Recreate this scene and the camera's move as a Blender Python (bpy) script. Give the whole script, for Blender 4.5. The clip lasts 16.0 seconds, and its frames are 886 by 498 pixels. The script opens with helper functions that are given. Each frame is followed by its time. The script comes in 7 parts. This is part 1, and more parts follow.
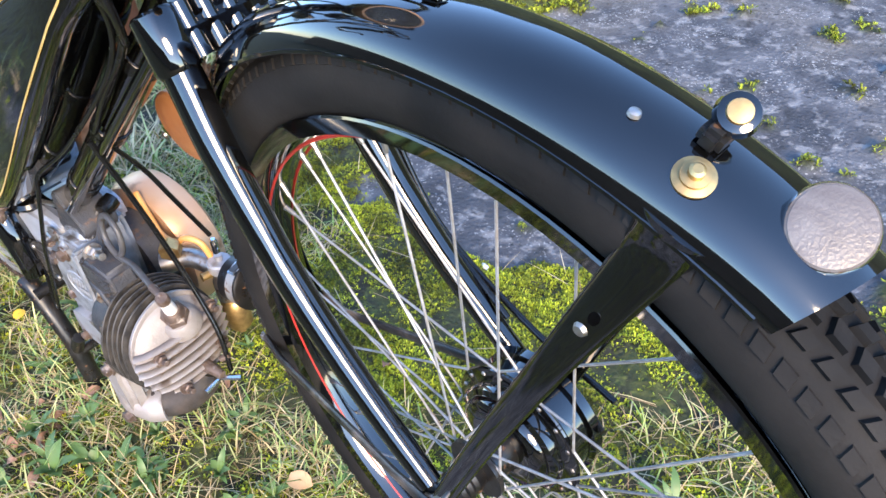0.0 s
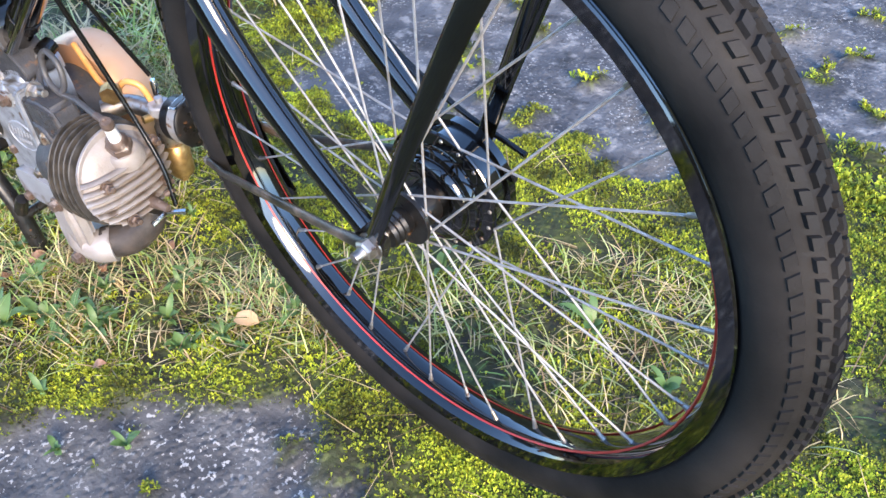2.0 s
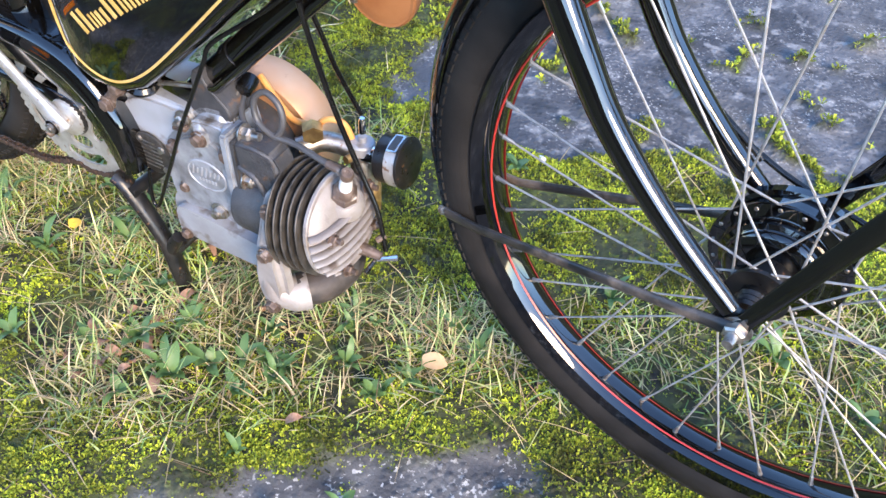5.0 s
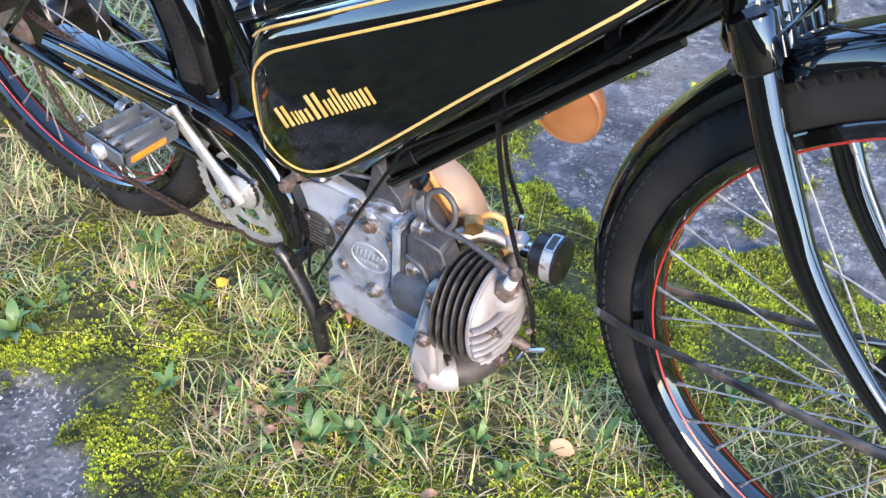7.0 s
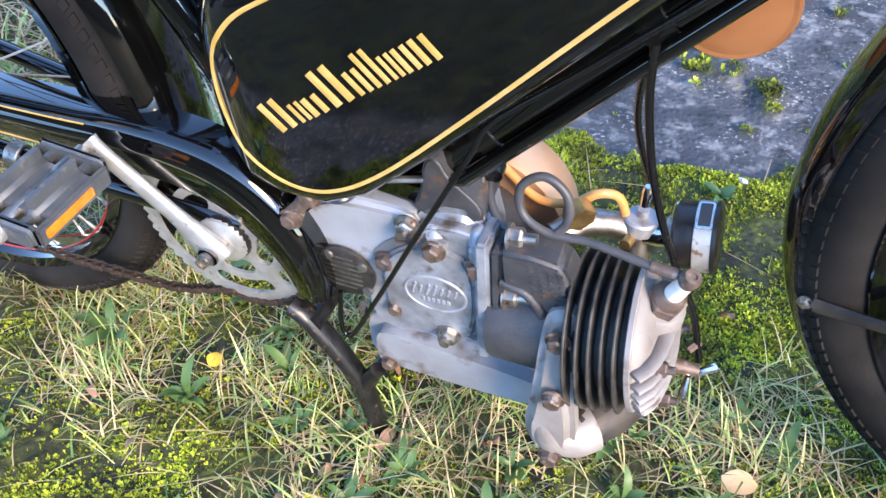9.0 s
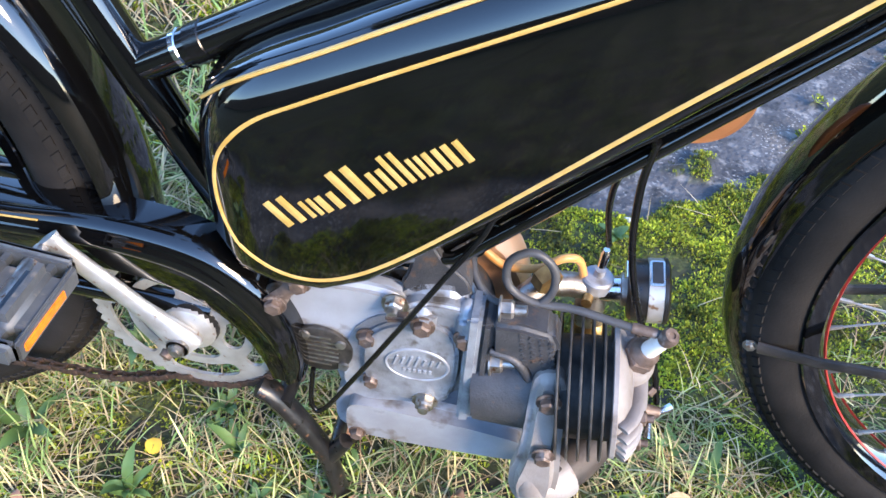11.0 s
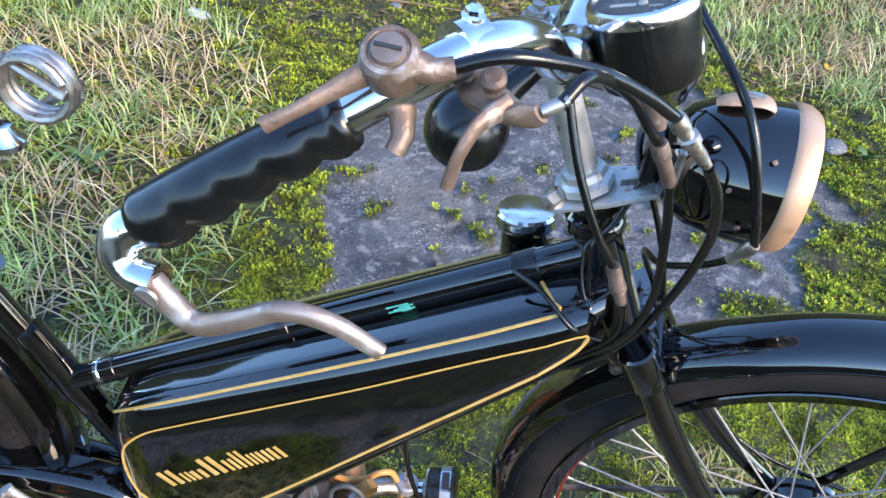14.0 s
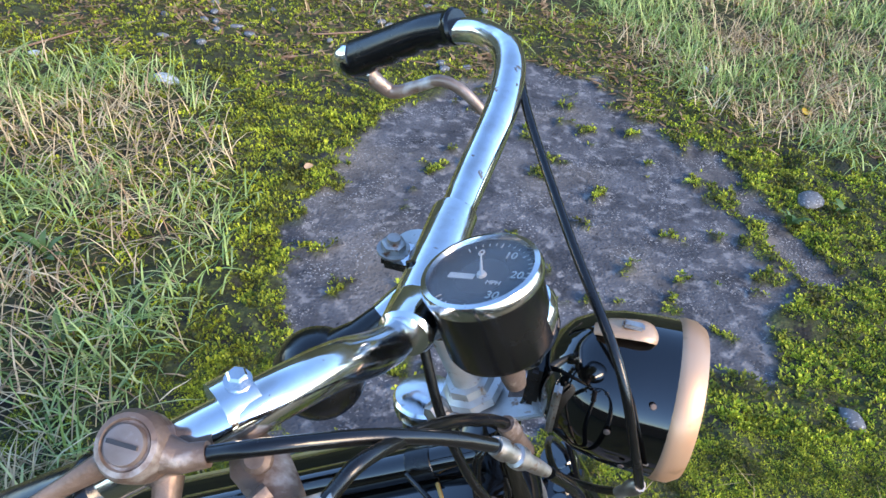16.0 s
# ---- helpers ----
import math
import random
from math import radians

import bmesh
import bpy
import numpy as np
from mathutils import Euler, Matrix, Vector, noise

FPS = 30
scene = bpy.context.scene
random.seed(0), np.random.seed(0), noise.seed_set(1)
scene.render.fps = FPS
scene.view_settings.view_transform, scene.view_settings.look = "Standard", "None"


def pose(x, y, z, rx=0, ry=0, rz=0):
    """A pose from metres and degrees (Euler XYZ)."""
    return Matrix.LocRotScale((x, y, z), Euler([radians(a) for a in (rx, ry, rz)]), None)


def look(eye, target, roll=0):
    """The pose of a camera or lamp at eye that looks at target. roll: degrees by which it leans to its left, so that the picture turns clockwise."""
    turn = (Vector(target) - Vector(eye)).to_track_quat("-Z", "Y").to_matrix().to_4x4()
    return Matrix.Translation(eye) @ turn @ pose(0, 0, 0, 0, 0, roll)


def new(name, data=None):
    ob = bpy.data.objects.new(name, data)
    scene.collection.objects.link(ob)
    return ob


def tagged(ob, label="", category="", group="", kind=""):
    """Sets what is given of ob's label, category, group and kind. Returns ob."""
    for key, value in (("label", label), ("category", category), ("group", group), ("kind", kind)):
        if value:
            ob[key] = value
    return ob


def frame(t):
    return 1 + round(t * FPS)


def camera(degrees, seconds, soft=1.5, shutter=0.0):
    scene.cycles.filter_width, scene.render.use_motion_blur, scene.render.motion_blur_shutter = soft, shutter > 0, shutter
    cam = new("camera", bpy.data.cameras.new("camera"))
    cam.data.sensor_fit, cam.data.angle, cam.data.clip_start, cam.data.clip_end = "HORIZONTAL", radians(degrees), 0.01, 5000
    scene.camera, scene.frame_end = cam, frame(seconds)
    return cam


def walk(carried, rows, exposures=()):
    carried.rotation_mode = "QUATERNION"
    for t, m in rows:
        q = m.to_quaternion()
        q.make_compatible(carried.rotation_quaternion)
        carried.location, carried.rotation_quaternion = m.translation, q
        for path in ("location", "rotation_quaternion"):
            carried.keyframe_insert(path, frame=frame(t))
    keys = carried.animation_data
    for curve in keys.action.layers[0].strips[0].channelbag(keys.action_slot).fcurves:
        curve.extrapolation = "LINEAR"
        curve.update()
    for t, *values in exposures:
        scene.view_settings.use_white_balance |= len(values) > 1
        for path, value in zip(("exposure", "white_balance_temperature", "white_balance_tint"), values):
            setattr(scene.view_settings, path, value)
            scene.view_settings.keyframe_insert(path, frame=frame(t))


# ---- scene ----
cam = camera(60.2, 16.0, soft=1.5)
PATH = [
    (0, (0.186, -0.295, 0.878), (-0.74, 0.873, -0.455), -2.2),
    (0.5, (0.23, -0.339, 0.862), (-0.683, 0.842, -0.469), -1.0),
    (1, (0.257, -0.378, 0.842), (-0.633, 0.814, -0.494), -0.3),
    (1.5, (0.275, -0.399, 0.832), (-0.572, 0.794, -0.531), 0.2),
    (2, (0.288, -0.423, 0.802), (-0.483, 0.789, -0.59), -0.0),
    (2.5, (0.256, -0.449, 0.771), (-0.339, 0.807, -0.667), 0.7),
    (3, (0.19, -0.464, 0.769), (-0.351, 0.787, -0.695), 0.9),
    (3.5, (0.102, -0.494, 0.784), (-0.426, 0.756, -0.685), 2.7),
    (4, (0.034, -0.511, 0.791), (-0.497, 0.742, -0.675), 4.3),
    (4.5, (-0.012, -0.516, 0.809), (-0.567, 0.739, -0.646), 4.6),
    (4.7, (-0.032, -0.517, 0.818), (-0.586, 0.741, -0.635), 4.9),
    (6.8, (-0.164, -0.581, 0.905), (-0.863, 0.685, -0.476), 6.2),
    (7, (-0.176, -0.582, 0.9), (-0.883, 0.684, -0.477), 5.9),
    (7.5, (-0.221, -0.538, 0.877), (-0.96, 0.717, -0.494), 2.8),
    (8, (-0.29, -0.444, 0.813), (-1.019, 0.776, -0.594), -1.9),
    (8.2, (-0.315, -0.42, 0.788), (-1.037, 0.783, -0.638), -3.5),
    (10.3, (-0.517, -0.425, 0.698), (-0.706, 0.95, -0.742), 4.1),
    (10.5, (-0.527, -0.428, 0.717), (-0.694, 0.955, -0.718), 4.8),
    (11, (-0.534, -0.441, 0.769), (-0.661, 0.989, -0.623), 6.3),
    (11.5, (-0.513, -0.452, 0.819), (-0.617, 1.007, -0.545), 7.3),
    (12, (-0.505, -0.464, 0.854), (-0.566, 1.038, -0.466), 8.6),
    (12.5, (-0.475, -0.462, 0.899), (-0.543, 1.048, -0.41), 8.6),
    (13, (-0.456, -0.467, 0.947), (-0.501, 1.054, -0.351), 9.2),
    (13.5, (-0.448, -0.49, 1.045), (-0.457, 1.061, -0.218), 9.6),
    (14, (-0.434, -0.509, 1.13), (-0.435, 1.045, -0.129), 8.7),
    (14.5, (-0.419, -0.516, 1.165), (-0.422, 1.048, -0.082), 8.1),
    (15, (-0.399, -0.48, 1.184), (-0.402, 1.09, -0.055), 7.5),
    (15.5, (-0.378, -0.426, 1.197), (-0.386, 1.15, -0.034), 7.2),
    (16, (-0.362, -0.38, 1.228), (-0.376, 1.2, 0.002), 7.0),
]
walk(cam, [(t, look(eye, target, roll)) for t, eye, target, roll in PATH], exposures=[(0, 2.8, 6600, 10), (7, 2.82, 6450, 10), (11, 2.82, 6350, 10), (12.5, 2.8, 6400, 10), (14, 2.5, 6500, 10), (15, 2.4, 6500, 10), (16, 2.15, 6500, 10)])

# ---- world and light ----
world = bpy.data.worlds.new("sky")
scene.world = world
world.use_nodes = True
wn = world.node_tree
sky = wn.nodes.new("ShaderNodeTexSky")
sky.sky_type, sky.sun_disc = 'NISHITA', False
sky.sun_elevation, sky.sun_rotation = radians(28), radians(127)
sky.air_density, sky.dust_density, sky.ozone_density = 0.9, 0.25, 4.0
wn.links.new(sky.outputs[0], wn.nodes["Background"].inputs[0])
wn.nodes["Background"].inputs[1].default_value = 0.15
sun = new("sun", bpy.data.lights.new("sun", 'SUN'))
sun.data.energy, sun.data.angle, sun.data.color = 1.2, radians(24), (1.0, 0.74, 0.47)
sun.matrix_world = look((1.5, -1.13, 1.0), (0, 0, 0))


# ---- materials ----
def mat(name, base, rough=0.5, metal=0.0, coat=0.0, ior=1.5, vary=None, scale=30.0, bump=0.0, bump_scale=200.0, rough_var=0.0, spots=None, spot_scale=60.0, spot_lo=0.55, spot_hi=0.65, random_tint=0.0):
    """A painted, metal or rubber surface: base colour, blotches of a second colour, specks of a third, uneven gloss and fine relief."""
    m = bpy.data.materials.new(name)
    m.use_nodes = True
    nt, b = m.node_tree, m.node_tree.nodes["Principled BSDF"]
    N, L = nt.nodes.new, nt.links.new
    b.inputs["Base Color"].default_value = (*base, 1)
    b.inputs["Roughness"].default_value, b.inputs["Metallic"].default_value = rough, metal
    b.inputs["Coat Weight"].default_value, b.inputs["Coat Roughness"].default_value = coat, 0.04
    b.inputs["IOR"].default_value, b.inputs["Coat IOR"].default_value = ior, 1.55
    co = N("ShaderNodeTexCoord").outputs["Object"]

    def noise_at(sc, det=4.0):
        n = N("ShaderNodeTexNoise")
        n.inputs["Scale"].default_value, n.inputs["Detail"].default_value = sc, det
        L(co, n.inputs["Vector"])
        return n.outputs["Fac"]
    def ramp(fac, lo, hi):
        r = N("ShaderNodeMapRange")
        r.inputs["From Min"].default_value, r.inputs["From Max"].default_value = lo, hi
        L(fac, r.inputs["Value"])
        return r.outputs["Result"]
    def mixc(fac, a, c):
        x = N("ShaderNodeMix")
        x.data_type = 'RGBA'
        L(fac, x.inputs["Factor"])
        if isinstance(a, tuple):
            x.inputs["A"].default_value = (*a, 1)
        else:
            L(a, x.inputs["A"])
        x.inputs["B"].default_value = (*c, 1)
        return x.outputs["Result"]
    col = base
    if vary:
        col = mixc(ramp(noise_at(scale), 0.35, 0.68), col, vary)
    if spots:
        col = mixc(ramp(noise_at(spot_scale, 8.0), spot_lo, spot_hi), col, spots)
    if random_tint:
        oi = N("ShaderNodeObjectInfo")
        hs = N("ShaderNodeHueSaturation")
        rt = N("ShaderNodeMapRange")
        rt.inputs["To Min"].default_value, rt.inputs["To Max"].default_value = 1 - random_tint, 1 + random_tint
        L(oi.outputs["Random"], rt.inputs["Value"])
        L(rt.outputs["Result"], hs.inputs["Value"])
        hs.inputs["Color"].default_value = (*base, 1)
        if not isinstance(col, tuple):
            L(col, hs.inputs["Color"])
        col = hs.outputs["Color"]
    if not isinstance(col, tuple):
        L(col, b.inputs["Base Color"])
    if rough_var:
        r = N("ShaderNodeMapRange")
        r.inputs["From Min"].default_value, r.inputs["From Max"].default_value = 0.3, 0.75
        r.inputs["To Min"].default_value, r.inputs["To Max"].default_value = rough, min(1.0, rough + rough_var)
        L(noise_at(scale * 1.7, 6.0), r.inputs["Value"])
        L(r.outputs["Result"], b.inputs["Roughness"])
    if bump:
        bp = N("ShaderNodeBump")
        bp.inputs["Strength"].default_value, bp.inputs["Distance"].default_value = bump, 0.002
        L(noise_at(bump_scale, 5.0), bp.inputs["Height"])
        L(bp.outputs["Normal"], b.inputs["Normal"])
    return m


BLACK = mat("black_enamel", (0.0012, 0.0012, 0.0014), 0.05, coat=1.0, ior=1.35, vary=(0.003, 0.003, 0.003), scale=14, rough_var=0.03, bump=0.004, bump_scale=25)
BLACK_WORN = mat("worn_black_enamel", (0.005, 0.005, 0.0055), 0.24, vary=(0.014, 0.013, 0.012), scale=60, rough_var=0.25, bump=0.08, bump_scale=150, spots=(0.10, 0.05, 0.025), spot_scale=130, spot_lo=0.64, spot_hi=0.70)
WORN_STAY = mat("rubbed_enamel", (0.010, 0.010, 0.010), 0.30, vary=(0.05, 0.042, 0.036), scale=35, rough_var=0.2, bump=0.1, bump_scale=200, spots=(0.20, 0.15, 0.115), spot_scale=22, spot_lo=0.48, spot_hi=0.62)
GOLD = mat("gold_paint", (0.47, 0.29, 0.070), 0.40, vary=(0.56, 0.37, 0.12), scale=80)
RED = mat("red_paint", (0.42, 0.026, 0.020), 0.35, vary=(0.34, 0.03, 0.02), scale=70)
BLACK_IRON = mat("scorched_iron", (0.035, 0.031, 0.029), 0.5, metal=0.3, vary=(0.075, 0.06, 0.05), scale=50, rough_var=0.2, bump=0.15, bump_scale=300)
GREY_RUBBER = mat("weathered_rubber", (0.050, 0.057, 0.067), 0.34, vary=(0.085, 0.09, 0.095), scale=45, rough_var=0.25, bump=0.12, bump_scale=260, spots=(0.17, 0.15, 0.125), spot_scale=70, spot_lo=0.62, spot_hi=0.72)
TYRE = mat("tyre_rubber", (0.0050, 0.0049, 0.0049), 0.62, ior=1.28, vary=(0.024, 0.021, 0.0185), scale=11, rough_var=0.25, bump=0.18, bump_scale=350)
RUBBER = mat("black_rubber", (0.003, 0.003, 0.0035), 0.16, vary=(0.006, 0.006, 0.006), scale=40, rough_var=0.15, bump=0.05, bump_scale=300)
CHROME = mat("chrome", (0.78, 0.79, 0.80), 0.06, metal=1.0, vary=(0.62, 0.60, 0.57), scale=50, rough_var=0.18, spots=(0.35, 0.22, 0.14), spot_scale=140, spot_lo=0.66, spot_hi=0.72)
STEEL = mat("dull_steel", (0.50, 0.48, 0.45), 0.35, metal=1.0, vary=(0.30, 0.27, 0.24), scale=90, rough_var=0.25, spots=(0.20, 0.10, 0.05), spot_scale=160, spot_lo=0.60, spot_hi=0.70)
SPOKE = mat("galvanised_spoke", (0.38, 0.38, 0.38), 0.45, metal=0.45, vary=(0.28, 0.26, 0.24), scale=120, rough_var=0.2)
ALU = mat("cast_aluminium", (0.37, 0.40, 0.445), 0.42, metal=0.5, vary=(0.19, 0.198, 0.212), scale=40, rough_var=0.25, bump=0.25, bump_scale=500, spots=(0.10, 0.085, 0.07), spot_scale=45, spot_lo=0.57, spot_hi=0.70)
ALU_PALE = mat("pale_alloy", (0.41, 0.44, 0.49), 0.44, metal=0.4, vary=(0.30, 0.308, 0.33), scale=18, rough_var=0.2, bump=0.15, bump_scale=400, spots=(0.15, 0.12, 0.09), spot_scale=34, spot_lo=0.58, spot_hi=0.72)
HEAD_ALLOY = mat("heat_stained_alloy", (0.36, 0.335, 0.315), 0.5, metal=0.35, vary=(0.24, 0.21, 0.19), scale=24, rough_var=0.2, bump=0.2, bump_scale=420, spots=(0.13, 0.10, 0.08), spot_scale=40, spot_lo=0.58, spot_hi=0.72)
IRON = mat("cast_iron", (0.045, 0.047, 0.053), 0.48, metal=0.4, vary=(0.085, 0.084, 0.087), scale=40, rough_var=0.2, bump=0.35, bump_scale=420, spots=(0.15, 0.09, 0.055), spot_scale=70, spot_lo=0.6, spot_hi=0.72)
FIN = mat("black_fin", (0.018, 0.018, 0.018), 0.5, metal=0.2, vary=(0.075, 0.068, 0.06), scale=60, bump=0.2, bump_scale=500)
RUST = mat("rusty_steel", (0.185, 0.135, 0.108), 0.55, metal=0.5, vary=(0.10, 0.070, 0.055), scale=110, bump=0.25, bump_scale=500, spots=(0.36, 0.30, 0.26), spot_scale=90, spot_lo=0.60, spot_hi=0.70)
BRONZE = mat("tarnished_nickel", (0.235, 0.165, 0.125), 0.38, metal=0.6, vary=(0.15, 0.10, 0.075), scale=70, rough_var=0.25, bump=0.3, bump_scale=380, spots=(0.52, 0.47, 0.42), spot_scale=55, spot_lo=0.56, spot_hi=0.70)
PLATED_PINK = mat("worn_lever_plating", (0.40, 0.32, 0.27), 0.30, metal=0.75, vary=(0.27, 0.195, 0.15), scale=40, rough_var=0.25, bump=0.15, bump_scale=300, spots=(0.66, 0.63, 0.60), spot_scale=50, spot_lo=0.55, spot_hi=0.70)
COPPER = mat("coppered_alloy", (0.56, 0.29, 0.145), 0.34, metal=0.5, vary=(0.54, 0.36, 0.235), scale=12, rough_var=0.25, spots=(0.30, 0.17, 0.09), spot_scale=40, spot_lo=0.60, spot_hi=0.72)
BRASS = mat("brass", (0.62, 0.43, 0.18), 0.35, metal=0.9, vary=(0.36, 0.23, 0.10), scale=90, rough_var=0.2)
CERAMIC = mat("white_ceramic", (0.80, 0.79, 0.76), 0.25, vary=(0.66, 0.63, 0.58), scale=60)
AMBER_TUBE = mat("amber_fuel_pipe", (0.56, 0.26, 0.07), 0.28, vary=(0.66, 0.36, 0.12), scale=40)
AMBER = mat("amber_reflector", (0.80, 0.24, 0.02), 0.16, vary=(0.62, 0.15, 0.015), scale=120)
TAN = mat("brown_disc_paint", (0.36, 0.15, 0.055), 0.35, vary=(0.27, 0.10, 0.035), scale=30, rough_var=0.2)
REFLECT = mat("clouded_reflector", (0.135, 0.12, 0.112), 0.34, vary=(0.095, 0.08, 0.074), scale=90, bump=0.2, bump_scale=700)
DIAL = mat("dial_black", (0.02, 0.02, 0.022), 0.4, vary=(0.035, 0.035, 0.035), scale=100)
WHITE = mat("white_marking", (0.75, 0.74, 0.70), 0.5, vary=(0.62, 0.61, 0.58), scale=90)
TEAL = mat("teal_transfer", (0.09, 0.46, 0.36), 0.4, vary=(0.05, 0.32, 0.26), scale=200)
GREY_CABLE = mat("grey_lead", (0.045, 0.046, 0.05), 0.45, vary=(0.075, 0.072, 0.07), scale=60)
PLATE = mat("makers_plate", (0.040, 0.038, 0.034), 0.4, metal=0.6, vary=(0.09, 0.08, 0.07), scale=150)
PLATED = mat("worn_plating", (0.52, 0.525, 0.52), 0.28, metal=0.62, vary=(0.38, 0.37, 0.35), scale=50, rough_var=0.25, spots=(0.24, 0.15, 0.10), spot_scale=120, spot_lo=0.62, spot_hi=0.70)
CHAIN = mat("rusty_chain", (0.045, 0.033, 0.028), 0.5, metal=0.5, vary=(0.10, 0.062, 0.045), scale=200, rough_var=0.2)
# glass with the grey of sky glare put into its body colour
GLASS = bpy.data.materials.new("glare_grey_glass")
GLASS.use_nodes = True
gb = GLASS.node_tree.nodes["Principled BSDF"]
gb.inputs["Alpha"].default_value, gb.inputs["Roughness"].default_value, gb.inputs["Base Color"].default_value = 0.36, 0.06, (0.20, 0.21, 0.22, 1)


# ---- building helpers ----
def soft(pts, n=2, dz=0.0):
    """An outline with its corners cut round, for castings."""
    for _ in range(n):
        out = []
        for (ax, az), (bx, bz) in zip(pts, pts[1:] + pts[:1]):
            out += [(0.75 * ax + 0.25 * bx, 0.75 * az + 0.25 * bz), (0.25 * ax + 0.75 * bx, 0.25 * az + 0.75 * bz)]
        pts = out
    return [(x, z + dz) for x, z in pts]



def part(name, bm, material, parent=None, label="", smooth=True):
    """Links a bmesh, in world coordinates, as one mesh object under a thing or a part."""
    me = bpy.data.meshes.new(name)
    bm.to_mesh(me)
    bm.free()
    me.materials.append(material)
    if smooth:
        me.shade_smooth()
        me.set_sharp_from_angle(angle=radians(38))
    ob = new(name, me)
    if parent:
        ob.parent = parent
        top = parent
        while top.parent:
            top = top.parent
        if parent is top:
            ob.matrix_parent_inverse = Matrix.Translation(-top.location)
    if label:
        tagged(ob, label)
    return ob


def V(*a):
    return Vector(a[0] if len(a) == 1 else a)


def smooth_path(pts, n=6):
    """A Catmull-Rom curve through the points."""
    p = [V(q) for q in pts]
    p = [2 * p[0] - p[1]] + p + [2 * p[-1] - p[-2]]
    out = []
    for i in range(1, len(p) - 2):
        for k in range(n):
            t = k / n
            out.append(0.5 * (2 * p[i] + (p[i + 1] - p[i - 1]) * t + (2 * p[i - 1] - 5 * p[i] + 4 * p[i + 1] - p[i + 2]) * t * t + (3 * p[i] - p[i - 1] - 3 * p[i + 1] + p[i + 2]) * t ** 3))
    out.append(p[-2])
    return out


def tube(pts, r, seg=10, bm=None, n=0, flat=1.0, side=None, closed=False):
    """A round or flattened bar along a path; r may be a list, one radius a point. side: the direction of its wide side."""
    bm = bm or bmesh.new()
    if n:
        k = len(pts)
        pts2 = smooth_path(pts, n)
        if isinstance(r, (list, tuple)):
            r = [r[min(int(i / n), k - 1)] + (r[min(int(i / n) + 1, k - 1)] - r[min(int(i / n), k - 1)]) * (i / n - int(i / n)) for i in range(len(pts2))]
        pts = pts2
    pts = [V(q) for q in pts]
    m = len(pts)
    rr = r if isinstance(r, (list, tuple)) else [r] * m
    rings, up = [], None
    for i, p in enumerate(pts):
        a = pts[(i - 1) % m] if closed or i > 0 else p
        b = pts[(i + 1) % m] if closed or i < m - 1 else p
        d = (b - a).normalized()
        if side is not None:
            up = V(side)
        elif up is None:
            up = V(0, 0, 1) if abs(d.z) < 0.9 else V(1, 0, 0)
        u = (up - up.dot(d) * d).normalized()
        if side is None:
            up = u
        v = d.cross(u)
        rings.append([bm.verts.new(p + rr[i] * (math.cos(2 * math.pi * k / seg) * u + flat * math.sin(2 * math.pi * k / seg) * v)) for k in range(seg)])
    for i in range(m if closed else m - 1):
        a, b = rings[i], rings[(i + 1) % m]
        for k in range(seg):
            bm.faces.new((a[k], a[(k + 1) % seg], b[(k + 1) % seg], b[k]))
    if not closed:
        bm.faces.new(rings[0][::-1])
        bm.faces.new(rings[-1])
    bmesh.ops.recalc_face_normals(bm, faces=bm.faces)
    return bm


def axes_of(d):
    d = V(d).normalized()
    u = (V(0, 0, 1) if abs(d.z) < 0.9 else V(1, 0, 0))
    u = (u - u.dot(d) * d).normalized()
    return d, u, d.cross(u)


def lathe(prof, at, along, seg=32, bm=None, cap=True):
    """Turns a profile of (radius, height) round an axis."""
    bm = bm or bmesh.new()
    d, u, v = axes_of(along)
    at = V(at)
    rings = []
    for r, h in prof:
        if r < 1e-5:
            rings.append([bm.verts.new(at + h * d)])
        else:
            rings.append([bm.verts.new(at + h * d + r * (math.cos(2 * math.pi * k / seg) * u + math.sin(2 * math.pi * k / seg) * v)) for k in range(seg)])
    for a, b in zip(rings, rings[1:]):
        for k in range(seg):
            q = (k + 1) % seg
            if len(a) == 1 and len(b) == 1:
                continue
            f = (a[0], b[q], b[k]) if len(a) == 1 else (a[k], a[q], b[0]) if len(b) == 1 else (a[k], a[q], b[q], b[k])
            bm.faces.new(f)
    for ring, flip in ((rings[0], True), (rings[-1], False)):
        if cap and len(ring) > 1:
            bm.faces.new(ring[::-1] if flip else ring)
    bmesh.ops.recalc_face_normals(bm, faces=bm.faces)
    return bm


def bevel(bm, w, seg=2):
    es = [e for e in bm.edges if len(e.link_faces) == 2 and e.calc_face_angle(0) > 0.5]
    bmesh.ops.bevel(bm, geom=es, offset=w, segments=seg, affect='EDGES', clamp_overlap=True)
    return bm


def box(size, m, w=0.0, seg=2, bm=None):
    """A bevelled block of that size at the pose m."""
    b = bmesh.new()
    bmesh.ops.create_cube(b, size=1.0, matrix=Matrix.Diagonal((*size, 1)))
    if w:
        bevel(b, w, seg)
    b.transform(m)
    return merge(bm, b)


def merge(bm, b):
    if bm is None:
        return b
    me = bpy.data.meshes.new("joined")
    b.to_mesh(me)
    bm.from_mesh(me)
    bpy.data.meshes.remove(me)
    b.free()
    return bm


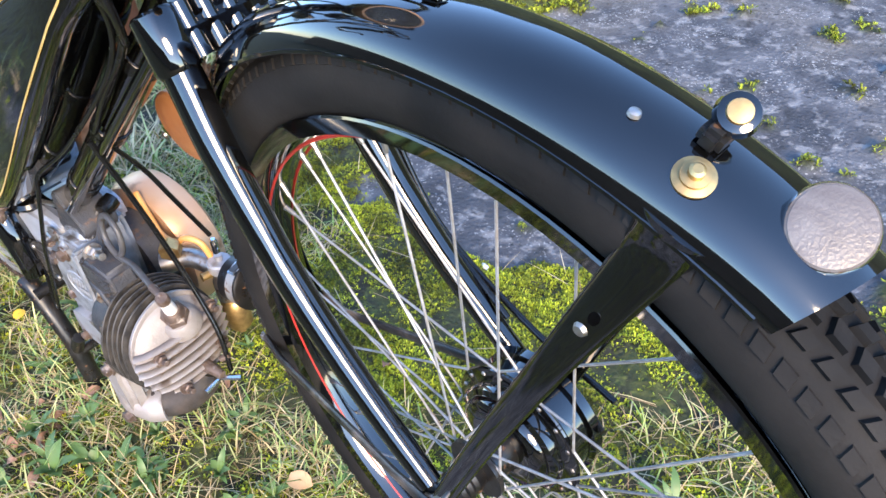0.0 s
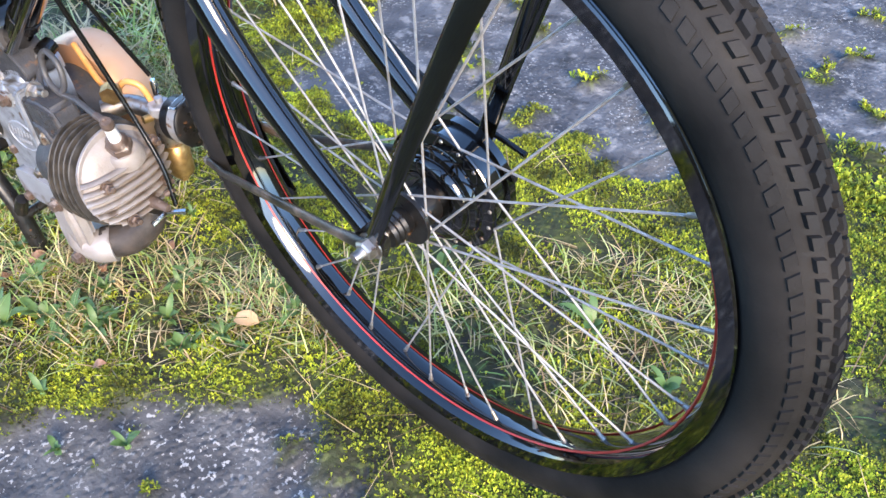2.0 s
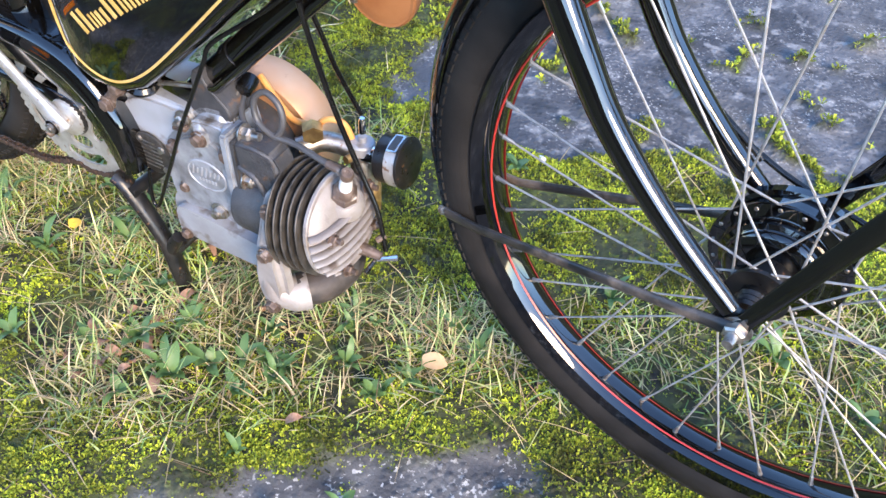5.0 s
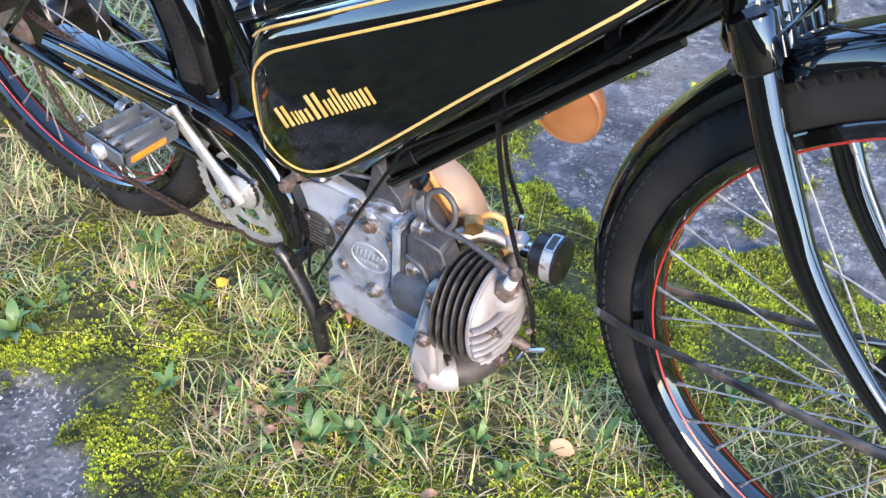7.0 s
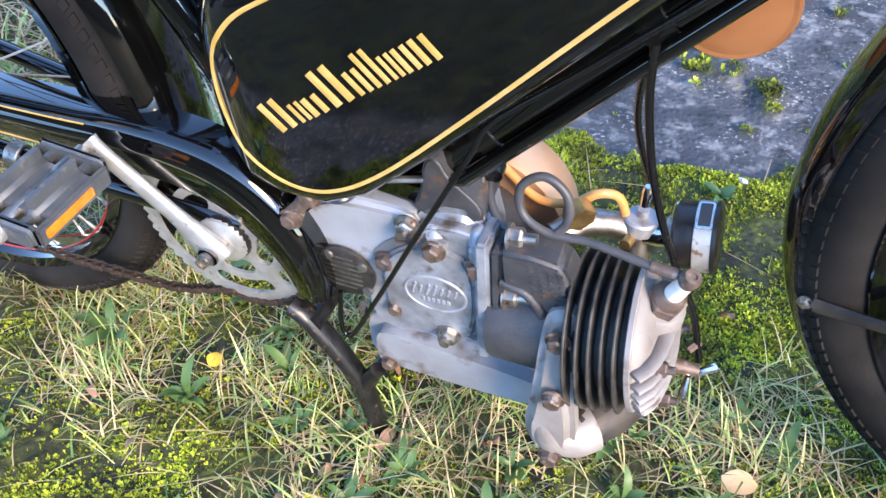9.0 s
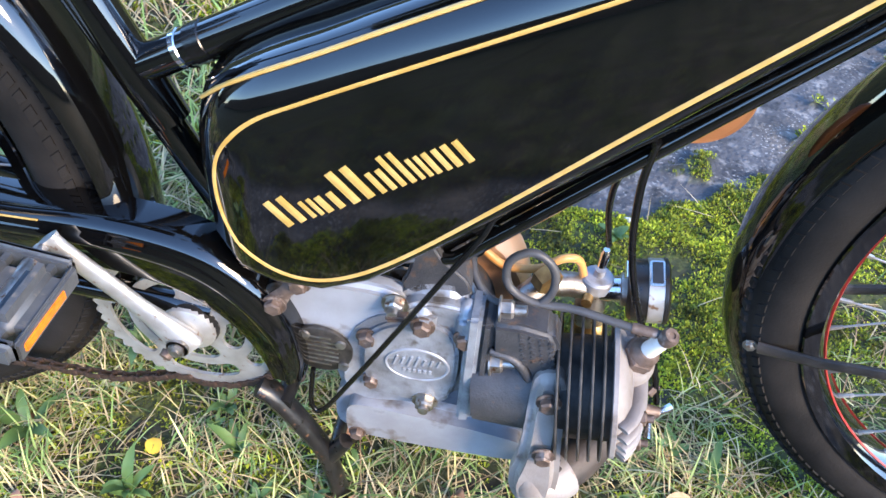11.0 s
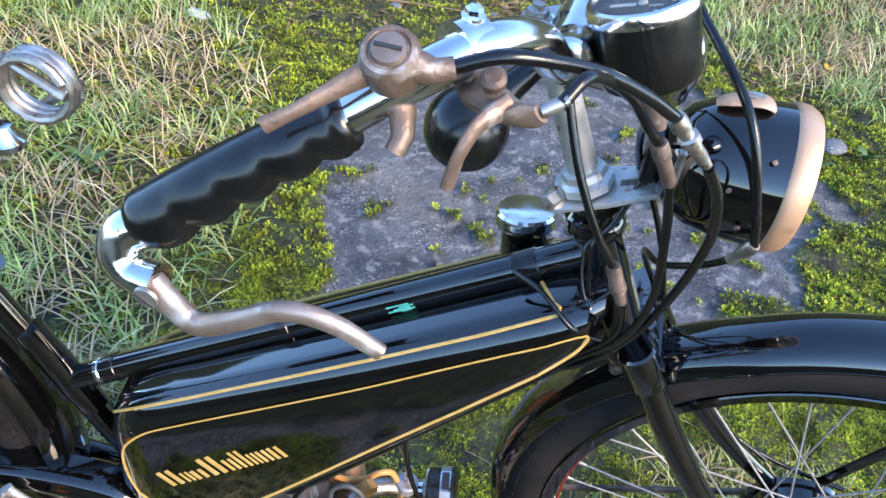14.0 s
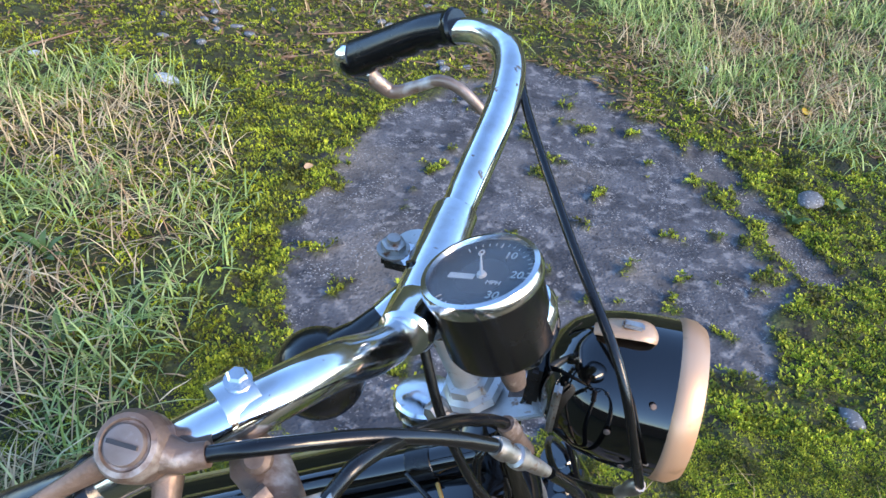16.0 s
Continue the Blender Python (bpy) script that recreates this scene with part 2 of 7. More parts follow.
def prism(outline, y0, y1, w=0.0, seg=2, n=0, bm=None):
    """An outline in x and z, drawn through from y0 to y1. n: rounds it through its points."""
    b = bmesh.new()
    pts = [V(x, 0, z) for x, z in outline]
    if n:
        ring = pts + pts[:3]
        pts = smooth_path([pts[-1]] + ring, n)[n:n + n * len(outline)]
    a = [b.verts.new((p.x, y0, p.z)) for p in pts]
    c = [b.verts.new((p.x, y1, p.z)) for p in pts]
    b.faces.new(a)
    b.faces.new(c[::-1])
    for i in range(len(pts)):
        j = (i + 1) % len(pts)
        b.faces.new((a[j], a[i], c[i], c[j]))
    bmesh.ops.recalc_face_normals(b, faces=b.faces)
    if w:
        bevel(b, w, seg)
    return merge(bm, b)


def hexbolt(at, along, r, h, stud=0.0, washer=True):
    """A hexagon head on a washer, with the end of its stud if it has one."""
    d, u, v = axes_of(along)
    bm = bmesh.new()
    z = 0.0
    if washer:
        lathe([(0, 0), (r * 1.35, 0), (r * 1.35, 0.0015), (0, 0.0015)], at, d, 16, bm)
        z = 0.0015
    lathe([(0, z), (r * 1.02, z), (r * 1.02, z + h * 0.8), (r * 0.8, z + h), (0, z + h)], at, d, 6, bm)
    if stud:
        lathe([(0, z + h), (r * 0.55, z + h), (r * 0.55, z + h + stud), (0, z + h + stud * 1.1)], at, d, 10, bm)
    return bm


def ball(at, r, m=None, seg=24):
    bm = bmesh.new()
    bmesh.ops.create_uvsphere(bm, u_segments=seg, v_segments=seg // 2, radius=r)
    if m is not None:
        bm.transform(m)
    bmesh.ops.translate(bm, verts=bm.verts, vec=at)
    return bm

# ---- the autocycle ----
bike = tagged(new("autocycle"), "black vintage autocycle with gold-lined tank standing on its centre stand", "autocycle")
bike.location = (-0.64, 0, 0)

# front wheel: centre, sideways axis, and the way ahead and up in its plane
HUB = V(0.0085, -0.0115, 0.3757)
WN = V(0.150, 0.985, 0.050).normalized()
WZ = (V(0, 0, 1) - WN.z * WN).normalized()
WX = WN.cross(WZ)
# steering: the fork crown and bars lean a little more
SN = V(0.165, 0.982, 0.090).normalized()
SZ = (V(0, 0, 1) - SN.z * SN).normalized()
SX = SN.cross(SZ)
STEER = V(0, -0.0125, 0.3753)


def wf(u, lat, v):
    return HUB + u * WX + lat * WN + v * WZ


def sf(u, lat, v):
    return STEER + u * SX + lat * SN + v * SZ


def sweep(section, frames, closed=True, bm=None, loop=False):
    """Draws a section of (a, b) points through frames of (origin, a axis, b axis)."""
    bm = bm or bmesh.new()
    rings = [[bm.verts.new(o + a * p + b * q) for a, b in section] for o, p, q in frames]
    n = len(section)
    for i in range(len(rings) if closed else len(rings) - 1):
        r, s = rings[i], rings[(i + 1) % len(rings)]
        for k in range(n if loop else n - 1):
            bm.faces.new((r[k], r[(k + 1) % n], s[(k + 1) % n], s[k]))
    if not closed and loop:
        bm.faces.new(rings[0][::-1])
        bm.faces.new(rings[-1])
    bmesh.ops.recalc_face_normals(bm, faces=bm.faces)
    return bm


def wheel_frames(c, x, n, z, r, a0=0.0, a1=360.0, k=96):
    full = abs(a1 - a0) >= 360
    out = []
    for i in range(k if full else k + 1):
        a = radians(a0 + (a1 - a0) * i / k)
        d = math.cos(a) * x + math.sin(a) * z
        out.append((c + r * d, n, d))
    return out


def build_wheel(name, c, x, n, z, spokes, phase, tyre_r, label, flange, tread_from=0):
    """A wire wheel: rim with two red lines, tyre with tread blocks, nipples and spokes."""
    R = 0.2725
    rim_sec = [(-0.0235, 0.013), (-0.0225, 0.0145), (-0.020, 0.012), (-0.018, 0.003), (-0.010, -0.001), (0, -0.002), (0.010, -0.001), (0.018, 0.003), (0.020, 0.012), (0.0225, 0.0145), (0.0235, 0.013),
               (0.021, 0.001), (0.012, -0.0045), (0, -0.006), (-0.012, -0.0045), (-0.021, 0.001)]
    fr = wheel_frames(c, x, n, z, R)
    rim = part(name, sweep(rim_sec, fr, loop=True), BLACK, bike, label)
    for side in (-1, 1):
        sec = [(side * 0.0133, -0.0044), (side * 0.0117, -0.0053), (side * 0.0125, -0.002)]
        part("red_line", sweep(sec, fr, loop=True), RED, rim)
    # tyre: a round casing, then shallow blocks round the crown
    h = tyre_r - R
    sec = []
    for i in range(25):
        a = radians(-62 + 304 * i / 24)
        sec.append((0.0275 * math.cos(a), h * 0.55 + 0.030 * math.sin(a) * (h / 0.065)))
    tyre = part("tyre", sweep(sec, wheel_frames(c, x, n, z, R, k=120), loop=True), TYRE, rim, "worn black rubber tyre")
    bm = bmesh.new()
    count = 150
    for i in range(count):
        a = 2 * math.pi * i / count
        for j, (lat, half) in enumerate(((-0.0238, 0.0040), (-0.0148, 0.0036), (-0.0050, 0.0040), (0.0050, 0.0040), (0.0148, 0.0036), (0.0238, 0.0040))):
            aa = a + (0.5 if j % 2 else 0) * 2 * math.pi / count
            d = math.cos(aa) * x + math.sin(aa) * z
            t = -math.sin(aa) * x + math.cos(aa) * z
            q = max(-0.999, min(0.999, lat / 0.0275))
            rise = math.sqrt(1 - q * q)
            o = c + (R + h * 0.55 + 0.030 * (h / 0.065) * rise) * d + lat * n
            nor = (d * rise + n * q).normalized()
            wide = nor.cross(t)
            skew = 0.0016 if j in (1, 3, 5) else -0.0016
            vs = [bm.verts.new(o + g * ((0.0050 * p + skew * e) * t + half * e * wide) + up * nor) for up, g in ((-0.0015, 1.0), (0.0012 if j in (0, 5) else 0.0030, 0.84)) for p, e in ((-1, -1), (1, -1), (1, 1), (-1, 1))]
            for f in ((4, 5, 6, 7), (0, 1, 5, 4), (1, 2, 6, 5), (2, 3, 7, 6), (3, 0, 4, 7)):
                bm.faces.new([vs[k] for k in f])
    bmesh.ops.recalc_face_normals(bm, faces=bm.faces)
    tagged(part("tread", bm, TYRE, rim, smooth=False), kind="stuff")
    # spokes cross three, from flange holes to the rim
    for i in range(spokes):
        a = radians(phase + 360.0 * i / spokes)
        side = -1 if i % 2 else 1
        lat0, fr_r = flange[side]
        twist = radians(62) * (1 if (i // 2) % 2 else -1)
        tip = c + (R - 0.004) * (math.cos(a) * x + math.sin(a) * z) + 0.004 * side * n
        foot = c + fr_r * (math.cos(a + twist) * x + math.sin(a + twist) * z) + lat0 * n
        part("spoke", tube([foot, tip], 0.0011, 6), SPOKE, rim)
        d = (foot - tip).normalized()
        part("nipple", lathe([(0.0030, -0.002), (0.0030, 0.002), (0.0022, 0.004), (0.0020, 0.013), (0.0012, 0.014)], tip, d, 7), STEEL, rim)
    return rim


front_wheel = build_wheel("front_wheel", HUB, WX, WN, WZ, 36, -81.3, 0.337, "front wire wheel with red-lined black rim", {-1: (-0.022, 0.024), 1: (0.022, 0.055)})
# hub barrel and the brake drum behind it
part("hub", lathe([(0.026, -0.026), (0.026, -0.022), (0.019, -0.018), (0.018, 0.012), (0.03, 0.018)], HUB, WN, 28), BLACK_WORN, front_wheel)
drum_prof = [(0.018, 0.002), (0.024, 0.000), (0.038, 0.002), (0.0415, 0.005), (0.0425, 0.009), (0.0465, 0.011), (0.0475, 0.018), (0.0490, 0.019), (0.0595, 0.020), (0.0605, 0.0215), (0.0595, 0.023), (0.052, 0.025), (0.052, 0.044), (0.056, 0.046), (0.056, 0.054), (0.03, 0.060), (0.0, 0.060)]
drum = part("brake_drum", lathe(drum_prof, HUB, WN, 56), BLACK, front_wheel, "black brake drum")
for k in range(18):
    a = radians(20 * k + 7)
    part("spoke_head", lathe([(0, 0), (0.0021, 0), (0.0015, 0.0011), (0, 0.0014)], HUB + 0.0195 * WN + 0.0550 * (math.cos(a) * WX + math.sin(a) * WZ), -WN, 8), STEEL, drum)
part("brake_arm", tube([HUB + 0.062 * WN + 0.01 * WZ, HUB + 0.060 * WN + 0.036 * WX + 0.024 * WZ, HUB + 0.052 * WN + 0.056 * WX + 0.021 * WZ], 0.0042, 8, flat=0.5), BLACK_WORN, front_wheel)
part("spindle", lathe([(0.0045, -0.086), (0.0048, -0.085), (0.0048, 0.09), (0.0, 0.092)], HUB, WN, 12), STEEL, bike)
part("axle_nut", hexbolt(HUB - 0.066 * WN, -WN, 0.0095, 0.009), STEEL, bike)
part("axle_nut", hexbolt(HUB + 0.068 * WN, WN, 0.0095, 0.009), STEEL, bike)
part("cone_locknut", lathe([(0.013, -0.050), (0.015, -0.047), (0.013, -0.044), (0.015, -0.041), (0.013, -0.038), (0.015, -0.035), (0.013, -0.030), (0.012, -0.026)], HUB, WN, 18), BLACK_WORN, bike)

# girderless fork: crown, two legs that sweep forward to the spindle
for s in (-1, 1):
    pts = [wf(-0.248, 0.048 * s, 0.278), wf(-0.232, 0.050 * s, 0.252), wf(-0.207, 0.054 * s, 0.212), wf(-0.176, 0.056 * s, 0.166), wf(-0.150, 0.057 * s, 0.130), wf(-0.112, 0.058 * s, 0.090), wf(-0.066, 0.059 * s, 0.050), wf(-0.012, 0.060 * s, 0.010)]
    part("fork_leg", tube(pts, [0.0140, 0.0140, 0.0138, 0.0132, 0.0125, 0.0115, 0.0105, 0.0090], 14, n=6), BLACK, bike, "black enamelled fork blade")
    part("fork_cap", tube([wf(-0.2585, 0.047 * s, 0.2935), wf(-0.257, 0.047 * s, 0.291), wf(-0.238, 0.049 * s, 0.260), wf(-0.2365, 0.049 * s, 0.2575)], [0.0150, 0.0172, 0.0172, 0.0150], 18), BLACK, bike)
    part("fork_end", tube([wf(-0.02, 0.060 * s, 0.006), wf(0.0, 0.060 * s, 0.002), wf(0.012, 0.060 * s, 0.0)], 0.013, 12, flat=0.35, side=tuple(WZ)), BLACK_WORN, bike)
part("fork_crown", box((0.034, 0.098, 0.026), Matrix((SX, SN, SZ)).transposed().to_4x4(), 0.006), BLACK, bike).data.transform(Matrix.Translation(wf(-0.251, 0, 0.279)))

# front mudguard: a deep rolled blade round the tyre
guard_sec = [(-0.0362, -0.0195), (-0.0376, -0.0175), (-0.0345, -0.0110), (-0.028, -0.0055), (-0.018, -0.0018), (-0.007, 0.0), (0.007, 0.0), (0.018, -0.0018), (0.028, -0.0055), (0.0345, -0.0110), (0.0376, -0.0175), (0.0362, -0.0195),
             (0.0358, -0.0178), (0.0330, -0.0120), (0.0270, -0.0070), (0.0175, -0.0034), (0.007, -0.0016), (-0.007, -0.0016), (-0.0175, -0.0034), (-0.0270, -0.0070), (-0.0330, -0.0120), (-0.0358, -0.0178)]


def lerp_table(t, x):
    for (x0, *a), (x1, *b) in zip(t, t[1:]):
        if x <= x1:
            f = (x - x0) / (x1 - x0)
            return [p + (q - p) * f for p, q in zip(a, b)]
    return list(t[-1][1:])


def guard_crest(deg):
    """Radius of the front blade's crest, which sits closest to the tyre at its tail."""
    return 0.3525 + 0.0040 * max(0.0, min(1.0, (170 - deg) / 60))


def guard_shift(deg):
    """The blade stands a little askew over the tyre: how far its crest lies off the wheel's plane."""
    return lerp_table(((60, 0.006), (90, -0.003), (118, -0.009), (140, 0.000), (165, 0.010), (200, 0.020), (215, 0.022)), deg)[0]


front_sec = [(0.88 * a, 1.25 * b) for a, b in guard_sec]


def guard_frames(a0, a1, k):
    out = []
    for i in range(k + 1):
        g = a0 + (a1 - a0) * i / k
        d = math.cos(radians(g)) * WX + math.sin(radians(g)) * WZ
        f = math.sin(radians(g)) * WX - math.cos(radians(g)) * WZ
        out.append((HUB + guard_crest(g) * d + guard_shift(g) * WN, WN + 0.20 * max(0.0, min(1.0, (74 - g) / 12)) * f, d))
    return out


def on_guard(deg, lat=0.0, up=0.0):
    """A place on the crest of the front mudguard, with its outward and forward directions."""
    d = math.cos(radians(deg)) * WX + math.sin(radians(deg)) * WZ
    drop = 0.0 if abs(lat) < 0.008 else (abs(lat) - 0.008) ** 2 * 26
    return HUB + (guard_crest(deg) + up - drop) * d + (guard_shift(deg) + lat) * WN, d, (math.sin(radians(deg)) * WX - math.cos(radians(deg)) * WZ)


guard = part("front_mudguard", sweep(front_sec, guard_frames(59.5, 214, 60), closed=False, loop=True), BLACK, bike, "glossy black rolled steel mudguard")
for lat in (-0.0321, 0.0321):
    part("rolled_edge", tube([HUB + (guard_crest(g) - 0.0231) * (math.cos(radians(g)) * WX + math.sin(radians(g)) * WZ) + (guard_shift(g) + lat) * WN for g in range(62 if lat < 0 else 60, 214, 3)], 0.0018, 6), BLACK, guard)
for s in (-1, 1):
    e, d, f = on_guard(69.5, 0, -0.0180)
    e = e + 0.0290 * s * WN
    part("front_stay", tube([wf(0, 0.067 * s, 0.0), wf(0.038, 0.056 * s + 0.002, 0.11), wf(0.078, 0.044 * s + 0.004, 0.215), e - 0.03 * d, e], [0.0080, 0.0085, 0.0098, 0.0140, 0.017], 16, n=5, flat=0.30, side=tuple(WX)), BLACK, bike, "black mudguard stay, flattened at its top")
    part("stay_rivet", lathe([(0, 0), (0.004, 0), (0.003, 0.002), (0, 0.0028)], wf(0.092, 0.043 * s + 0.004, 0.250) + s * 0.003 * WN, s * WN, 10), STEEL, bike)
    part("rear_stay", tube([wf(0, 0.069 * s, 0.0), wf(-0.018, 0.068 * s, -0.004), wf(-0.045, 0.066 * s, -0.012), wf(-0.262, 0.042 * s + 0.004, -0.084), wf(-0.306, 0.040 * s + 0.012, -0.097)], [0.0085, 0.0070, 0.0056, 0.0056, 0.0066], 10, flat=0.6, side=tuple(WZ)), WORN_STAY, bike, "worn black mudguard stay rod")
    part("stay_bolt", hexbolt(wf(-0.312, 0.040 * s + 0.014, -0.099), s * WN, 0.0045, 0.003), STEEL, bike)
# fittings on the front mudguard
o, d, f = on_guard(63.2, -0.001, 0.0)
refl_axis = (d * 0.80 - WN * 0.52 - f * 0.05).normalized()
rc0 = o + 0.004 * d
part("reflector", lathe([(0.0, 0.004), (0.011, 0.0038), (0.0152, 0.0032), (0.0162, 0.002), (0.0162, 0.0), (0.0, 0.0)], rc0, refl_axis, 36), REFLECT, bike, "clouded round mudguard reflector")
part("reflector_rim", lathe([(0.0161, -0.004), (0.0170, -0.003), (0.0171, 0.001), (0.0162, 0.0026), (0.0159, 0.002)], rc0, refl_axis, 36, cap=False), CHROME, bike)
part("reflector_foot", tube([o - 0.004 * d, rc0 - 0.002 * refl_axis], [0.010, 0.008], 10, flat=0.5), BLACK, bike)
o, d, f = on_guard(71.5, 0.000, 0.0)
part("bracket_block", box((0.011, 0.017, 0.010), Matrix((f, WN, d)).transposed().to_4x4(), 0.0025), BLACK_WORN, bike).data.transform(Matrix.Translation(o + 0.004 * d))
ka = (d * 0.7 - WN * 0.45 + f * 0.1).normalized()
part("knob", lathe([(0.0, 0), (0.0035, 0), (0.0042, 0.003), (0.0080, 0.005), (0.0092, 0.009), (0.0080, 0.0125), (0.0055, 0.0135), (0, 0.0135)], o + 0.004 * d + 0.010 * WN, ka, 24), BLACK, bike, "black knob with a brass face")
part("knob_face", lathe([(0.0, 0.0134), (0.0052, 0.0134), (0.0048, 0.0148), (0, 0.0155)], o + 0.004 * d + 0.010 * WN, ka, 20), BRASS, bike)
part("cap_washer", lathe([(0.0, 0.0), (0.0085, 0.0), (0.0085, 0.0012), (0.0058, 0.0020), (0.0058, 0.0035), (0.0032, 0.0040), (0.0032, 0.0070), (0.002, 0.0080), (0, 0.0080)], on_guard(70.6, -0.019, 0.0)[0], (d - 0.35 * WN).normalized(), 24), BRASS, bike)
for g, lat in ((76.0, -0.012), (114.8, -0.012), (94, 0.000)):
    o, d, f = on_guard(g, lat)
    part("rivet", lathe([(0.0, -0.001), (0.0030, -0.001), (0.0026, 0.0008), (0.0015, 0.0014), (0, 0.0016)], o, d, 12), STEEL if g < 90 else BLACK, bike)
part("speedo_drive_clip", box((0.014, 0.010, 0.004), Matrix((on_guard(95)[2], WN, on_guard(95)[1])).transposed().to_4x4(), 0.002), BLACK_WORN, bike).data.transform(Matrix.Translation(on_guard(95, 0.0, 0.003)[0]))

# ---- frame ----
part("top_tube", tube([(-0.812, 0, 0.462), (-0.300, 0.004, 0.744)], 0.0138, 18), BLACK, bike)
part("seat_tube", tube([(-0.944, 0, 0.745), (-0.700, 0, 0.235)], 0.0130, 18), BLACK, bike)
part("down_tube", tube([(-0.622, 0.0, 0.307), (-0.270, 0.004, 0.672)], 0.0165, 18), BLACK, bike)
part("head_tube", tube([(-0.320, 0.003, 0.782), (-0.308, 0.004, 0.756), (-0.262, -0.002, 0.654), (-0.256, -0.003, 0.640)], [0.0215, 0.0185, 0.0185, 0.0215], 20), BLACK, bike)
part("seat_lug", tube([(-0.835, 0, 0.535), (-0.800, 0, 0.455), (-0.785, 0, 0.425)], [0.0145, 0.0168, 0.0150], 18), BLACK, bike)

# ---- tank: lofted, flat sided, high shoulder ----
TANK = [(-0.748, 0.420, 0.446, 0.020), (-0.744, 0.390, 0.474, 0.044), (-0.735, 0.362, 0.492, 0.058), (-0.715, 0.340, 0.508, 0.066), (-0.690, 0.333, 0.522, 0.0675), (-0.655, 0.334, 0.540, 0.0675), (-0.620, 0.352, 0.559, 0.0675),
        (-0.560, 0.408, 0.591, 0.0675), (-0.480, 0.488, 0.634, 0.067), (-0.400, 0.571, 0.678, 0.066), (-0.340, 0.634, 0.711, 0.064), (-0.310, 0.664, 0.724, 0.058), (-0.296, 0.680, 0.724, 0.044), (-0.290, 0.692, 0.716, 0.020)]


def tank_section(x, grow=0.0):
    lo, hi, w = lerp_table(TANK, x)
    h = hi - lo
    r0, r1 = min(0.014, h * 0.25), min(0.052, h * 0.52)
    pts = [(0.0, lo - grow)]
    for i in range(5):
        a = radians(-90 + 90 * i / 4)
        pts.append((w - r0 + (r0 + grow) * math.cos(a), lo + r0 + (r0 + grow) * math.sin(a)))
    for i in range(9):
        a = radians(90 * i / 8)
        pts.append((w - 0.030 * w / 0.0675 + (0.030 * w / 0.0675 + grow) * math.cos(a), hi - r1 + (r1 + grow) * math.sin(a) ** 0.9))
    pts.append((0.0, hi + grow + 0.002))
    return pts


def tank_mesh():
    bm = bmesh.new()
    xs = sorted({round(r[0], 4) for r in TANK} | {-0.746, -0.740, -0.7, -0.672, -0.638, -0.59, -0.53, -0.44, -0.37, -0.325, -0.303, -0.293})
    rings = []
    for x in xs:
        s = tank_section(x)
        ring = [bm.verts.new((x, -y, z)) for y, z in s] + [bm.verts.new((x, y, z)) for y, z in s[-2:0:-1]]
        rings.append(ring)
    for a, b in zip(rings, rings[1:]):
        for k in range(len(a)):
            q = (k + 1) % len(a)
            bm.faces.new((a[k], a[q], b[q], b[k]))
    bm.faces.new(rings[0])
    bm.faces.new(rings[-1][::-1])
    bmesh.ops.recalc_face_normals(bm, faces=bm.faces)
    return bm


tank = part("fuel_tank", tank_mesh(), BLACK, bike, "glossy black fuel tank with gold lines")
panel = [(-0.307, 0.695), (-0.330, 0.688), (-0.400, 0.651), (-0.484, 0.602), (-0.565, 0.558), (-0.657, 0.508), (-0.698, 0.483), (-0.722, 0.452), (-0.729, 0.418), (-0.722, 0.385), (-0.702, 0.362), (-0.672, 0.351), (-0.640, 0.358), (-0.600, 0.386), (-0.540, 0.445), (-0.460, 0.528), (-0.390, 0.598), (-0.335, 0.653), (-0.312, 0.679)]


def side_y(x):
    return lerp_table(TANK, x)[2]


for s in (-1, 1):
    ring = smooth_path([(x, 0, z) for x, z in [panel[-1]] + panel + panel[:2]], 6)[6:6 + 6 * len(panel)]
    part("panel_line", tube([(p.x, s * (max(side_y(p.x), 0.0565) + 0.0002), p.z) for p in ring], 0.0017, 6, flat=0.25, closed=True), GOLD, tank)
    up = []
    for i in range(30):
        x = -0.736 + (0.736 - 0.333) * i / 29
        sec = tank_section(x, 0.0003)
        up.append((x, s * sec[11][0], sec[11][1]))
    up += [(-0.333, s * tank_section(-0.333, 0.0003)[12][0], tank_section(-0.333, 0.0003)[12][1] + 0.001), (-0.338, s * tank_section(-0.338, 0.0003)[13][0], tank_section(-0.338, 0.0003)[13][1] + 0.001), (-0.347, s * 0.014, tank_section(-0.347, 0.0003)[15][1])]
    part("shoulder_line", tube(up, 0.0017, 6), GOLD, tank)
for k in range(5):
    part("crown_flute", tube([wf(-0.251, -0.032 + 0.016 * k, 0.296), wf(-0.232, -0.032 + 0.016 * k, 0.264)], 0.0078, 10), BLACK, bike)
part("crown_bolt", hexbolt(V(-0.256, -0.004, 0.611), (-0.5, -0.8, 0.1), 0.0055, 0.005), RUST, bike)
part("crown_bolt_bracket", box((0.006, 0.02, 0.018), pose(-0.252, 0.002, 0.610, 0, 25, 0), 0.002), RUST, bike)

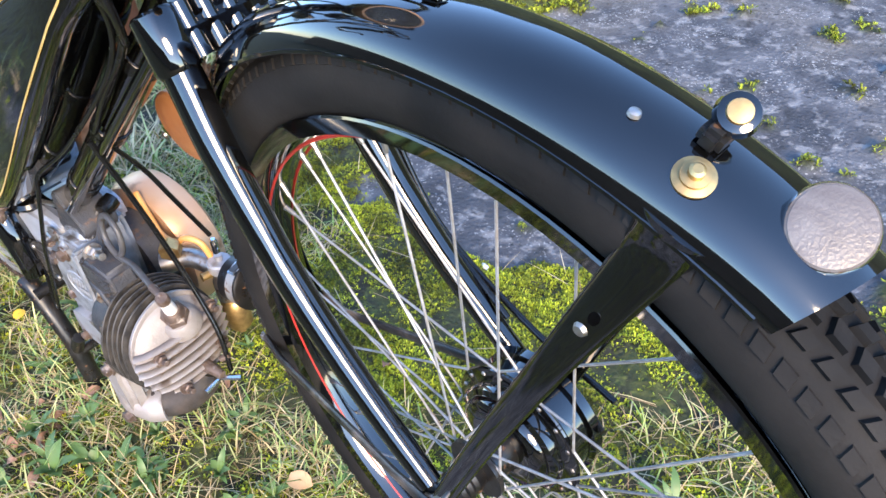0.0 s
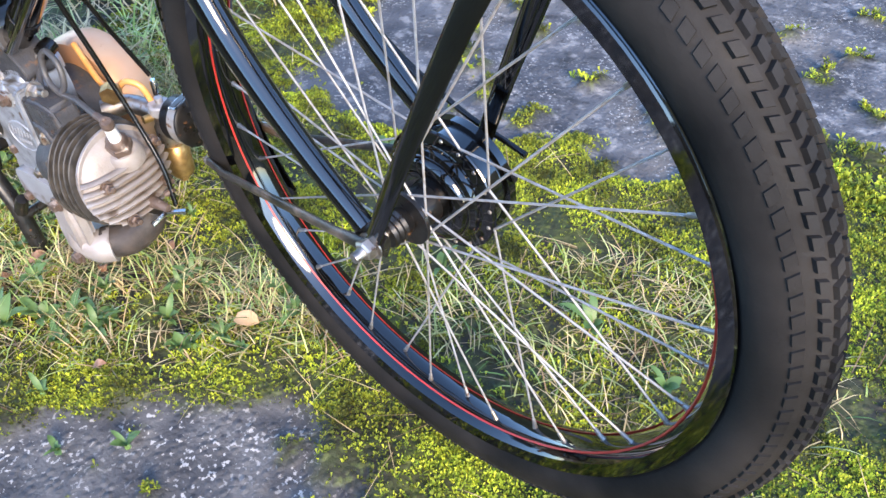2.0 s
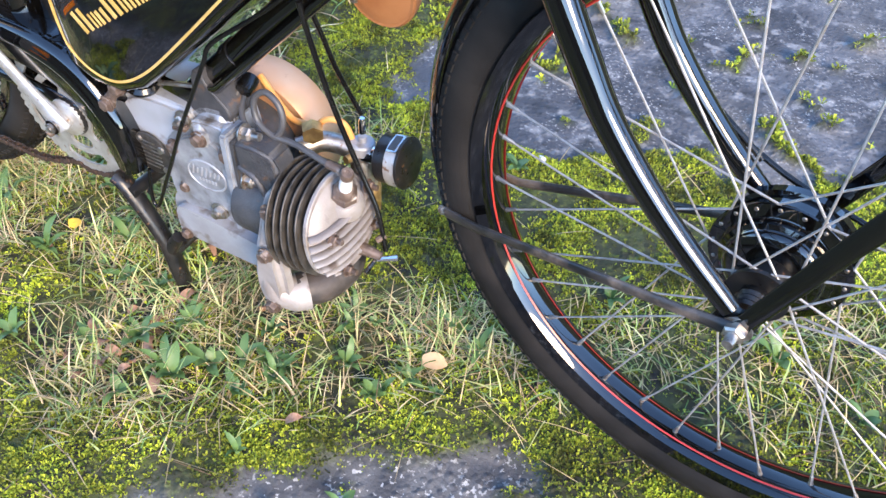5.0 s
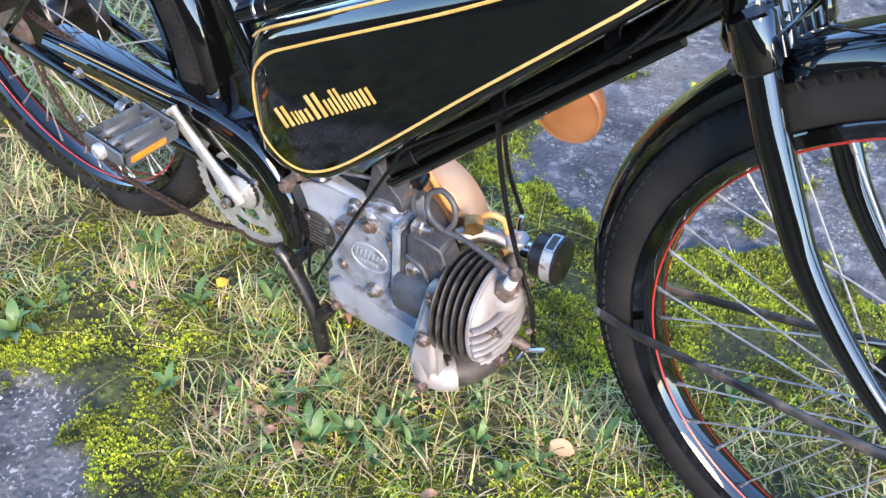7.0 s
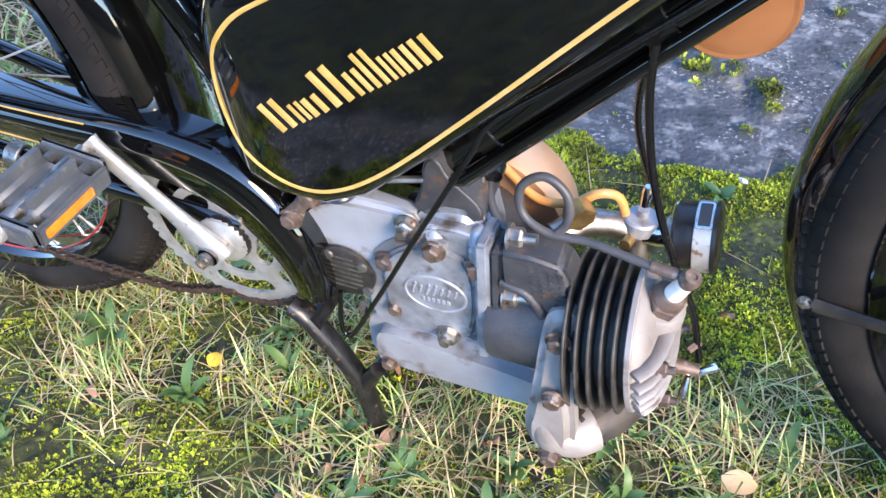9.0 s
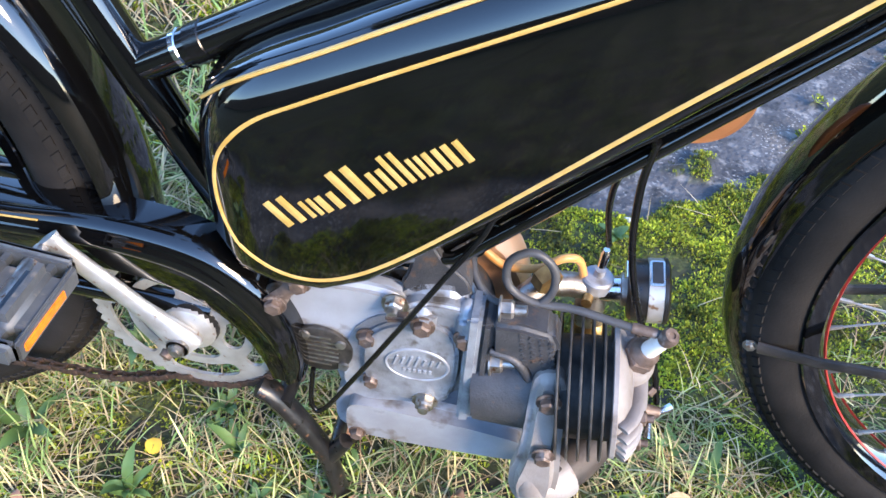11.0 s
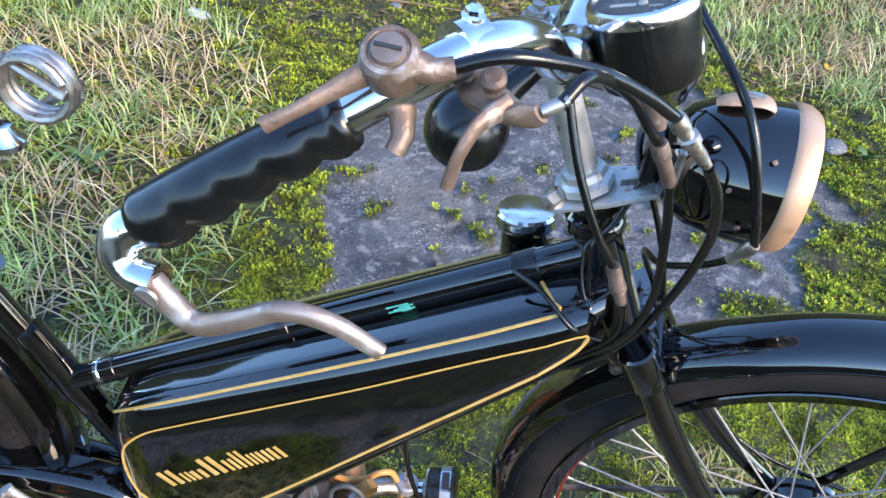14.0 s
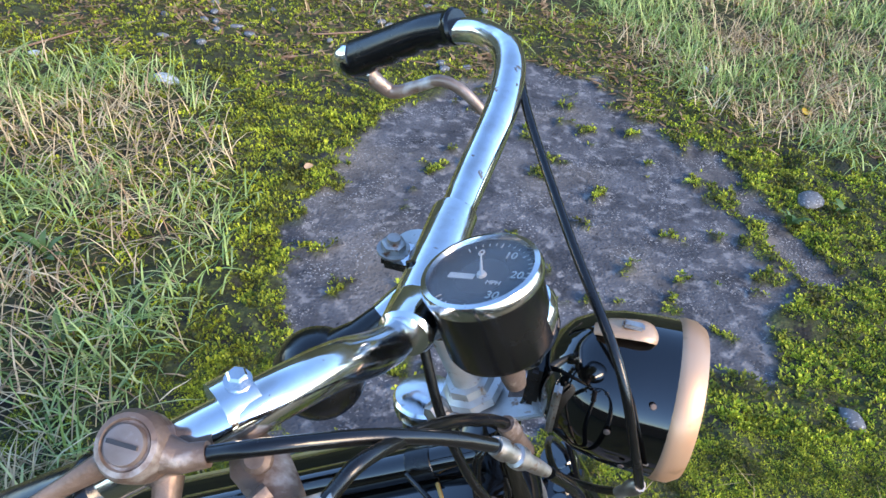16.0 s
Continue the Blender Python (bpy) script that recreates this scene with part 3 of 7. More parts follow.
# headset, lamp bracket and stem, on the steering line
HD = (sf(-0.393, 0, 0.580) - sf(-0.250, 0, 0.262)).normalized()
H0 = V(-0.3085, 0.004, 0.757)
part("lower_head_cup", lathe([(0.018, -0.142), (0.0245, -0.140), (0.026, -0.130), (0.0225, -0.120), (0.0245, -0.117), (0.0245, -0.110), (0.0185, -0.106)], H0, HD, 26), BLACK, bike)
part("upper_head_cup", lathe([(0.0185, 0.000), (0.023, 0.004), (0.0245, 0.012), (0.022, 0.018), (0.0235, 0.021), (0.0235, 0.028), (0.0185, 0.032), (0.0185, 0.042)], H0, HD, 26), BLACK, bike)
part("lock_ring", lathe([(0.013, 0.049), (0.0225, 0.050), (0.0225, 0.057), (0.0185, 0.060), (0.0175, 0.066), (0.013, 0.067)], H0, HD, 8), PLATED, bike)
hb = H0 + 0.0455 * HD
BD = (SX - SX.dot(HD) * HD).normalized()
bm = prism([(-0.029, 0.022), (-0.022, 0.027), (0.018, 0.026), (0.068, 0.017), (0.072, 0.012), (0.072, -0.012), (0.068, -0.017), (0.018, -0.026), (-0.022, -0.027), (-0.029, -0.022)], -0.0022, 0.0022, 0.001)
bm.transform(Matrix.Translation(hb) @ Matrix((BD, HD, SN)).transposed().to_4x4())
lamp_bracket = part("lamp_bracket", bm, PLATED, bike, "dull plated lamp bracket with a slot")
bm = box((0.032, 0.0048, 0.012), Matrix((BD, HD, SN)).transposed().to_4x4(), 0.002)
bmesh.ops.translate(bm, verts=bm.verts, vec=hb + 0.040 * BD)
part("slot", bm, RUST, lamp_bracket)
part("bracket_nut", hexbolt(hb - 0.026 * SX - 0.012 * SN - 0.008 * HD, (-0.6, -0.75, 0), 0.008, 0.012), STEEL, bike)
part("stem", tube([H0 + 0.05 * HD, H0 + 0.155 * HD, sf(-0.382, 0, 0.562)], [0.0125, 0.0118, 0.013], 18), PLATED, bike, "worn plated handlebar stem")
part("stem_head", tube([sf(-0.372, -0.006, 0.540), sf(-0.366, -0.012, 0.556), sf(-0.361, -0.016, 0.572)], [0.012, 0.016, 0.0155], 16), CHROME, bike)
part("bar_clamp", tube([sf(-0.3612, -0.088, 0.5765), sf(-0.3612, -0.085, 0.576), sf(-0.3612, -0.064, 0.5738), sf(-0.3612, -0.060, 0.5735), sf(-0.3612, -0.056, 0.573), sf(-0.3605, 0.019, 0.574), sf(-0.3605, 0.021, 0.574)], [0.0132, 0.0155, 0.0155, 0.0138, 0.0150, 0.0150, 0.0132], 22), CHROME, bike)
part("clamp_lug", box((0.034, 0.020, 0.012), Matrix((SX, SN, SZ)).transposed().to_4x4(), 0.003), CHROME, bike).data.transform(Matrix.Translation(sf(-0.380, -0.010, 0.557)))
part("clamp_bolt", hexbolt(sf(-0.391, -0.011, 0.562), SZ, 0.0078, 0.006, 0.003), STEEL, bike)
part("clamp_bolt", hexbolt(sf(-0.351, -0.064, 0.562), (SZ - 0.5 * SN), 0.006, 0.005), STEEL, bike)
part("meter_bracket", tube([sf(-0.360, -0.050, 0.568), sf(-0.352, -0.062, 0.560), sf(-0.334, -0.060, 0.556)], 0.012, 12, flat=0.25, side=tuple(SX)), CHROME, bike)

# handlebar: one chromed bar, swept back on both sides
half = [(-0.3605, 0.0, 0.572), (-0.361, 0.052, 0.573), (-0.364, 0.088, 0.577), (-0.368, 0.114, 0.592), (-0.376, 0.146, 0.617), (-0.388, 0.174, 0.629), (-0.404, 0.194, 0.628), (-0.430, 0.209, 0.613), (-0.456, 0.222, 0.595), (-0.505, 0.243, 0.563), (-0.540, 0.256, 0.537)]
left = [(-0.358, 0.050, 0.580), (-0.352, 0.114, 0.602), (-0.359, 0.164, 0.613), (-0.384, 0.200, 0.607), (-0.412, 0.218, 0.595), (-0.462, 0.238, 0.566), (-0.512, 0.252, 0.534)]
bar = [sf(u, -l, v) for u, l, v in half[::-1]] + [sf(*p) for p in left]
rr = [0.0105, 0.0105, 0.0105, 0.0105, 0.0106, 0.0109, 0.0112, 0.0112, 0.0108, 0.0108, 0.0112, 0.0118, 0.0118, 0.0112, 0.0108, 0.0105, 0.0105, 0.0105]
handlebar = part("handlebar", tube(bar, rr, 22, n=8), CHROME, bike, "chromed swept-back handlebar")


def grip(side):
    """Moulded grip with finger waves on its underside."""
    run = ((-0.446, 0.2185, 0.600), (-0.478, 0.232, 0.5805), (-0.509, 0.245, 0.559), (-0.541, 0.257, 0.5345)) if side < 0 else ((-0.410, 0.219, 0.600), (-0.442, 0.2305, 0.582), (-0.477, 0.241, 0.557), (-0.518, 0.251, 0.528))
    path = smooth_path([sf(u, side * l, v) for u, l, v in run], 16)
    bm = bmesh.new()
    rings = []
    dn = (-SZ - 0.15 * SX + 0.6 * side * SN).normalized()
    for i, p in enumerate(path):
        t = i / (len(path) - 1)
        d = (path[min(i + 1, len(path) - 1)] - path[max(i - 1, 0)]).normalized()
        w = (dn - dn.dot(d) * d).normalized()
        q = d.cross(w)
        r = 0.0136 + 0.0030 * t
        if t < 0.06:
            r += 0.002 * math.sin(t / 0.06 * math.pi)
        if t > 0.94:
            r -= 0.005 * ((t - 0.94) / 0.06) ** 2
        ring = []
        for k in range(20):
            a = 2 * math.pi * k / 20
            wave = 0.0026 * (0.35 - abs(math.sin(math.pi * 5 * t + 0.5)) ** 0.8) * -1.6 * (0.5 + 0.5 * math.cos(a)) ** 3 if 0.05 < t < 0.97 else 0.0
            ring.append(bm.verts.new(p + (r + wave) * (math.cos(a) * w + math.sin(a) * q)))
        rings.append(ring)
    for a, b in zip(rings, rings[1:]):
        for k in range(20):
            bm.faces.new((a[k], a[(k + 1) % 20], b[(k + 1) % 20], b[k]))
    bm.faces.new(rings[0][::-1])
    bm.faces.new(rings[-1])
    bmesh.ops.recalc_face_normals(bm, faces=bm.faces)
    return part("grip", bm, RUBBER, bike, "black moulded rubber grip with finger waves")


for side in (-1, 1):
    grip(side)
    def lf(u, l, v):
        return sf(u, l, v) + (V(0, 0, 0) if side < 0 else 0.030 * SX + 0.004 * SZ - 0.012 * SN)

    # inverted lever from the bar's end
    end = part("lever_bracket", tube([lf(-0.537, side * 0.256, 0.536), lf(-0.547, side * 0.260, 0.530), lf(-0.549, side * 0.266, 0.520), lf(-0.541, side * 0.270, 0.513), lf(-0.526, side * 0.2715, 0.512)], [0.0125, 0.0125, 0.0115, 0.0100, 0.0110], 16, n=6), CHROME, bike, "chromed lever bracket at the bar's end")
    part("pivot_screw", lathe([(0, 0), (0.0066, 0), (0.0062, 0.0018), (0, 0.0024)], lf(-0.527, side * 0.2815, 0.512), side * SN, 18), STEEL, end)
    part("screw_slot", box((0.0105, 0.0012, 0.0016), Matrix.Translation(lf(-0.527, side * 0.2838, 0.512)) @ Matrix((SX * 0.8 - SZ * 0.6, SX * 0.6 + SZ * 0.8, SN)).transposed().to_4x4()), DIAL, end)
    part("lever", tube([lf(-0.531, side * 0.272, 0.512), lf(-0.519, side * 0.274, 0.501), lf(-0.505, side * 0.276, 0.494), lf(-0.482, side * 0.275, 0.506), lf(-0.459, side * 0.272, 0.5185), lf(-0.436, side * 0.268, 0.514), lf(-0.412, side * 0.264, 0.497)], [0.0088, 0.0078, 0.0070, 0.0060, 0.0058, 0.0056, 0.0048], 14, n=6, flat=0.8), PLATED_PINK, bike, "tarnished nickel inverted lever")

# throttle lever control and decompressor lever on the bar's near side
tw = (SZ * 0.86 - SN * 0.5).normalized()
tc = sf(-0.429, -0.216, 0.632)
throttle = part("throttle_control", lathe([(0.0, -0.010), (0.0128, -0.010), (0.0137, -0.007), (0.0137, 0.004), (0.0118, 0.008), (0.0098, 0.0085), (0.0090, 0.0075), (0.0, 0.0075)], tc, tw, 32), BRONZE, bike, "tarnished round throttle lever control")
part("throttle_screw", lathe([(0.0, 0.0078), (0.0080, 0.0078), (0.0074, 0.0098), (0.0, 0.0105)], tc, tw, 24), PLATED_PINK, throttle)
part("screw_slot", box((0.012, 0.0016, 0.002), Matrix.Translation(tc + 0.0104 * tw) @ Matrix((SX, tw.cross(SX).normalized(), tw)).transposed().to_4x4()), DIAL, throttle)
part("throttle_lever", tube([tc, sf(-0.450, -0.232, 0.620), sf(-0.463, -0.243, 0.613), sf(-0.474, -0.249, 0.607)], [0.0075, 0.0046, 0.0036, 0.0044], 12, n=5, flat=0.6), BRONZE, throttle)
part("throttle_spout", tube([tc, sf(-0.410, -0.214, 0.630), sf(-0.402, -0.211, 0.632)], [0.010, 0.0058, 0.0050], 12), BRONZE, throttle)
part("throttle_clip", tube([sf(-0.424, -0.210, 0.604), sf(-0.420, -0.222, 0.598), sf(-0.422, -0.226, 0.592)], [0.0065, 0.0055, 0.0050], 12), BRONZE, throttle)
dc = sf(-0.386, -0.200, 0.619)
decomp = part("decompressor_clamp", tube([sf(-0.398, -0.180, 0.6285), sf(-0.407, -0.192, 0.6275)], [0.0148, 0.0148], 18), CHROME, bike, "chromed clip of the decompressor lever")
part("clip_screw", hexbolt(sf(-0.402, -0.184, 0.642), SZ, 0.0042, 0.004), CHROME, decomp)
part("lever_body", tube([sf(-0.400, -0.190, 0.614), sf(-0.388, -0.200, 0.614), sf(-0.372, -0.214, 0.618), sf(-0.362, -0.218, 0.624)], [0.007, 0.0125, 0.0100, 0.0055], 14, n=5, flat=0.5, side=tuple(SX)), BRONZE, decomp)
part("lever_pivot", lathe([(0, 0), (0.006, 0), (0.006, 0.004), (0.004, 0.006), (0, 0.0065)], dc + 0.006 * (SZ - 0.6 * SN), (SZ - 0.6 * SN), 14), RUST, decomp)
part("finger_lever", tube([sf(-0.377, -0.214, 0.622), sf(-0.386, -0.228, 0.618), sf(-0.391, -0.236, 0.606), sf(-0.394, -0.238, 0.590)], [0.0062, 0.0044, 0.0036, 0.0038], 12, n=6, flat=0.7), BRONZE, decomp)
part("cable_nipple", tube([sf(-0.362, -0.216, 0.624), sf(-0.352, -0.212, 0.630)], [0.0034, 0.0028], 10), STEEL, decomp)

# bulb horn under the bar
bulb = part("horn_bulb", ball(sf(-0.417, -0.074, 0.506), 1.0, Matrix.Diagonal((0.0290, 0.0285, 0.0295, 1)), 36), RUBBER, bike, "black rubber horn bulb")
part("bulb_neck", tube([sf(-0.408, -0.069, 0.518), sf(-0.394, -0.060, 0.536), sf(-0.381, -0.050, 0.550)], [0.018, 0.010, 0.008], 14), RUBBER, bulb)
part("bulb_collar", tube([sf(-0.383, -0.052, 0.547), sf(-0.372, -0.040, 0.559)], [0.0095, 0.0085], 14), CHROME, bulb)

# speedometer
sa = (SZ * 0.93 - SX * 0.37 + SN * 0.06).normalized()
sc = sf(-0.311, -0.067, 0.568)
speedo = part("speedometer", lathe([(0.0, 0.0), (0.024, 0.0), (0.0290, 0.0015), (0.0304, 0.005), (0.0310, 0.046), (0.029, 0.047), (0.0, 0.0445)], sc, sa, 44), RUBBER, bike, "black speedometer case with a chromed bezel")
part("bezel", lathe([(0.0306, 0.0425), (0.0326, 0.0430), (0.0330, 0.0470), (0.0316, 0.0505), (0.0290, 0.0512), (0.0282, 0.0485)], sc, sa, 48, cap=False), CHROME, speedo)
face = part("dial_face", lathe([(0.0, 0.0452), (0.0288, 0.0452), (0.0288, 0.0457), (0.0, 0.0458)], sc, sa, 40), DIAL, speedo)
du = -(SX * 0.2 + SN * 0.97)
du = (du - du.dot(sa) * sa).normalized()
dv = sa.cross(du)
DM = Matrix((du, dv, sa)).transposed().to_4x4()


def dial(px, py, h=0.0466):
    return sc + h * sa + px * du + py * dv


marks = bmesh.new()
for k in range(31):
    a = radians(220 - 260 * k / 30)
    l = 0.0035 if k % 5 == 0 else 0.002
    p, q = dial(0.0268 * math.cos(a), 0.0268 * math.sin(a)), dial((0.0268 - l) * math.cos(a), (0.0268 - l) * math.sin(a))
    tube([p, q], 0.0004, 4, marks)
part("scale_marks", marks, WHITE, face)


def lettering(name, text, size, m, material, parent, depth=0.0002):
    cu = bpy.data.curves.new(name, 'FONT')
    cu.body, cu.size, cu.extrude, cu.align_x, cu.align_y = text, size, depth, 'CENTER', 'CENTER'
    tmp = bpy.data.objects.new(name, cu)
    scene.collection.objects.link(tmp)
    me = bpy.data.meshes.new_from_object(tmp.evaluated_get(bpy.context.evaluated_depsgraph_get()))
    bpy.data.objects.remove(tmp)
    bm = bmesh.new()
    bm.from_mesh(me)
    bm.transform(m)
    return part(name, bm, material, parent, smooth=False)


for txt, a in (("0", 205), ("10", 150), ("20", 95), ("30", 40)):
    a = radians(a)
    lettering("numeral", txt, 0.0075, Matrix.Translation(dial(0.0195 * math.cos(a), 0.0195 * math.sin(a))) @ DM @ Matrix.Rotation(radians(90), 4, 'Z'), WHITE, face)
lettering("unit_mark", "MPH", 0.0042, Matrix.Translation(dial(0.0055, 0.009)) @ DM @ Matrix.Rotation(radians(90), 4, 'Z'), WHITE, face)
part("odometer_bar", box((0.004, 0.015, 0.0004), Matrix.Translation(dial(0.002, -0.011)) @ DM), WHITE, face)
part("needle", tube([dial(0.003, 0.0015, 0.0475), dial(-0.0163, -0.0076, 0.0475)], [0.0012, 0.0004], 6), WHITE, face)
part("needle_boss", lathe([(0, 0.0462), (0.0028, 0.0462), (0.0022, 0.0480), (0, 0.0482)], sc, sa, 16), WHITE, face)
gl = part("dial_glass", lathe([(0.0, 0.0495), (0.0286, 0.0488)], sc, sa, 40, cap=False), GLASS, speedo)
gl.visible_shadow = False
part("speedo_cup", lathe([(0.0, -0.014), (0.010, -0.014), (0.013, -0.008), (0.019, -0.001), (0.0235, 0.008), (0.0245, 0.024), (0.022, 0.028), (0.0, 0.028)], sc + 0.009 * SX + 0.006 * SN - 0.002 * sa, sa, 40), CHROME, speedo)
part("drive_nut", lathe([(0.0, -0.034), (0.006, -0.034), (0.0075, -0.026), (0.0075, -0.016), (0.0, -0.016)], sc, sa, 12), RUST, speedo)

# headlamp
la = (SX * 0.999 + SZ * 0.02).normalized()
lc = sf(-0.268, 0.000, 0.474)
lamp = part("headlamp", lathe([(0.0, -0.018), (0.014, -0.017), (0.028, -0.012), (0.040, -0.001), (0.0480, 0.014), (0.0515, 0.030), (0.0532, 0.048), (0.0538, 0.066), (0.050, 0.066), (0.0, 0.05)], lc, la, 48), BLACK, bike, "black enamelled bicycle headlamp with a coppery rim")
part("lamp_rim", lathe([(0.0534, 0.065), (0.0546, 0.0662), (0.0552, 0.070), (0.0545, 0.077), (0.0510, 0.083), (0.0470, 0.082), (0.051, 0.074)], lc, la, 52, cap=False), COPPER, lamp)
part("lens", lathe([(0.0, 0.092), (0.020, 0.091), (0.040, 0.085), (0.0490, 0.081)], lc, la, 44, cap=False), GLASS, lamp)
part("reflector_bowl", lathe([(0.0, 0.030), (0.02, 0.034), (0.04, 0.055), (0.052, 0.075)], lc, la, 40, cap=False), CHROME, lamp)
lt = lc + 0.030 * la + 0.050 * SZ
part("lamp_clip", tube([lt - 0.020 * la + 0.000 * SZ, lt - 0.012 * la + 0.004 * SZ, lt + 0.006 * la + 0.0075 * SZ, lt + 0.014 * la + 0.0065 * SZ, lt + 0.018 * la + 0.003 * SZ], [0.005, 0.008, 0.009, 0.008, 0.005], 14, n=4, flat=0.35, side=tuple(SN)), COPPER, lamp)
part("lamp_switch", box((0.014, 0.007, 0.004), Matrix.Translation(lt + 0.002 * la + 0.0105 * SZ) @ Matrix((la, SN, SZ)).transposed().to_4x4(), 0.0015), STEEL, lamp)
part("lamp_mount", box((0.010, 0.036, 0.040), Matrix.Translation(lc - 0.020 * la - 0.002 * SN) @ Matrix((la, SN, la.cross(SN))).transposed().to_4x4(), 0.003), BLACK_WORN, lamp)
part("mount_clip", box((0.005, 0.010, 0.046), Matrix.Translation(lc - 0.004 * la - 0.038 * SN + 0.008 * SZ) @ Matrix((la, SN, la.cross(SN))).transposed().to_4x4(), 0.002), STEEL, lamp)
for k, (a, b) in enumerate(((0.030, 0.3), (0.045, -0.2), (0.052, 0.75))):
    part("lamp_screw", lathe([(0, 0), (0.0022, 0), (0.0018, 0.0008), (0, 0.0011)], lc + a * la + (0.0535 + 0.002 * k) * (-math.cos(b) * SN + math.sin(b) * SZ), (-math.cos(b) * SN + math.sin(b) * SZ), 10), RUST, lamp)


# cables
def cable(name, pts, r, material=None, label=""):
    return part(name, tube(pts, r, 10, n=8), material or RUBBER, bike, label)


cable("throttle_cable", [sf(-0.404, -0.212, 0.632), sf(-0.380, -0.206, 0.640), sf(-0.346, -0.184, 0.630), sf(-0.320, -0.165, 0.613), sf(-0.301, -0.152, 0.597)], 0.0034)
cable("throttle_cable", [sf(-0.273, -0.135, 0.561), sf(-0.258, -0.120, 0.530), sf(-0.247, -0.098, 0.480), sf(-0.249, -0.078, 0.410), sf(-0.262, -0.060, 0.335), V(-0.300, -0.035, 0.640), V(-0.345, -0.018, 0.600), V(-0.420, -0.022, 0.516)], 0.0034)
part("cable_adjuster", lathe([(0.0, 0), (0.0045, 0), (0.0052, 0.004), (0.0052, 0.009), (0.0042, 0.010), (0.0042, 0.016), (0.0058, 0.017), (0.0058, 0.023), (0.004, 0.024), (0.004, 0.036), (0.003, 0.046), (0, 0.046)], sf(-0.301, -0.152, 0.597), (sf(-0.273, -0.135, 0.561) - sf(-0.301, -0.152, 0.597)), 10), STEEL, bike, "steel cable adjuster")
cable("decompressor_cable", [sf(-0.355, -0.214, 0.628), sf(-0.345, -0.196, 0.634), sf(-0.325, -0.152, 0.603), sf(-0.308, -0.118, 0.566), sf(-0.299, -0.107, 0.551)], 0.0032)
cable("decompressor_cable", [sf(-0.283, -0.099, 0.518), sf(-0.272, -0.090, 0.470), sf(-0.262, -0.080, 0.400), sf(-0.270, -0.066, 0.335), V(-0.310, -0.030, 0.634), V(-0.380, -0.026, 0.558), V(-0.432, -0.020, 0.502)], 0.0032)
part("cable_adjuster", lathe([(0.0, 0), (0.005, 0), (0.0058, 0.003), (0.0058, 0.012), (0.0048, 0.013), (0.0048, 0.034), (0.003, 0.038), (0, 0.038)], sf(-0.299, -0.107, 0.551), (sf(-0.283, -0.099, 0.518) - sf(-0.299, -0.107, 0.551)), 10), RUST, bike, "rusty cable adjuster")
cable("clutch_cable", [sf(-0.372, -0.040, 0.585), sf(-0.362, -0.054, 0.555), sf(-0.340, -0.074, 0.500), sf(-0.316, -0.083, 0.455), sf(-0.297, -0.083, 0.426)], 0.0032)
part("cable_adjuster", lathe([(0.0, 0), (0.005, 0), (0.0058, 0.003), (0.0058, 0.020), (0.0066, 0.021), (0.0066, 0.028), (0.0046, 0.030), (0.0046, 0.043), (0, 0.045)], sf(-0.297, -0.083, 0.427), (sf(-0.279, -0.075, 0.380) - sf(-0.297, -0.083, 0.427)), 10), RUST, bike, "rusty cable adjuster")
cable("clutch_cable", [sf(-0.279, -0.075, 0.382), sf(-0.275, -0.064, 0.335), V(-0.315, -0.034, 0.640), V(-0.360, -0.030, 0.580), V(-0.470, -0.034, 0.478), V(-0.530, -0.046, 0.430), V(-0.543, -0.050, 0.405), V(-0.566, -0.052, 0.358), V(-0.590, -0.054, 0.309), V(-0.617, -0.053, 0.251), V(-0.640, -0.052, 0.203), V(-0.655, -0.051, 0.172), V(-0.665, -0.050, 0.155), V(-0.672, -0.049, 0.152), V(-0.676, -0.047, 0.165), V(-0.674, -0.042, 0.205)], 0.0024)
cable("brake_cable", [sf(-0.351, 0.161, 0.607), sf(-0.330, 0.105, 0.598), sf(-0.287, 0.020, 0.577), sf(-0.244, -0.044, 0.546), sf(-0.220, -0.062, 0.492), sf(-0.209, -0.061, 0.458)], 0.0032)
part("cable_adjuster", lathe([(0.0, 0), (0.0045, 0), (0.0055, 0.003), (0.0055, 0.012), (0.0042, 0.014), (0.0042, 0.026), (0, 0.028)], sf(-0.209, -0.061, 0.459), (sf(-0.218, -0.055, 0.434) - sf(-0.209, -0.061, 0.459)), 10), STEEL, bike, "steel cable adjuster")
cable("brake_cable", [sf(-0.217, -0.055, 0.436), sf(-0.232, -0.042, 0.412), sf(-0.255, -0.020, 0.384), sf(-0.264, 0.02, 0.36), sf(-0.250, 0.055, 0.310), wf(-0.200, 0.075, 0.200), wf(-0.140, 0.080, 0.095), wf(-0.04, 0.078, 0.045), wf(0.05, 0.074, 0.030)], 0.0028)
cable("speedo_cable", [sc - 0.034 * sa, sf(-0.302, -0.02, 0.500), sf(-0.290, 0.02, 0.440), sf(-0.268, 0.030, 0.400), sf(-0.244, 0.030, 0.344), sf(-0.218, 0.048, 0.262), wf(-0.150, 0.070, 0.120), wf(-0.05, 0.066, 0.055)], 0.0028)
cable("lamp_lead", [lc - 0.018 * la - 0.012 * SZ, sf(-0.300, -0.020, 0.418), sf(-0.312, -0.036, 0.395), sf(-0.300, -0.044, 0.345), sf(-0.290, -0.050, 0.325)], 0.0016)
cable("lamp_lead", [lc - 0.018 * la - 0.016 * SZ, sf(-0.298, -0.018, 0.412), sf(-0.316, -0.030, 0.388), sf(-0.304, -0.048, 0.350), sf(-0.285, -0.040, 0.365), sf(-0.292, -0.035, 0.385)], 0.0016)
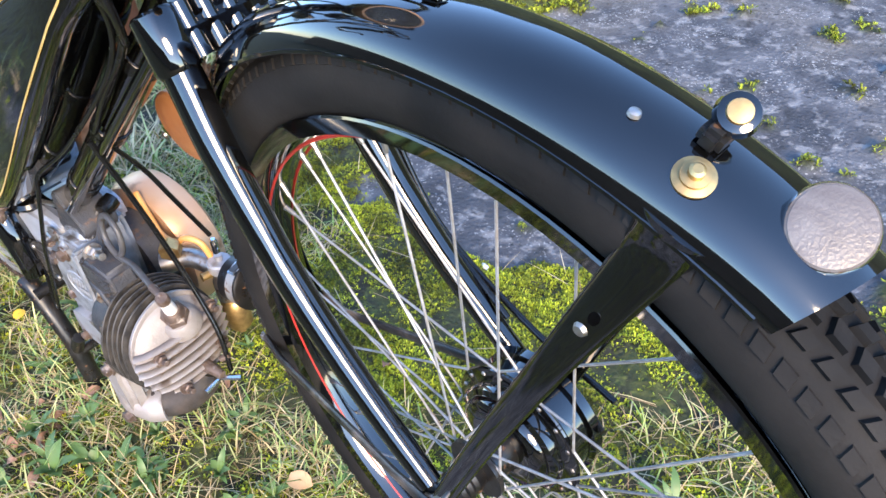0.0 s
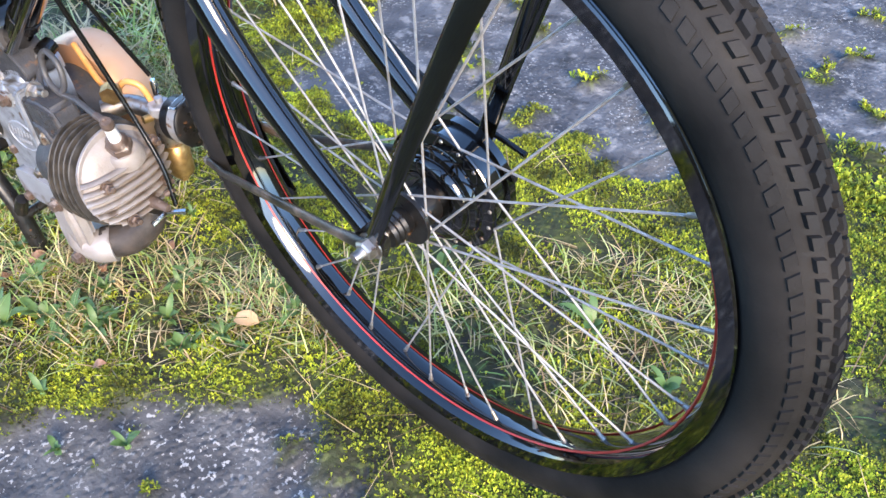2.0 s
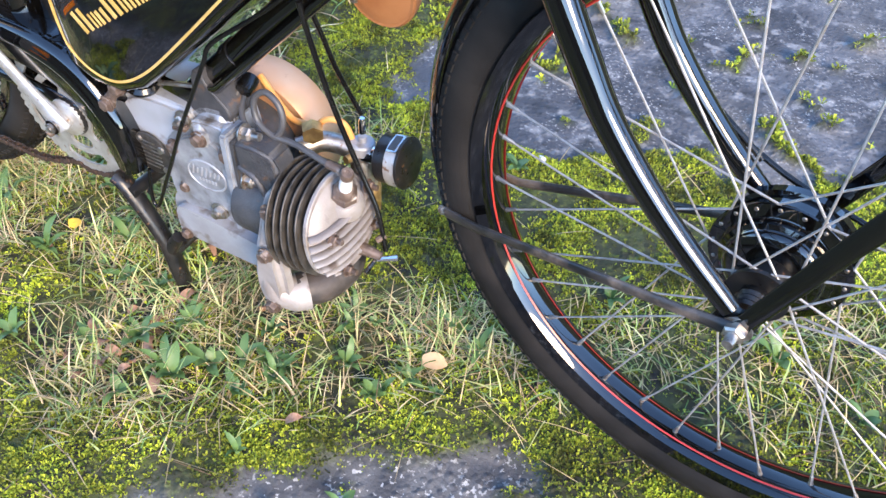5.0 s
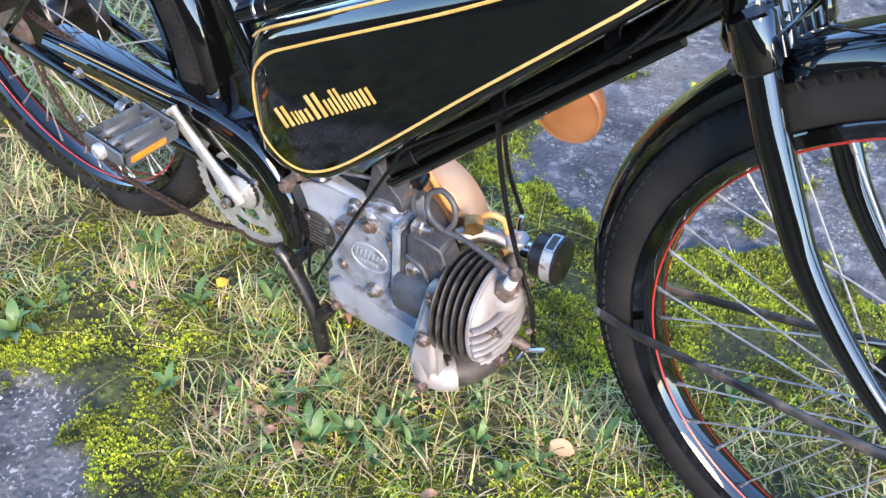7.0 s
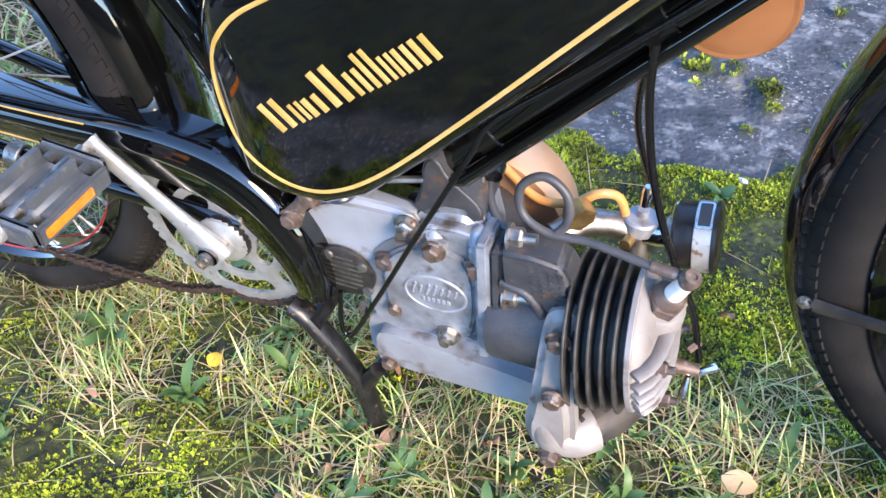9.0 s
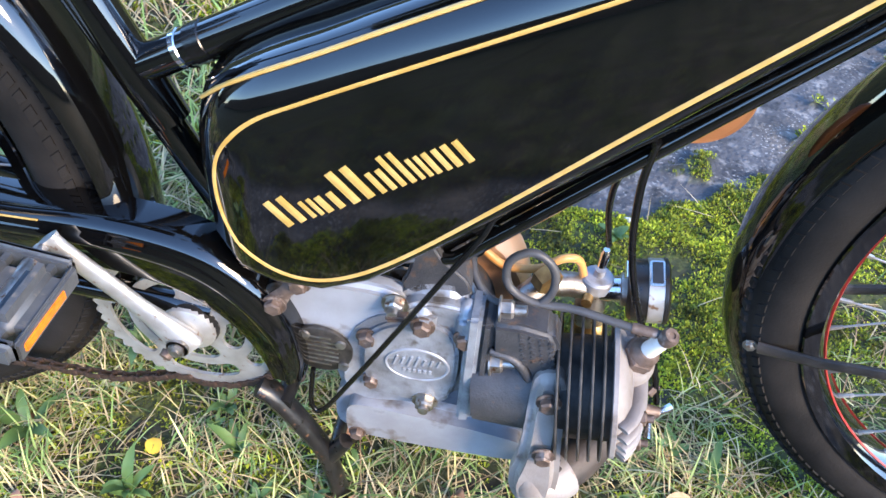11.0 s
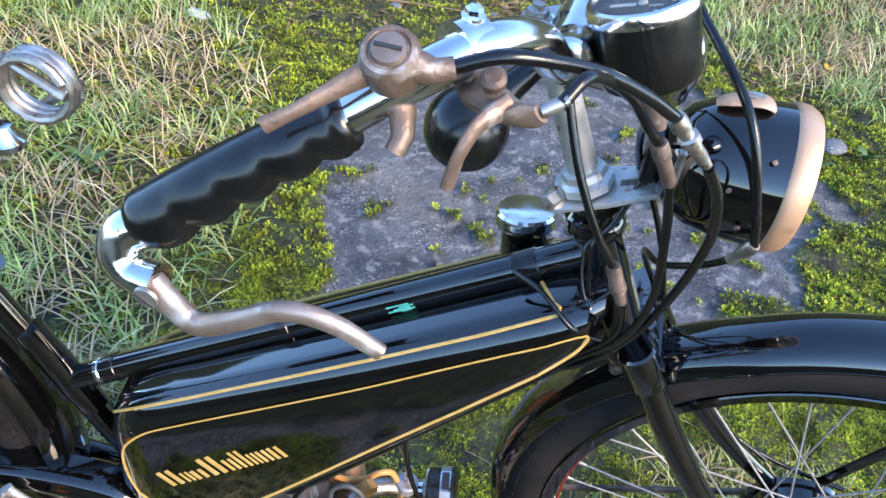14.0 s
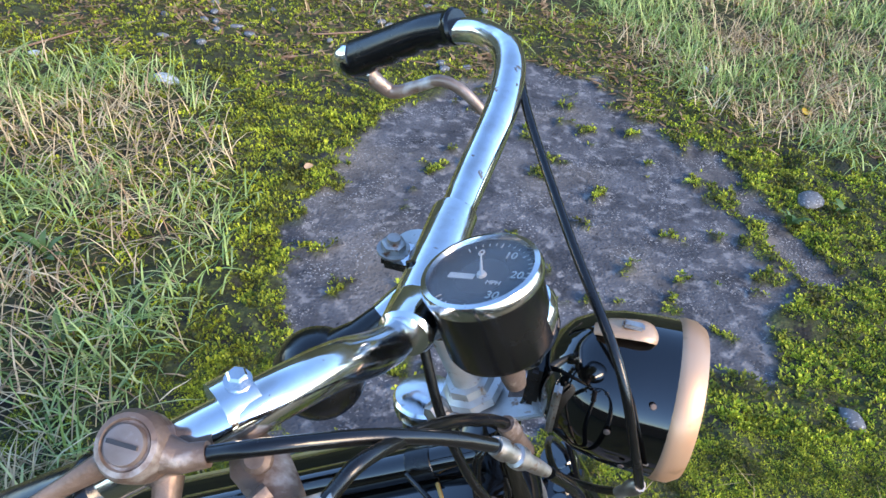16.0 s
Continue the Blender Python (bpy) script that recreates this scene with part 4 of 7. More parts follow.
cable("tank_lead", [V(-0.372, -0.014, 0.716), V(-0.350, -0.040, 0.722), V(-0.325, -0.058, 0.706), V(-0.305, -0.052, 0.690), V(-0.290, -0.045, 0.680)], 0.0022)
# maker's transfer on the head: plain patch
bm = lathe([(0.0192, -0.090), (0.0194, -0.088), (0.0194, -0.050), (0.0192, -0.048)], H0, HD, 24)
part("head_badge", bm, STEEL, bike, "worn silver head badge")

# frame clips, bands and transfer
TT = (V(-0.300, 0.004, 0.744) - V(-0.812, 0, 0.462)).normalized()
for x, w in ((-0.766, 0.006), (-0.752, 0.014), (-0.571, 0.012), (-0.360, 0.022)):
    p = V(-0.812, 0, 0.462) + TT * ((x + 0.812) / TT.x)
    part("tube_band", lathe([(0.0139, -w / 2), (0.0148, -w / 2 + 0.0008), (0.0148, w / 2 - 0.0008), (0.0139, w / 2)], p, TT, 20), RUBBER if w > 0.01 else CHROME, bike)
p = V(-0.812, 0, 0.462) + TT * 0.395
bm = bmesh.new()
for k in range(7):
    a0 = radians(-48 + 9 * k)
    tube([p + (0.006 * (k % 3) - 0.012) * TT + 0.0140 * (math.cos(a0) * V(0, -1, 0) + math.sin(a0) * V(-TT.z, 0, TT.x)), p + (0.010 + 0.004 * (k % 2)) * TT + 0.0140 * (math.cos(a0) * V(0, -1, 0) + math.sin(a0) * V(-TT.z, 0, TT.x))], 0.0008, 4, bm)
part("transfer", bm, TEAL, bike)
DT = (V(-0.270, 0.004, 0.672) - V(-0.622, 0.0, 0.307)).normalized()
for x, w in ((-0.444, 0.020), (-0.546, 0.018), (-0.348, 0.018)):
    p = V(-0.622, 0, 0.307) + DT * ((x + 0.622) / DT.x)
    part("rubber_strap", lathe([(0.0167, -w / 2), (0.0182, -w / 2 + 0.0008), (0.0182, w / 2 - 0.0008), (0.0167, w / 2)], p, DT, 20), RUBBER, bike, "black rubber strap")
part("lower_tube", tube([(-0.640, -0.004, 0.316), (-0.560, -0.020, 0.352), (-0.300, -0.010, 0.620)], 0.0060, 12), BLACK, bike)

# filler cap behind the tube
cap = part("filler_neck", lathe([(0.021, -0.03), (0.021, 0.028), (0.0, 0.028)], V(-0.361, 0.052, 0.691), V(-0.1, 0.1, 1), 28), BLACK, bike)
part("filler_cap", lathe([(0.0, 0.028), (0.0272, 0.028), (0.0280, 0.031), (0.0280, 0.040), (0.0258, 0.0428), (0.017, 0.0442), (0.0, 0.0447)], V(-0.361, 0.052, 0.691), V(-0.1, 0.1, 1), 36), CHROME, bike, "chromed filler cap")

# maker's name on the tank: plain gold bars on a slant
nd = (V(-0.549, 0, 0.488) - V(-0.673, 0, 0.404)).normalized()
ne = V(-nd.z, 0, nd.x)
x = 0.0
for w, h in ((0.0215, 0.0250), (0.0130, 0.0160), (0.0190, 0.0150), (0.0225, 0.0290), (0.0150, 0.0185), (0.0145, 0.0270), (0.0115, 0.0180), (0.0140, 0.0180), (0.0160, 0.0185)):
    a = V(-0.6755, -0.0681, 0.4020) + x * nd
    bm = bmesh.new()
    for q in (0.10, 0.62):
        tube([a + q * w * nd, a + q * w * nd + h * (ne * 0.97 - nd * 0.18)], w * 0.15, 4, bm, side=(0, 1, 0))
    for v in bm.verts:
        v.co.y = -0.0681 + (v.co.y + 0.0681) * 0.12
    part("gold_mark", bm, GOLD, tank, smooth=False)
    x += w * 1.02
    if abs(w - 0.0190) < 1e-6:
        x += 0.002

# ---- engine ----
CY = V(-0.452, -0.028, 0.230)
EA = V(0.985, 0, 0.17).normalized()
EZ = V(-EA.z, 0, EA.x)
case = part("crankcase", prism(soft([(-0.648, 0.150), (-0.660, 0.200), (-0.652, 0.262), (-0.628, 0.292), (-0.606, 0.300), (-0.592, 0.318), (-0.570, 0.326), (-0.541, 0.324), (-0.537, 0.184), (-0.560, 0.166)], 1, -0.001), -0.034, 0.030, 0.010, 3), ALU, bike, "cast aluminium crankcase, dull and oil-stained")
part("case_cover", prism(soft([(-0.628, 0.186), (-0.632, 0.250), (-0.618, 0.276), (-0.592, 0.290), (-0.548, 0.290), (-0.544, 0.200), (-0.570, 0.178)], 2, -0.001), -0.0395, -0.030, 0.003), ALU, bike, "cast aluminium crankcase cover")
part("gear_case", prism(soft([(-0.712, 0.215), (-0.716, 0.268), (-0.698, 0.300), (-0.668, 0.313), (-0.600, 0.314), (-0.588, 0.290), (-0.588, 0.225), (-0.600, 0.190), (-0.68, 0.190)], 2, 0.000), -0.0320, 0.055, 0.012, 3), ALU_PALE, bike, "pale cast gear case")
plate_at = V(-0.6680, -0.0345, 0.229)
plate = part("makers_plate", lathe([(0.0, 0.0), (0.029, 0.0), (0.029, 0.0030), (0.0275, 0.0040), (0.0, 0.0040)], plate_at, (0, -1, 0), 40), PLATE, bike, "dark stamped maker's plate")
for k in range(7):
    l = 0.026 if abs(k - 3) < 3 else 0.016
    part("stamped_line", box((l * 1.3, 0.0008, 0.0016), pose(plate_at.x, plate_at.y - 0.0041, plate_at.z + 0.018 - 0.006 * k, 0, 0, 0)), STEEL, plate)
for p in ((-0.656, 0.244), (-0.654, 0.214), (-0.688, 0.250)):
    part("plate_screw", lathe([(0, 0), (0.005, 0), (0.0045, 0.0025), (0, 0.0035)], V(p[0] + 0.007, -0.038, p[1] - 0.002), (0, -1, 0), 14), STEEL, plate)
# name oval: raised rim with plain bars
oc = V(-0.581, -0.0398, 0.235)
ring = [oc + 0.0275 * math.cos(a) * V(0.995, 0, 0.1) + 0.0205 * math.sin(a) * V(-0.1, 0, 0.995) for a in [2 * math.pi * k / 36 for k in range(36)]]
badge = part("name_oval", tube(ring, 0.0014, 6, closed=True), ALU_PALE, bike, "raised cast name oval")
bm = lathe([(0.0, 0.0), (1.0, 0.0), (1.0, 0.0008), (0, 0.0008)], (0, 0, 0), (0, -1, 0), 36)
bm.transform(Matrix.Translation(oc + V(0, 0.0004, 0)) @ Matrix.Rotation(radians(-5.7), 4, 'Y') @ Matrix.Diagonal((0.0265, 1, 0.0195, 1)))
part("oval_field", bm, ALU, badge)
for k in range(7):
    part("cast_bar", box((0.0024, 0.0018, 0.015 if k in (0, 2, 3) else 0.009), Matrix.Translation(oc + V(-0.019 + 0.0063 * k, -0.0008, 0.003 + 0.0006 * k)) @ Matrix.Rotation(radians(14), 4, 'Y'), 0.0006), ALU_PALE, badge)
for k in range(6):
    part("cast_bar", box((0.0030, 0.0016, 0.0048), Matrix.Translation(oc + V(-0.011 + 0.0046 * k, -0.0008, -0.0085 + 0.0004 * k)), 0.0005), ALU_PALE, badge)
# flange plates and cylinder block
part("joint_flange", prism([(-0.541, 0.176), (-0.544, 0.316), (-0.532, 0.319), (-0.528, 0.180)], -0.050, -0.014, 0.003), ALU, bike)
part("joint_flange", prism([(-0.528, 0.180), (-0.532, 0.312), (-0.522, 0.313), (-0.517, 0.184)], -0.049, -0.012, 0.003), IRON, bike, "cast iron cylinder flange")
block = part("cylinder_block", tube([CY - 0.078 * EA, CY - 0.060 * EA, CY - 0.020 * EA, CY - 0.004 * EA], [0.036, 0.038, 0.042, 0.050], 28), IRON, bike, "grey cast iron cylinder")
part("cylinder_casting", prism(soft([(-0.524, 0.184), (-0.526, 0.290), (-0.500, 0.292), (-0.462, 0.288), (-0.458, 0.196), (-0.480, 0.180)]), -0.034, -0.006, 0.012, 4), IRON, block)
part("transfer_block", prism([(-0.522, 0.280), (-0.526, 0.316), (-0.500, 0.318), (-0.476, 0.314), (-0.468, 0.300), (-0.462, 0.262), (-0.466, 0.252), (-0.476, 0.251), (-0.486, 0.257), (-0.493, 0.269), (-0.503, 0.278)], -0.050, -0.016, 0.005, 3), IRON, block, "cast iron transfer port cover")
part("port_rib", tube([V(-0.522, -0.047, 0.281), V(-0.503, -0.049, 0.278), V(-0.493, -0.050, 0.269), V(-0.486, -0.050, 0.257), V(-0.476, -0.050, 0.250), V(-0.464, -0.047, 0.246)], 0.0040, 10, n=5), IRON, block)
for k in range(4):
    for j in range(7 - k % 2):
        part("cast_bar", box((0.0042, 0.0014, 0.0030 + 0.0010 * ((j + k) % 2)), Matrix.Translation(V(-0.500 + 0.0080 * k + 0.0013 * j, -0.0503, 0.309 - 0.0011 * k - 0.0056 * j)) @ Matrix.Rotation(radians(12), 4, 'Y'), 0.0004), IRON, block)
part("barrel", tube([CY - 0.010 * EA, CY + 0.044 * EA], 0.045, 32), FIN, block)


def fin(k, r, thick, material, name, parent, cut=0.0):
    o = CY + EA * k
    bm = bmesh.new()
    n = 44
    a, b = [], []
    for i in range(n):
        t = 2 * math.pi * i / n
        rad = r * (1 + 0.035 * math.cos(2 * t)) * (1 - 0.010 * math.sin(t * 5 + k * 90))
        p = rad * (math.sin(t) * V(0, 1, 0) + math.cos(t) * EZ)
        a.append(bm.verts.new(o + p - EA * thick / 2))
        b.append(bm.verts.new(o + p + EA * thick / 2))
    bm.faces.new(a[::-1])
    bm.faces.new(b)
    for i in range(n):
        j = (i + 1) % n
        bm.faces.new((a[i], a[j], b[j], b[i]))
    bmesh.ops.recalc_face_normals(bm, faces=bm.faces)
    bevel(bm, 0.0007, 1)
    return part(name, bm, material, parent)


for i in range(5):
    fin(-0.005 + 0.0092 * i, 0.0662 - 0.0008 * i, 0.0023, FIN, "cooling_fin", block)
# cylinder head: pale, with shallow ribs across its domed face
head = fin(0.0415, 0.0590, 0.005, HEAD_ALLOY, "cylinder_head", bike)
tagged(head, "pale ribbed alloy cylinder head")
part("head_dome", lathe([(0.055, 0.043), (0.050, 0.049), (0.038, 0.055), (0.020, 0.0575), (0.0, 0.058)], CY, EA, 36), HEAD_ALLOY, head)
for k in range(7):
    z = -0.0485 + 0.0112 * k
    if z > 0.022:
        continue
    half_w = math.sqrt(max(0.0004, 0.0575 ** 2 - z * z))
    pts = []
    for i in range(13):
        y = -half_w + 2 * half_w * i / 12
        rad = math.hypot(y, z)
        lift = 0.044 + 0.020 * math.sqrt(max(0.0, 1 - (rad / 0.0585) ** 2))
        pts.append(CY + EA * lift + V(0, 1, 0) * y + EZ * z)
    part("head_rib", tube(pts, 0.0060, 8, flat=0.42, side=tuple(EA)), HEAD_ALLOY, head)
for y, z in ((-0.034, 0.008), (0.038, -0.026), (-0.022, -0.046), (0.042, 0.026)):
    part("head_bolt", hexbolt(CY + EA * 0.060 + V(0, y, 0) + EZ * z, EA, 0.0062, 0.006, 0.006), RUST, head)
# sparking plug
pd = (V(-0.391, -0.033, 0.326) - V(-0.404, -0.020, 0.282)).normalized()
pb = V(-0.4025, -0.0235, 0.2760)
part("plug_boss", lathe([(0.024, -0.016), (0.020, -0.002), (0.016, 0.002), (0.0, 0.002)], pb, pd, 20), HEAD_ALLOY, head)
plug = part("spark_plug", lathe([(0.0, -0.002), (0.0145, -0.002), (0.0150, 0.000), (0.0150, 0.013), (0.0135, 0.0145), (0.0, 0.015)], pb, pd, 6), RUST, bike, "rusty-bodied spark plug with white insulator")
part("plug_shell", lathe([(0.0128, 0.012), (0.0124, 0.018), (0.0088, 0.0225), (0.0, 0.0225)], pb, pd, 18), RUST, plug)
part("insulator", lathe([(0.0070, 0.020), (0.0074, 0.026), (0.0066, 0.029), (0.0072, 0.032), (0.0062, 0.035), (0.0068, 0.038), (0.0055, 0.046), (0.0, 0.046)], pb, pd, 18), CERAMIC, plug)
part("terminal", lathe([(0.0040, 0.044), (0.0068, 0.046), (0.0074, 0.048), (0.0074, 0.054), (0.0060, 0.057), (0.0028, 0.0572), (0.0025, 0.056), (0.0, 0.056)], pb, pd, 16), RUST, plug)
# ignition lead: from the magneto, one loop, to the plug
lead = [V(-0.550, 0.010, 0.334), V(-0.543, -0.008, 0.322), V(-0.526, -0.020, 0.311), V(-0.500, -0.022, 0.310), V(-0.482, -0.018, 0.328), V(-0.484, -0.014, 0.352), V(-0.502, -0.012, 0.364), V(-0.519, -0.012, 0.350), V(-0.516, -0.016, 0.328), V(-0.496, -0.020, 0.318), V(-0.462, -0.022, 0.320), V(-0.430, -0.028, 0.320), V(-0.408, -0.033, 0.321), V(-0.394, -0.034, 0.322)]
cable("ignition_lead", lead, 0.0036, GREY_CABLE, "grey ignition lead coiled once")
cable("ignition_lead", [V(-0.556, 0.012, 0.345), V(-0.550, -0.012, 0.322), V(-0.538, -0.022, 0.302), V(-0.522, -0.016, 0.293), V(-0.505, -0.008, 0.290)], 0.0024, GREY_CABLE)
part("lead_clip", tube([V(-0.416, -0.031, 0.3205), V(-0.397, -0.034, 0.3220)], [0.0046, 0.0042], 10), RUST, bike)
# silencer box and exhaust strap
part("silencer", prism(soft([(-0.658, 0.128), (-0.657, 0.162), (-0.640, 0.178), (-0.590, 0.176), (-0.500, 0.168), (-0.462, 0.160), (-0.460, 0.108), (-0.490, 0.104), (-0.570, 0.100), (-0.640, 0.102), (-0.654, 0.110)], 2, 0.000), -0.043, 0.040, 0.016, 4), ALU_PALE, bike, "pale alloy silencer box under the crankcase")
part("silencer_bolt", hexbolt(V(-0.633, -0.042, 0.117), (0, -1, 0), 0.0065, 0.006), RUST, bike)
bm = prism(soft([(-0.484, 0.262), (-0.478, 0.274), (-0.464, 0.276), (-0.454, 0.266), (-0.450, 0.215), (-0.442, 0.165), (-0.443, 0.132), (-0.458, 0.114), (-0.474, 0.120), (-0.488, 0.155), (-0.482, 0.20)]), -0.092, -0.066, 0.008, 3)
for v in bm.verts:
    v.co.y += 0.42 * max(0.0, v.co.z - 0.202)
strap = part("exhaust_strap", bm, HEAD_ALLOY, bike, "heat-stained exhaust manifold strap")
for p, y, rad in (((-0.468, 0.258), -0.070, 0.0080), ((-0.4635, 0.212), -0.0900, 0.0072), ((-0.460, 0.131), -0.0925, 0.0078)):
    part("strap_bolt", hexbolt(V(p[0], y, p[1]), (0, -1, 0), rad, 0.007), RUST, strap)
part("exhaust_elbow", tube([V(-0.446, -0.064, 0.138), V(-0.424, -0.042, 0.140), V(-0.408, -0.022, 0.158), V(-0.404, -0.010, 0.176)], [0.0205, 0.0215, 0.021, 0.018], 20, n=5), BLACK_IRON, bike, "scorched black exhaust pipe")
part("elbow_foot", tube([V(-0.470, -0.080, 0.170), V(-0.463, -0.080, 0.146), V(-0.448, -0.068, 0.136), V(-0.436, -0.056, 0.136)], [0.012, 0.016, 0.0225, 0.0235], 20, n=5), HEAD_ALLOY, bike, "heat-stained exhaust elbow")
# decompressor valve below the head
part("decompressor_valve", tube([CY + EA * 0.060 + EZ * -0.040 + V(0, 0.010, 0), CY + EA * 0.084 + EZ * -0.046 + V(0, 0.012, 0)], [0.008, 0.005], 12), RUST, bike, "tarnished decompressor valve")
part("valve_arm", tube([CY + EA * 0.074 + EZ * -0.058 + V(0, -0.010, 0), CY + EA * 0.076 + EZ * -0.054 + V(0, 0.012, 0), CY + EA * 0.096 + EZ * -0.056 + V(0, 0.026, 0)], [0.0035, 0.003, 0.0042], 8), CHROME, bike)
part("valve_spring", tube([CY + EA * 0.074 + EZ * -0.034 + V(0, 0.022, 0), CY + EA * 0.082 + EZ * -0.030 + V(0, 0.03, 0)], 0.004, 8), RUST, bike)
cable("valve_cable", [V(-0.442, -0.024, 0.490), V(-0.440, -0.012, 0.440), V(-0.428, 0.0, 0.370), V(-0.405, 0.006, 0.300), V(-0.378, 0.004, 0.245), V(-0.362, -0.004, 0.196)], 0.0030)
cable("carb_cable", [V(-0.442, -0.014, 0.488), V(-0.450, 0.020, 0.430), V(-0.448, 0.040, 0.380), V(-0.4345, 0.062, 0.318)], 0.0028)
# crankcase bolts
for x, y, z, r, s in ((-0.571, -0.039, 0.184, 0.0088, 0.004), (-0.621, -0.036, 0.199, 0.0065, 0), (-0.626, -0.036, 0.257, 0.0075, 0), (-0.543, -0.040, 0.282, 0.0078, 0), (-0.579, -0.042, 0.291, 0.0078, 0), (-0.604, -0.034, 0.303, 0.0085, 0.006)):
    part("case_bolt", hexbolt(V(x, y, z), (0, -1, 0), r, 0.007, s), STEEL if s else RUST, case)
for x, y, z in ((-0.520, -0.040, 0.257), (-0.516, -0.040, 0.193), (-0.520, -0.034, 0.318)):
    part("flange_nut", hexbolt(V(x, y, z), EA, 0.0085, 0.010, 0.010), STEEL if z > 0.2 else BRASS, block)
part("cable_clip", box((0.020, 0.010, 0.006), pose(-0.599, -0.046, 0.301, 0, -12, 0), 0.002), RUST, bike)
part("case_neck", prism(soft([(-0.606, 0.310), (-0.596, 0.332), (-0.592, 0.366), (-0.580, 0.369), (-0.572, 0.352), (-0.560, 0.342), (-0.546, 0.330), (-0.544, 0.314), (-0.57, 0.305)]), -0.024, 0.020, 0.007, 3), IRON, bike, "grey cast neck of the crankcase")
for x, top in ((-0.543, 0.309), (-0.578, 0.305)):
    part("case_boss", tube([V(x, -0.033, 0.282), V(x, -0.034, 0.300), V(x - 0.001, -0.033, top - 0.008), V(x - 0.002, -0.029, top), V(x - 0.002, -0.024, top + 0.003)], [0.0100, 0.0105, 0.0100, 0.0085, 0.0040], 16, n=4), ALU, case)
part("case_step", prism(soft([(-0.600, 0.296), (-0.590, 0.310), (-0.572, 0.314), (-0.545, 0.313), (-0.538, 0.300), (-0.545, 0.288), (-0.580, 0.286)]), -0.0375, 0.0, 0.004, 3), ALU, case)
part("hanger_plate", prism([(-0.720, 0.330), (-0.700, 0.338), (-0.590, 0.334), (-0.582, 0.320), (-0.600, 0.312), (-0.660, 0.322), (-0.712, 0.318)], -0.020, -0.014, 0.002), BLACK, bike)
part("hanger_rod", tube([V(-0.640, -0.024, 0.332), V(-0.585, -0.020, 0.345), V(-0.560, -0.014, 0.350)], 0.0028, 8), STEEL, bike)
part("damper", lathe([(0.0, 0), (0.016, 0), (0.019, 0.005), (0.016, 0.010), (0, 0.010)], V(-0.668, -0.024, 0.312), (0, 0, 1), 20), RUBBER, bike)
part("lug_arm", tube([V(-0.699, -0.050, 0.298), V(-0.690, -0.050, 0.312), V(-0.678, -0.046, 0.326)], [0.009, 0.006, 0.009], 10, flat=0.5), RUST, bike, "rusty mounting lug")
part("lug_bolt", hexbolt(V(-0.699, -0.053, 0.298), (0, -1, 0), 0.0075, 0.006), RUST, bike)
part("lug_bolt", hexbolt(V(-0.678, -0.050, 0.326), (0, -1, 0), 0.0075, 0.007), RUST, bike)
# flywheel cover on the far side
part("flywheel_cover", lathe([(0.080, -0.026), (0.089, -0.024), (0.094, -0.014), (0.095, 0.010), (0.091, 0.024), (0.074, 0.034), (0.04, 0.039), (0.0, 0.040)], V(-0.586, 0.088, 0.220), (0, 1, 0), 48), COPPER, bike, "pale coppery flywheel magneto cover")
part("magneto_plate", lathe([(0.0, 0.0), (0.062, 0.0), (0.062, 0.034), (0.0, 0.034)], V(-0.585, 0.030, 0.222), (0, 1, 0), 40), IRON, bike)
part("lead_socket", lathe([(0.010, 0.0), (0.011, 0.010), (0.009, 0.020), (0.005, 0.022), (0, 0.022)], V(-0.552, 0.024, 0.342), (0.2, -1, -0.2), 16), RUBBER, bike)
# carburettor and air filter
carb = part("carburettor", lathe([(0.0, -0.062), (0.010, -0.062), (0.0145, -0.056), (0.0145, -0.030), (0.0120, -0.026), (0.0120, 0.0), (0.0, 0.0)], V(-0.4345, 0.064, 0.276), (0, 0, 1), 24), STEEL, bike, "dull alloy carburettor")
part("mixing_cap", lathe([(0.0135, -0.006), (0.0152, -0.005), (0.0152, 0.006), (0.0135, 0.008), (0.005, 0.009), (0.005, 0.016), (0.0, 0.016)], V(-0.4345, 0.064, 0.270), (0, 0, 1), 18), ALU_PALE, carb)
part("cable_ferrule", lathe([(0.0045, 0.014), (0.0045, 0.030), (0.003, 0.034), (0, 0.034)], V(-0.4345, 0.064, 0.277), (0, 0, 1), 12), CHROME, carb)
part("float_bowl", lathe([(0.0, -0.050), (0.013, -0.050), (0.0165, -0.044), (0.0165, -0.008), (0.012, -0.002), (0, -0.002)], V(-0.428, 0.064, 0.222), (0, 0, 1), 22), BRASS, carb)
part("bowl_nut", lathe([(0, -0.060), (0.006, -0.060), (0.006, -0.050), (0, -0.050)], V(-0.428, 0.064, 0.222), (0, 0, 1), 6), BRASS, carb)
part("inlet_pipe", tube([V(-0.500, 0.030, 0.262), V(-0.478, 0.052, 0.268), V(-0.440, 0.064, 0.262)], [0.014, 0.012, 0.012], 16, n=5), STEEL, carb)
part("inlet_nut", lathe([(0.0, 0.0), (0.013, 0.0), (0.013, 0.014), (0, 0.014)], V(-0.478, 0.030, 0.290), (-0.5, 0.6, 0.1), 6), BRASS, carb)
part("air_neck", tube([V(-0.430, 0.064, 0.262), V(-0.395, 0.063, 0.270)], [0.0115, 0.0135], 18), CHROME, carb)
part("neck_clamp", lathe([(0.0138, 0), (0.0158, 0.001), (0.0158, 0.007), (0.0138, 0.008)], V(-0.412, 0.0635, 0.266), (1, 0, 0.2), 18), STEEL, carb)
part("clamp_screw", tube([V(-0.408, 0.060, 0.283), V(-0.408, 0.080, 0.284)], 0.0045, 10), CHROME, carb)
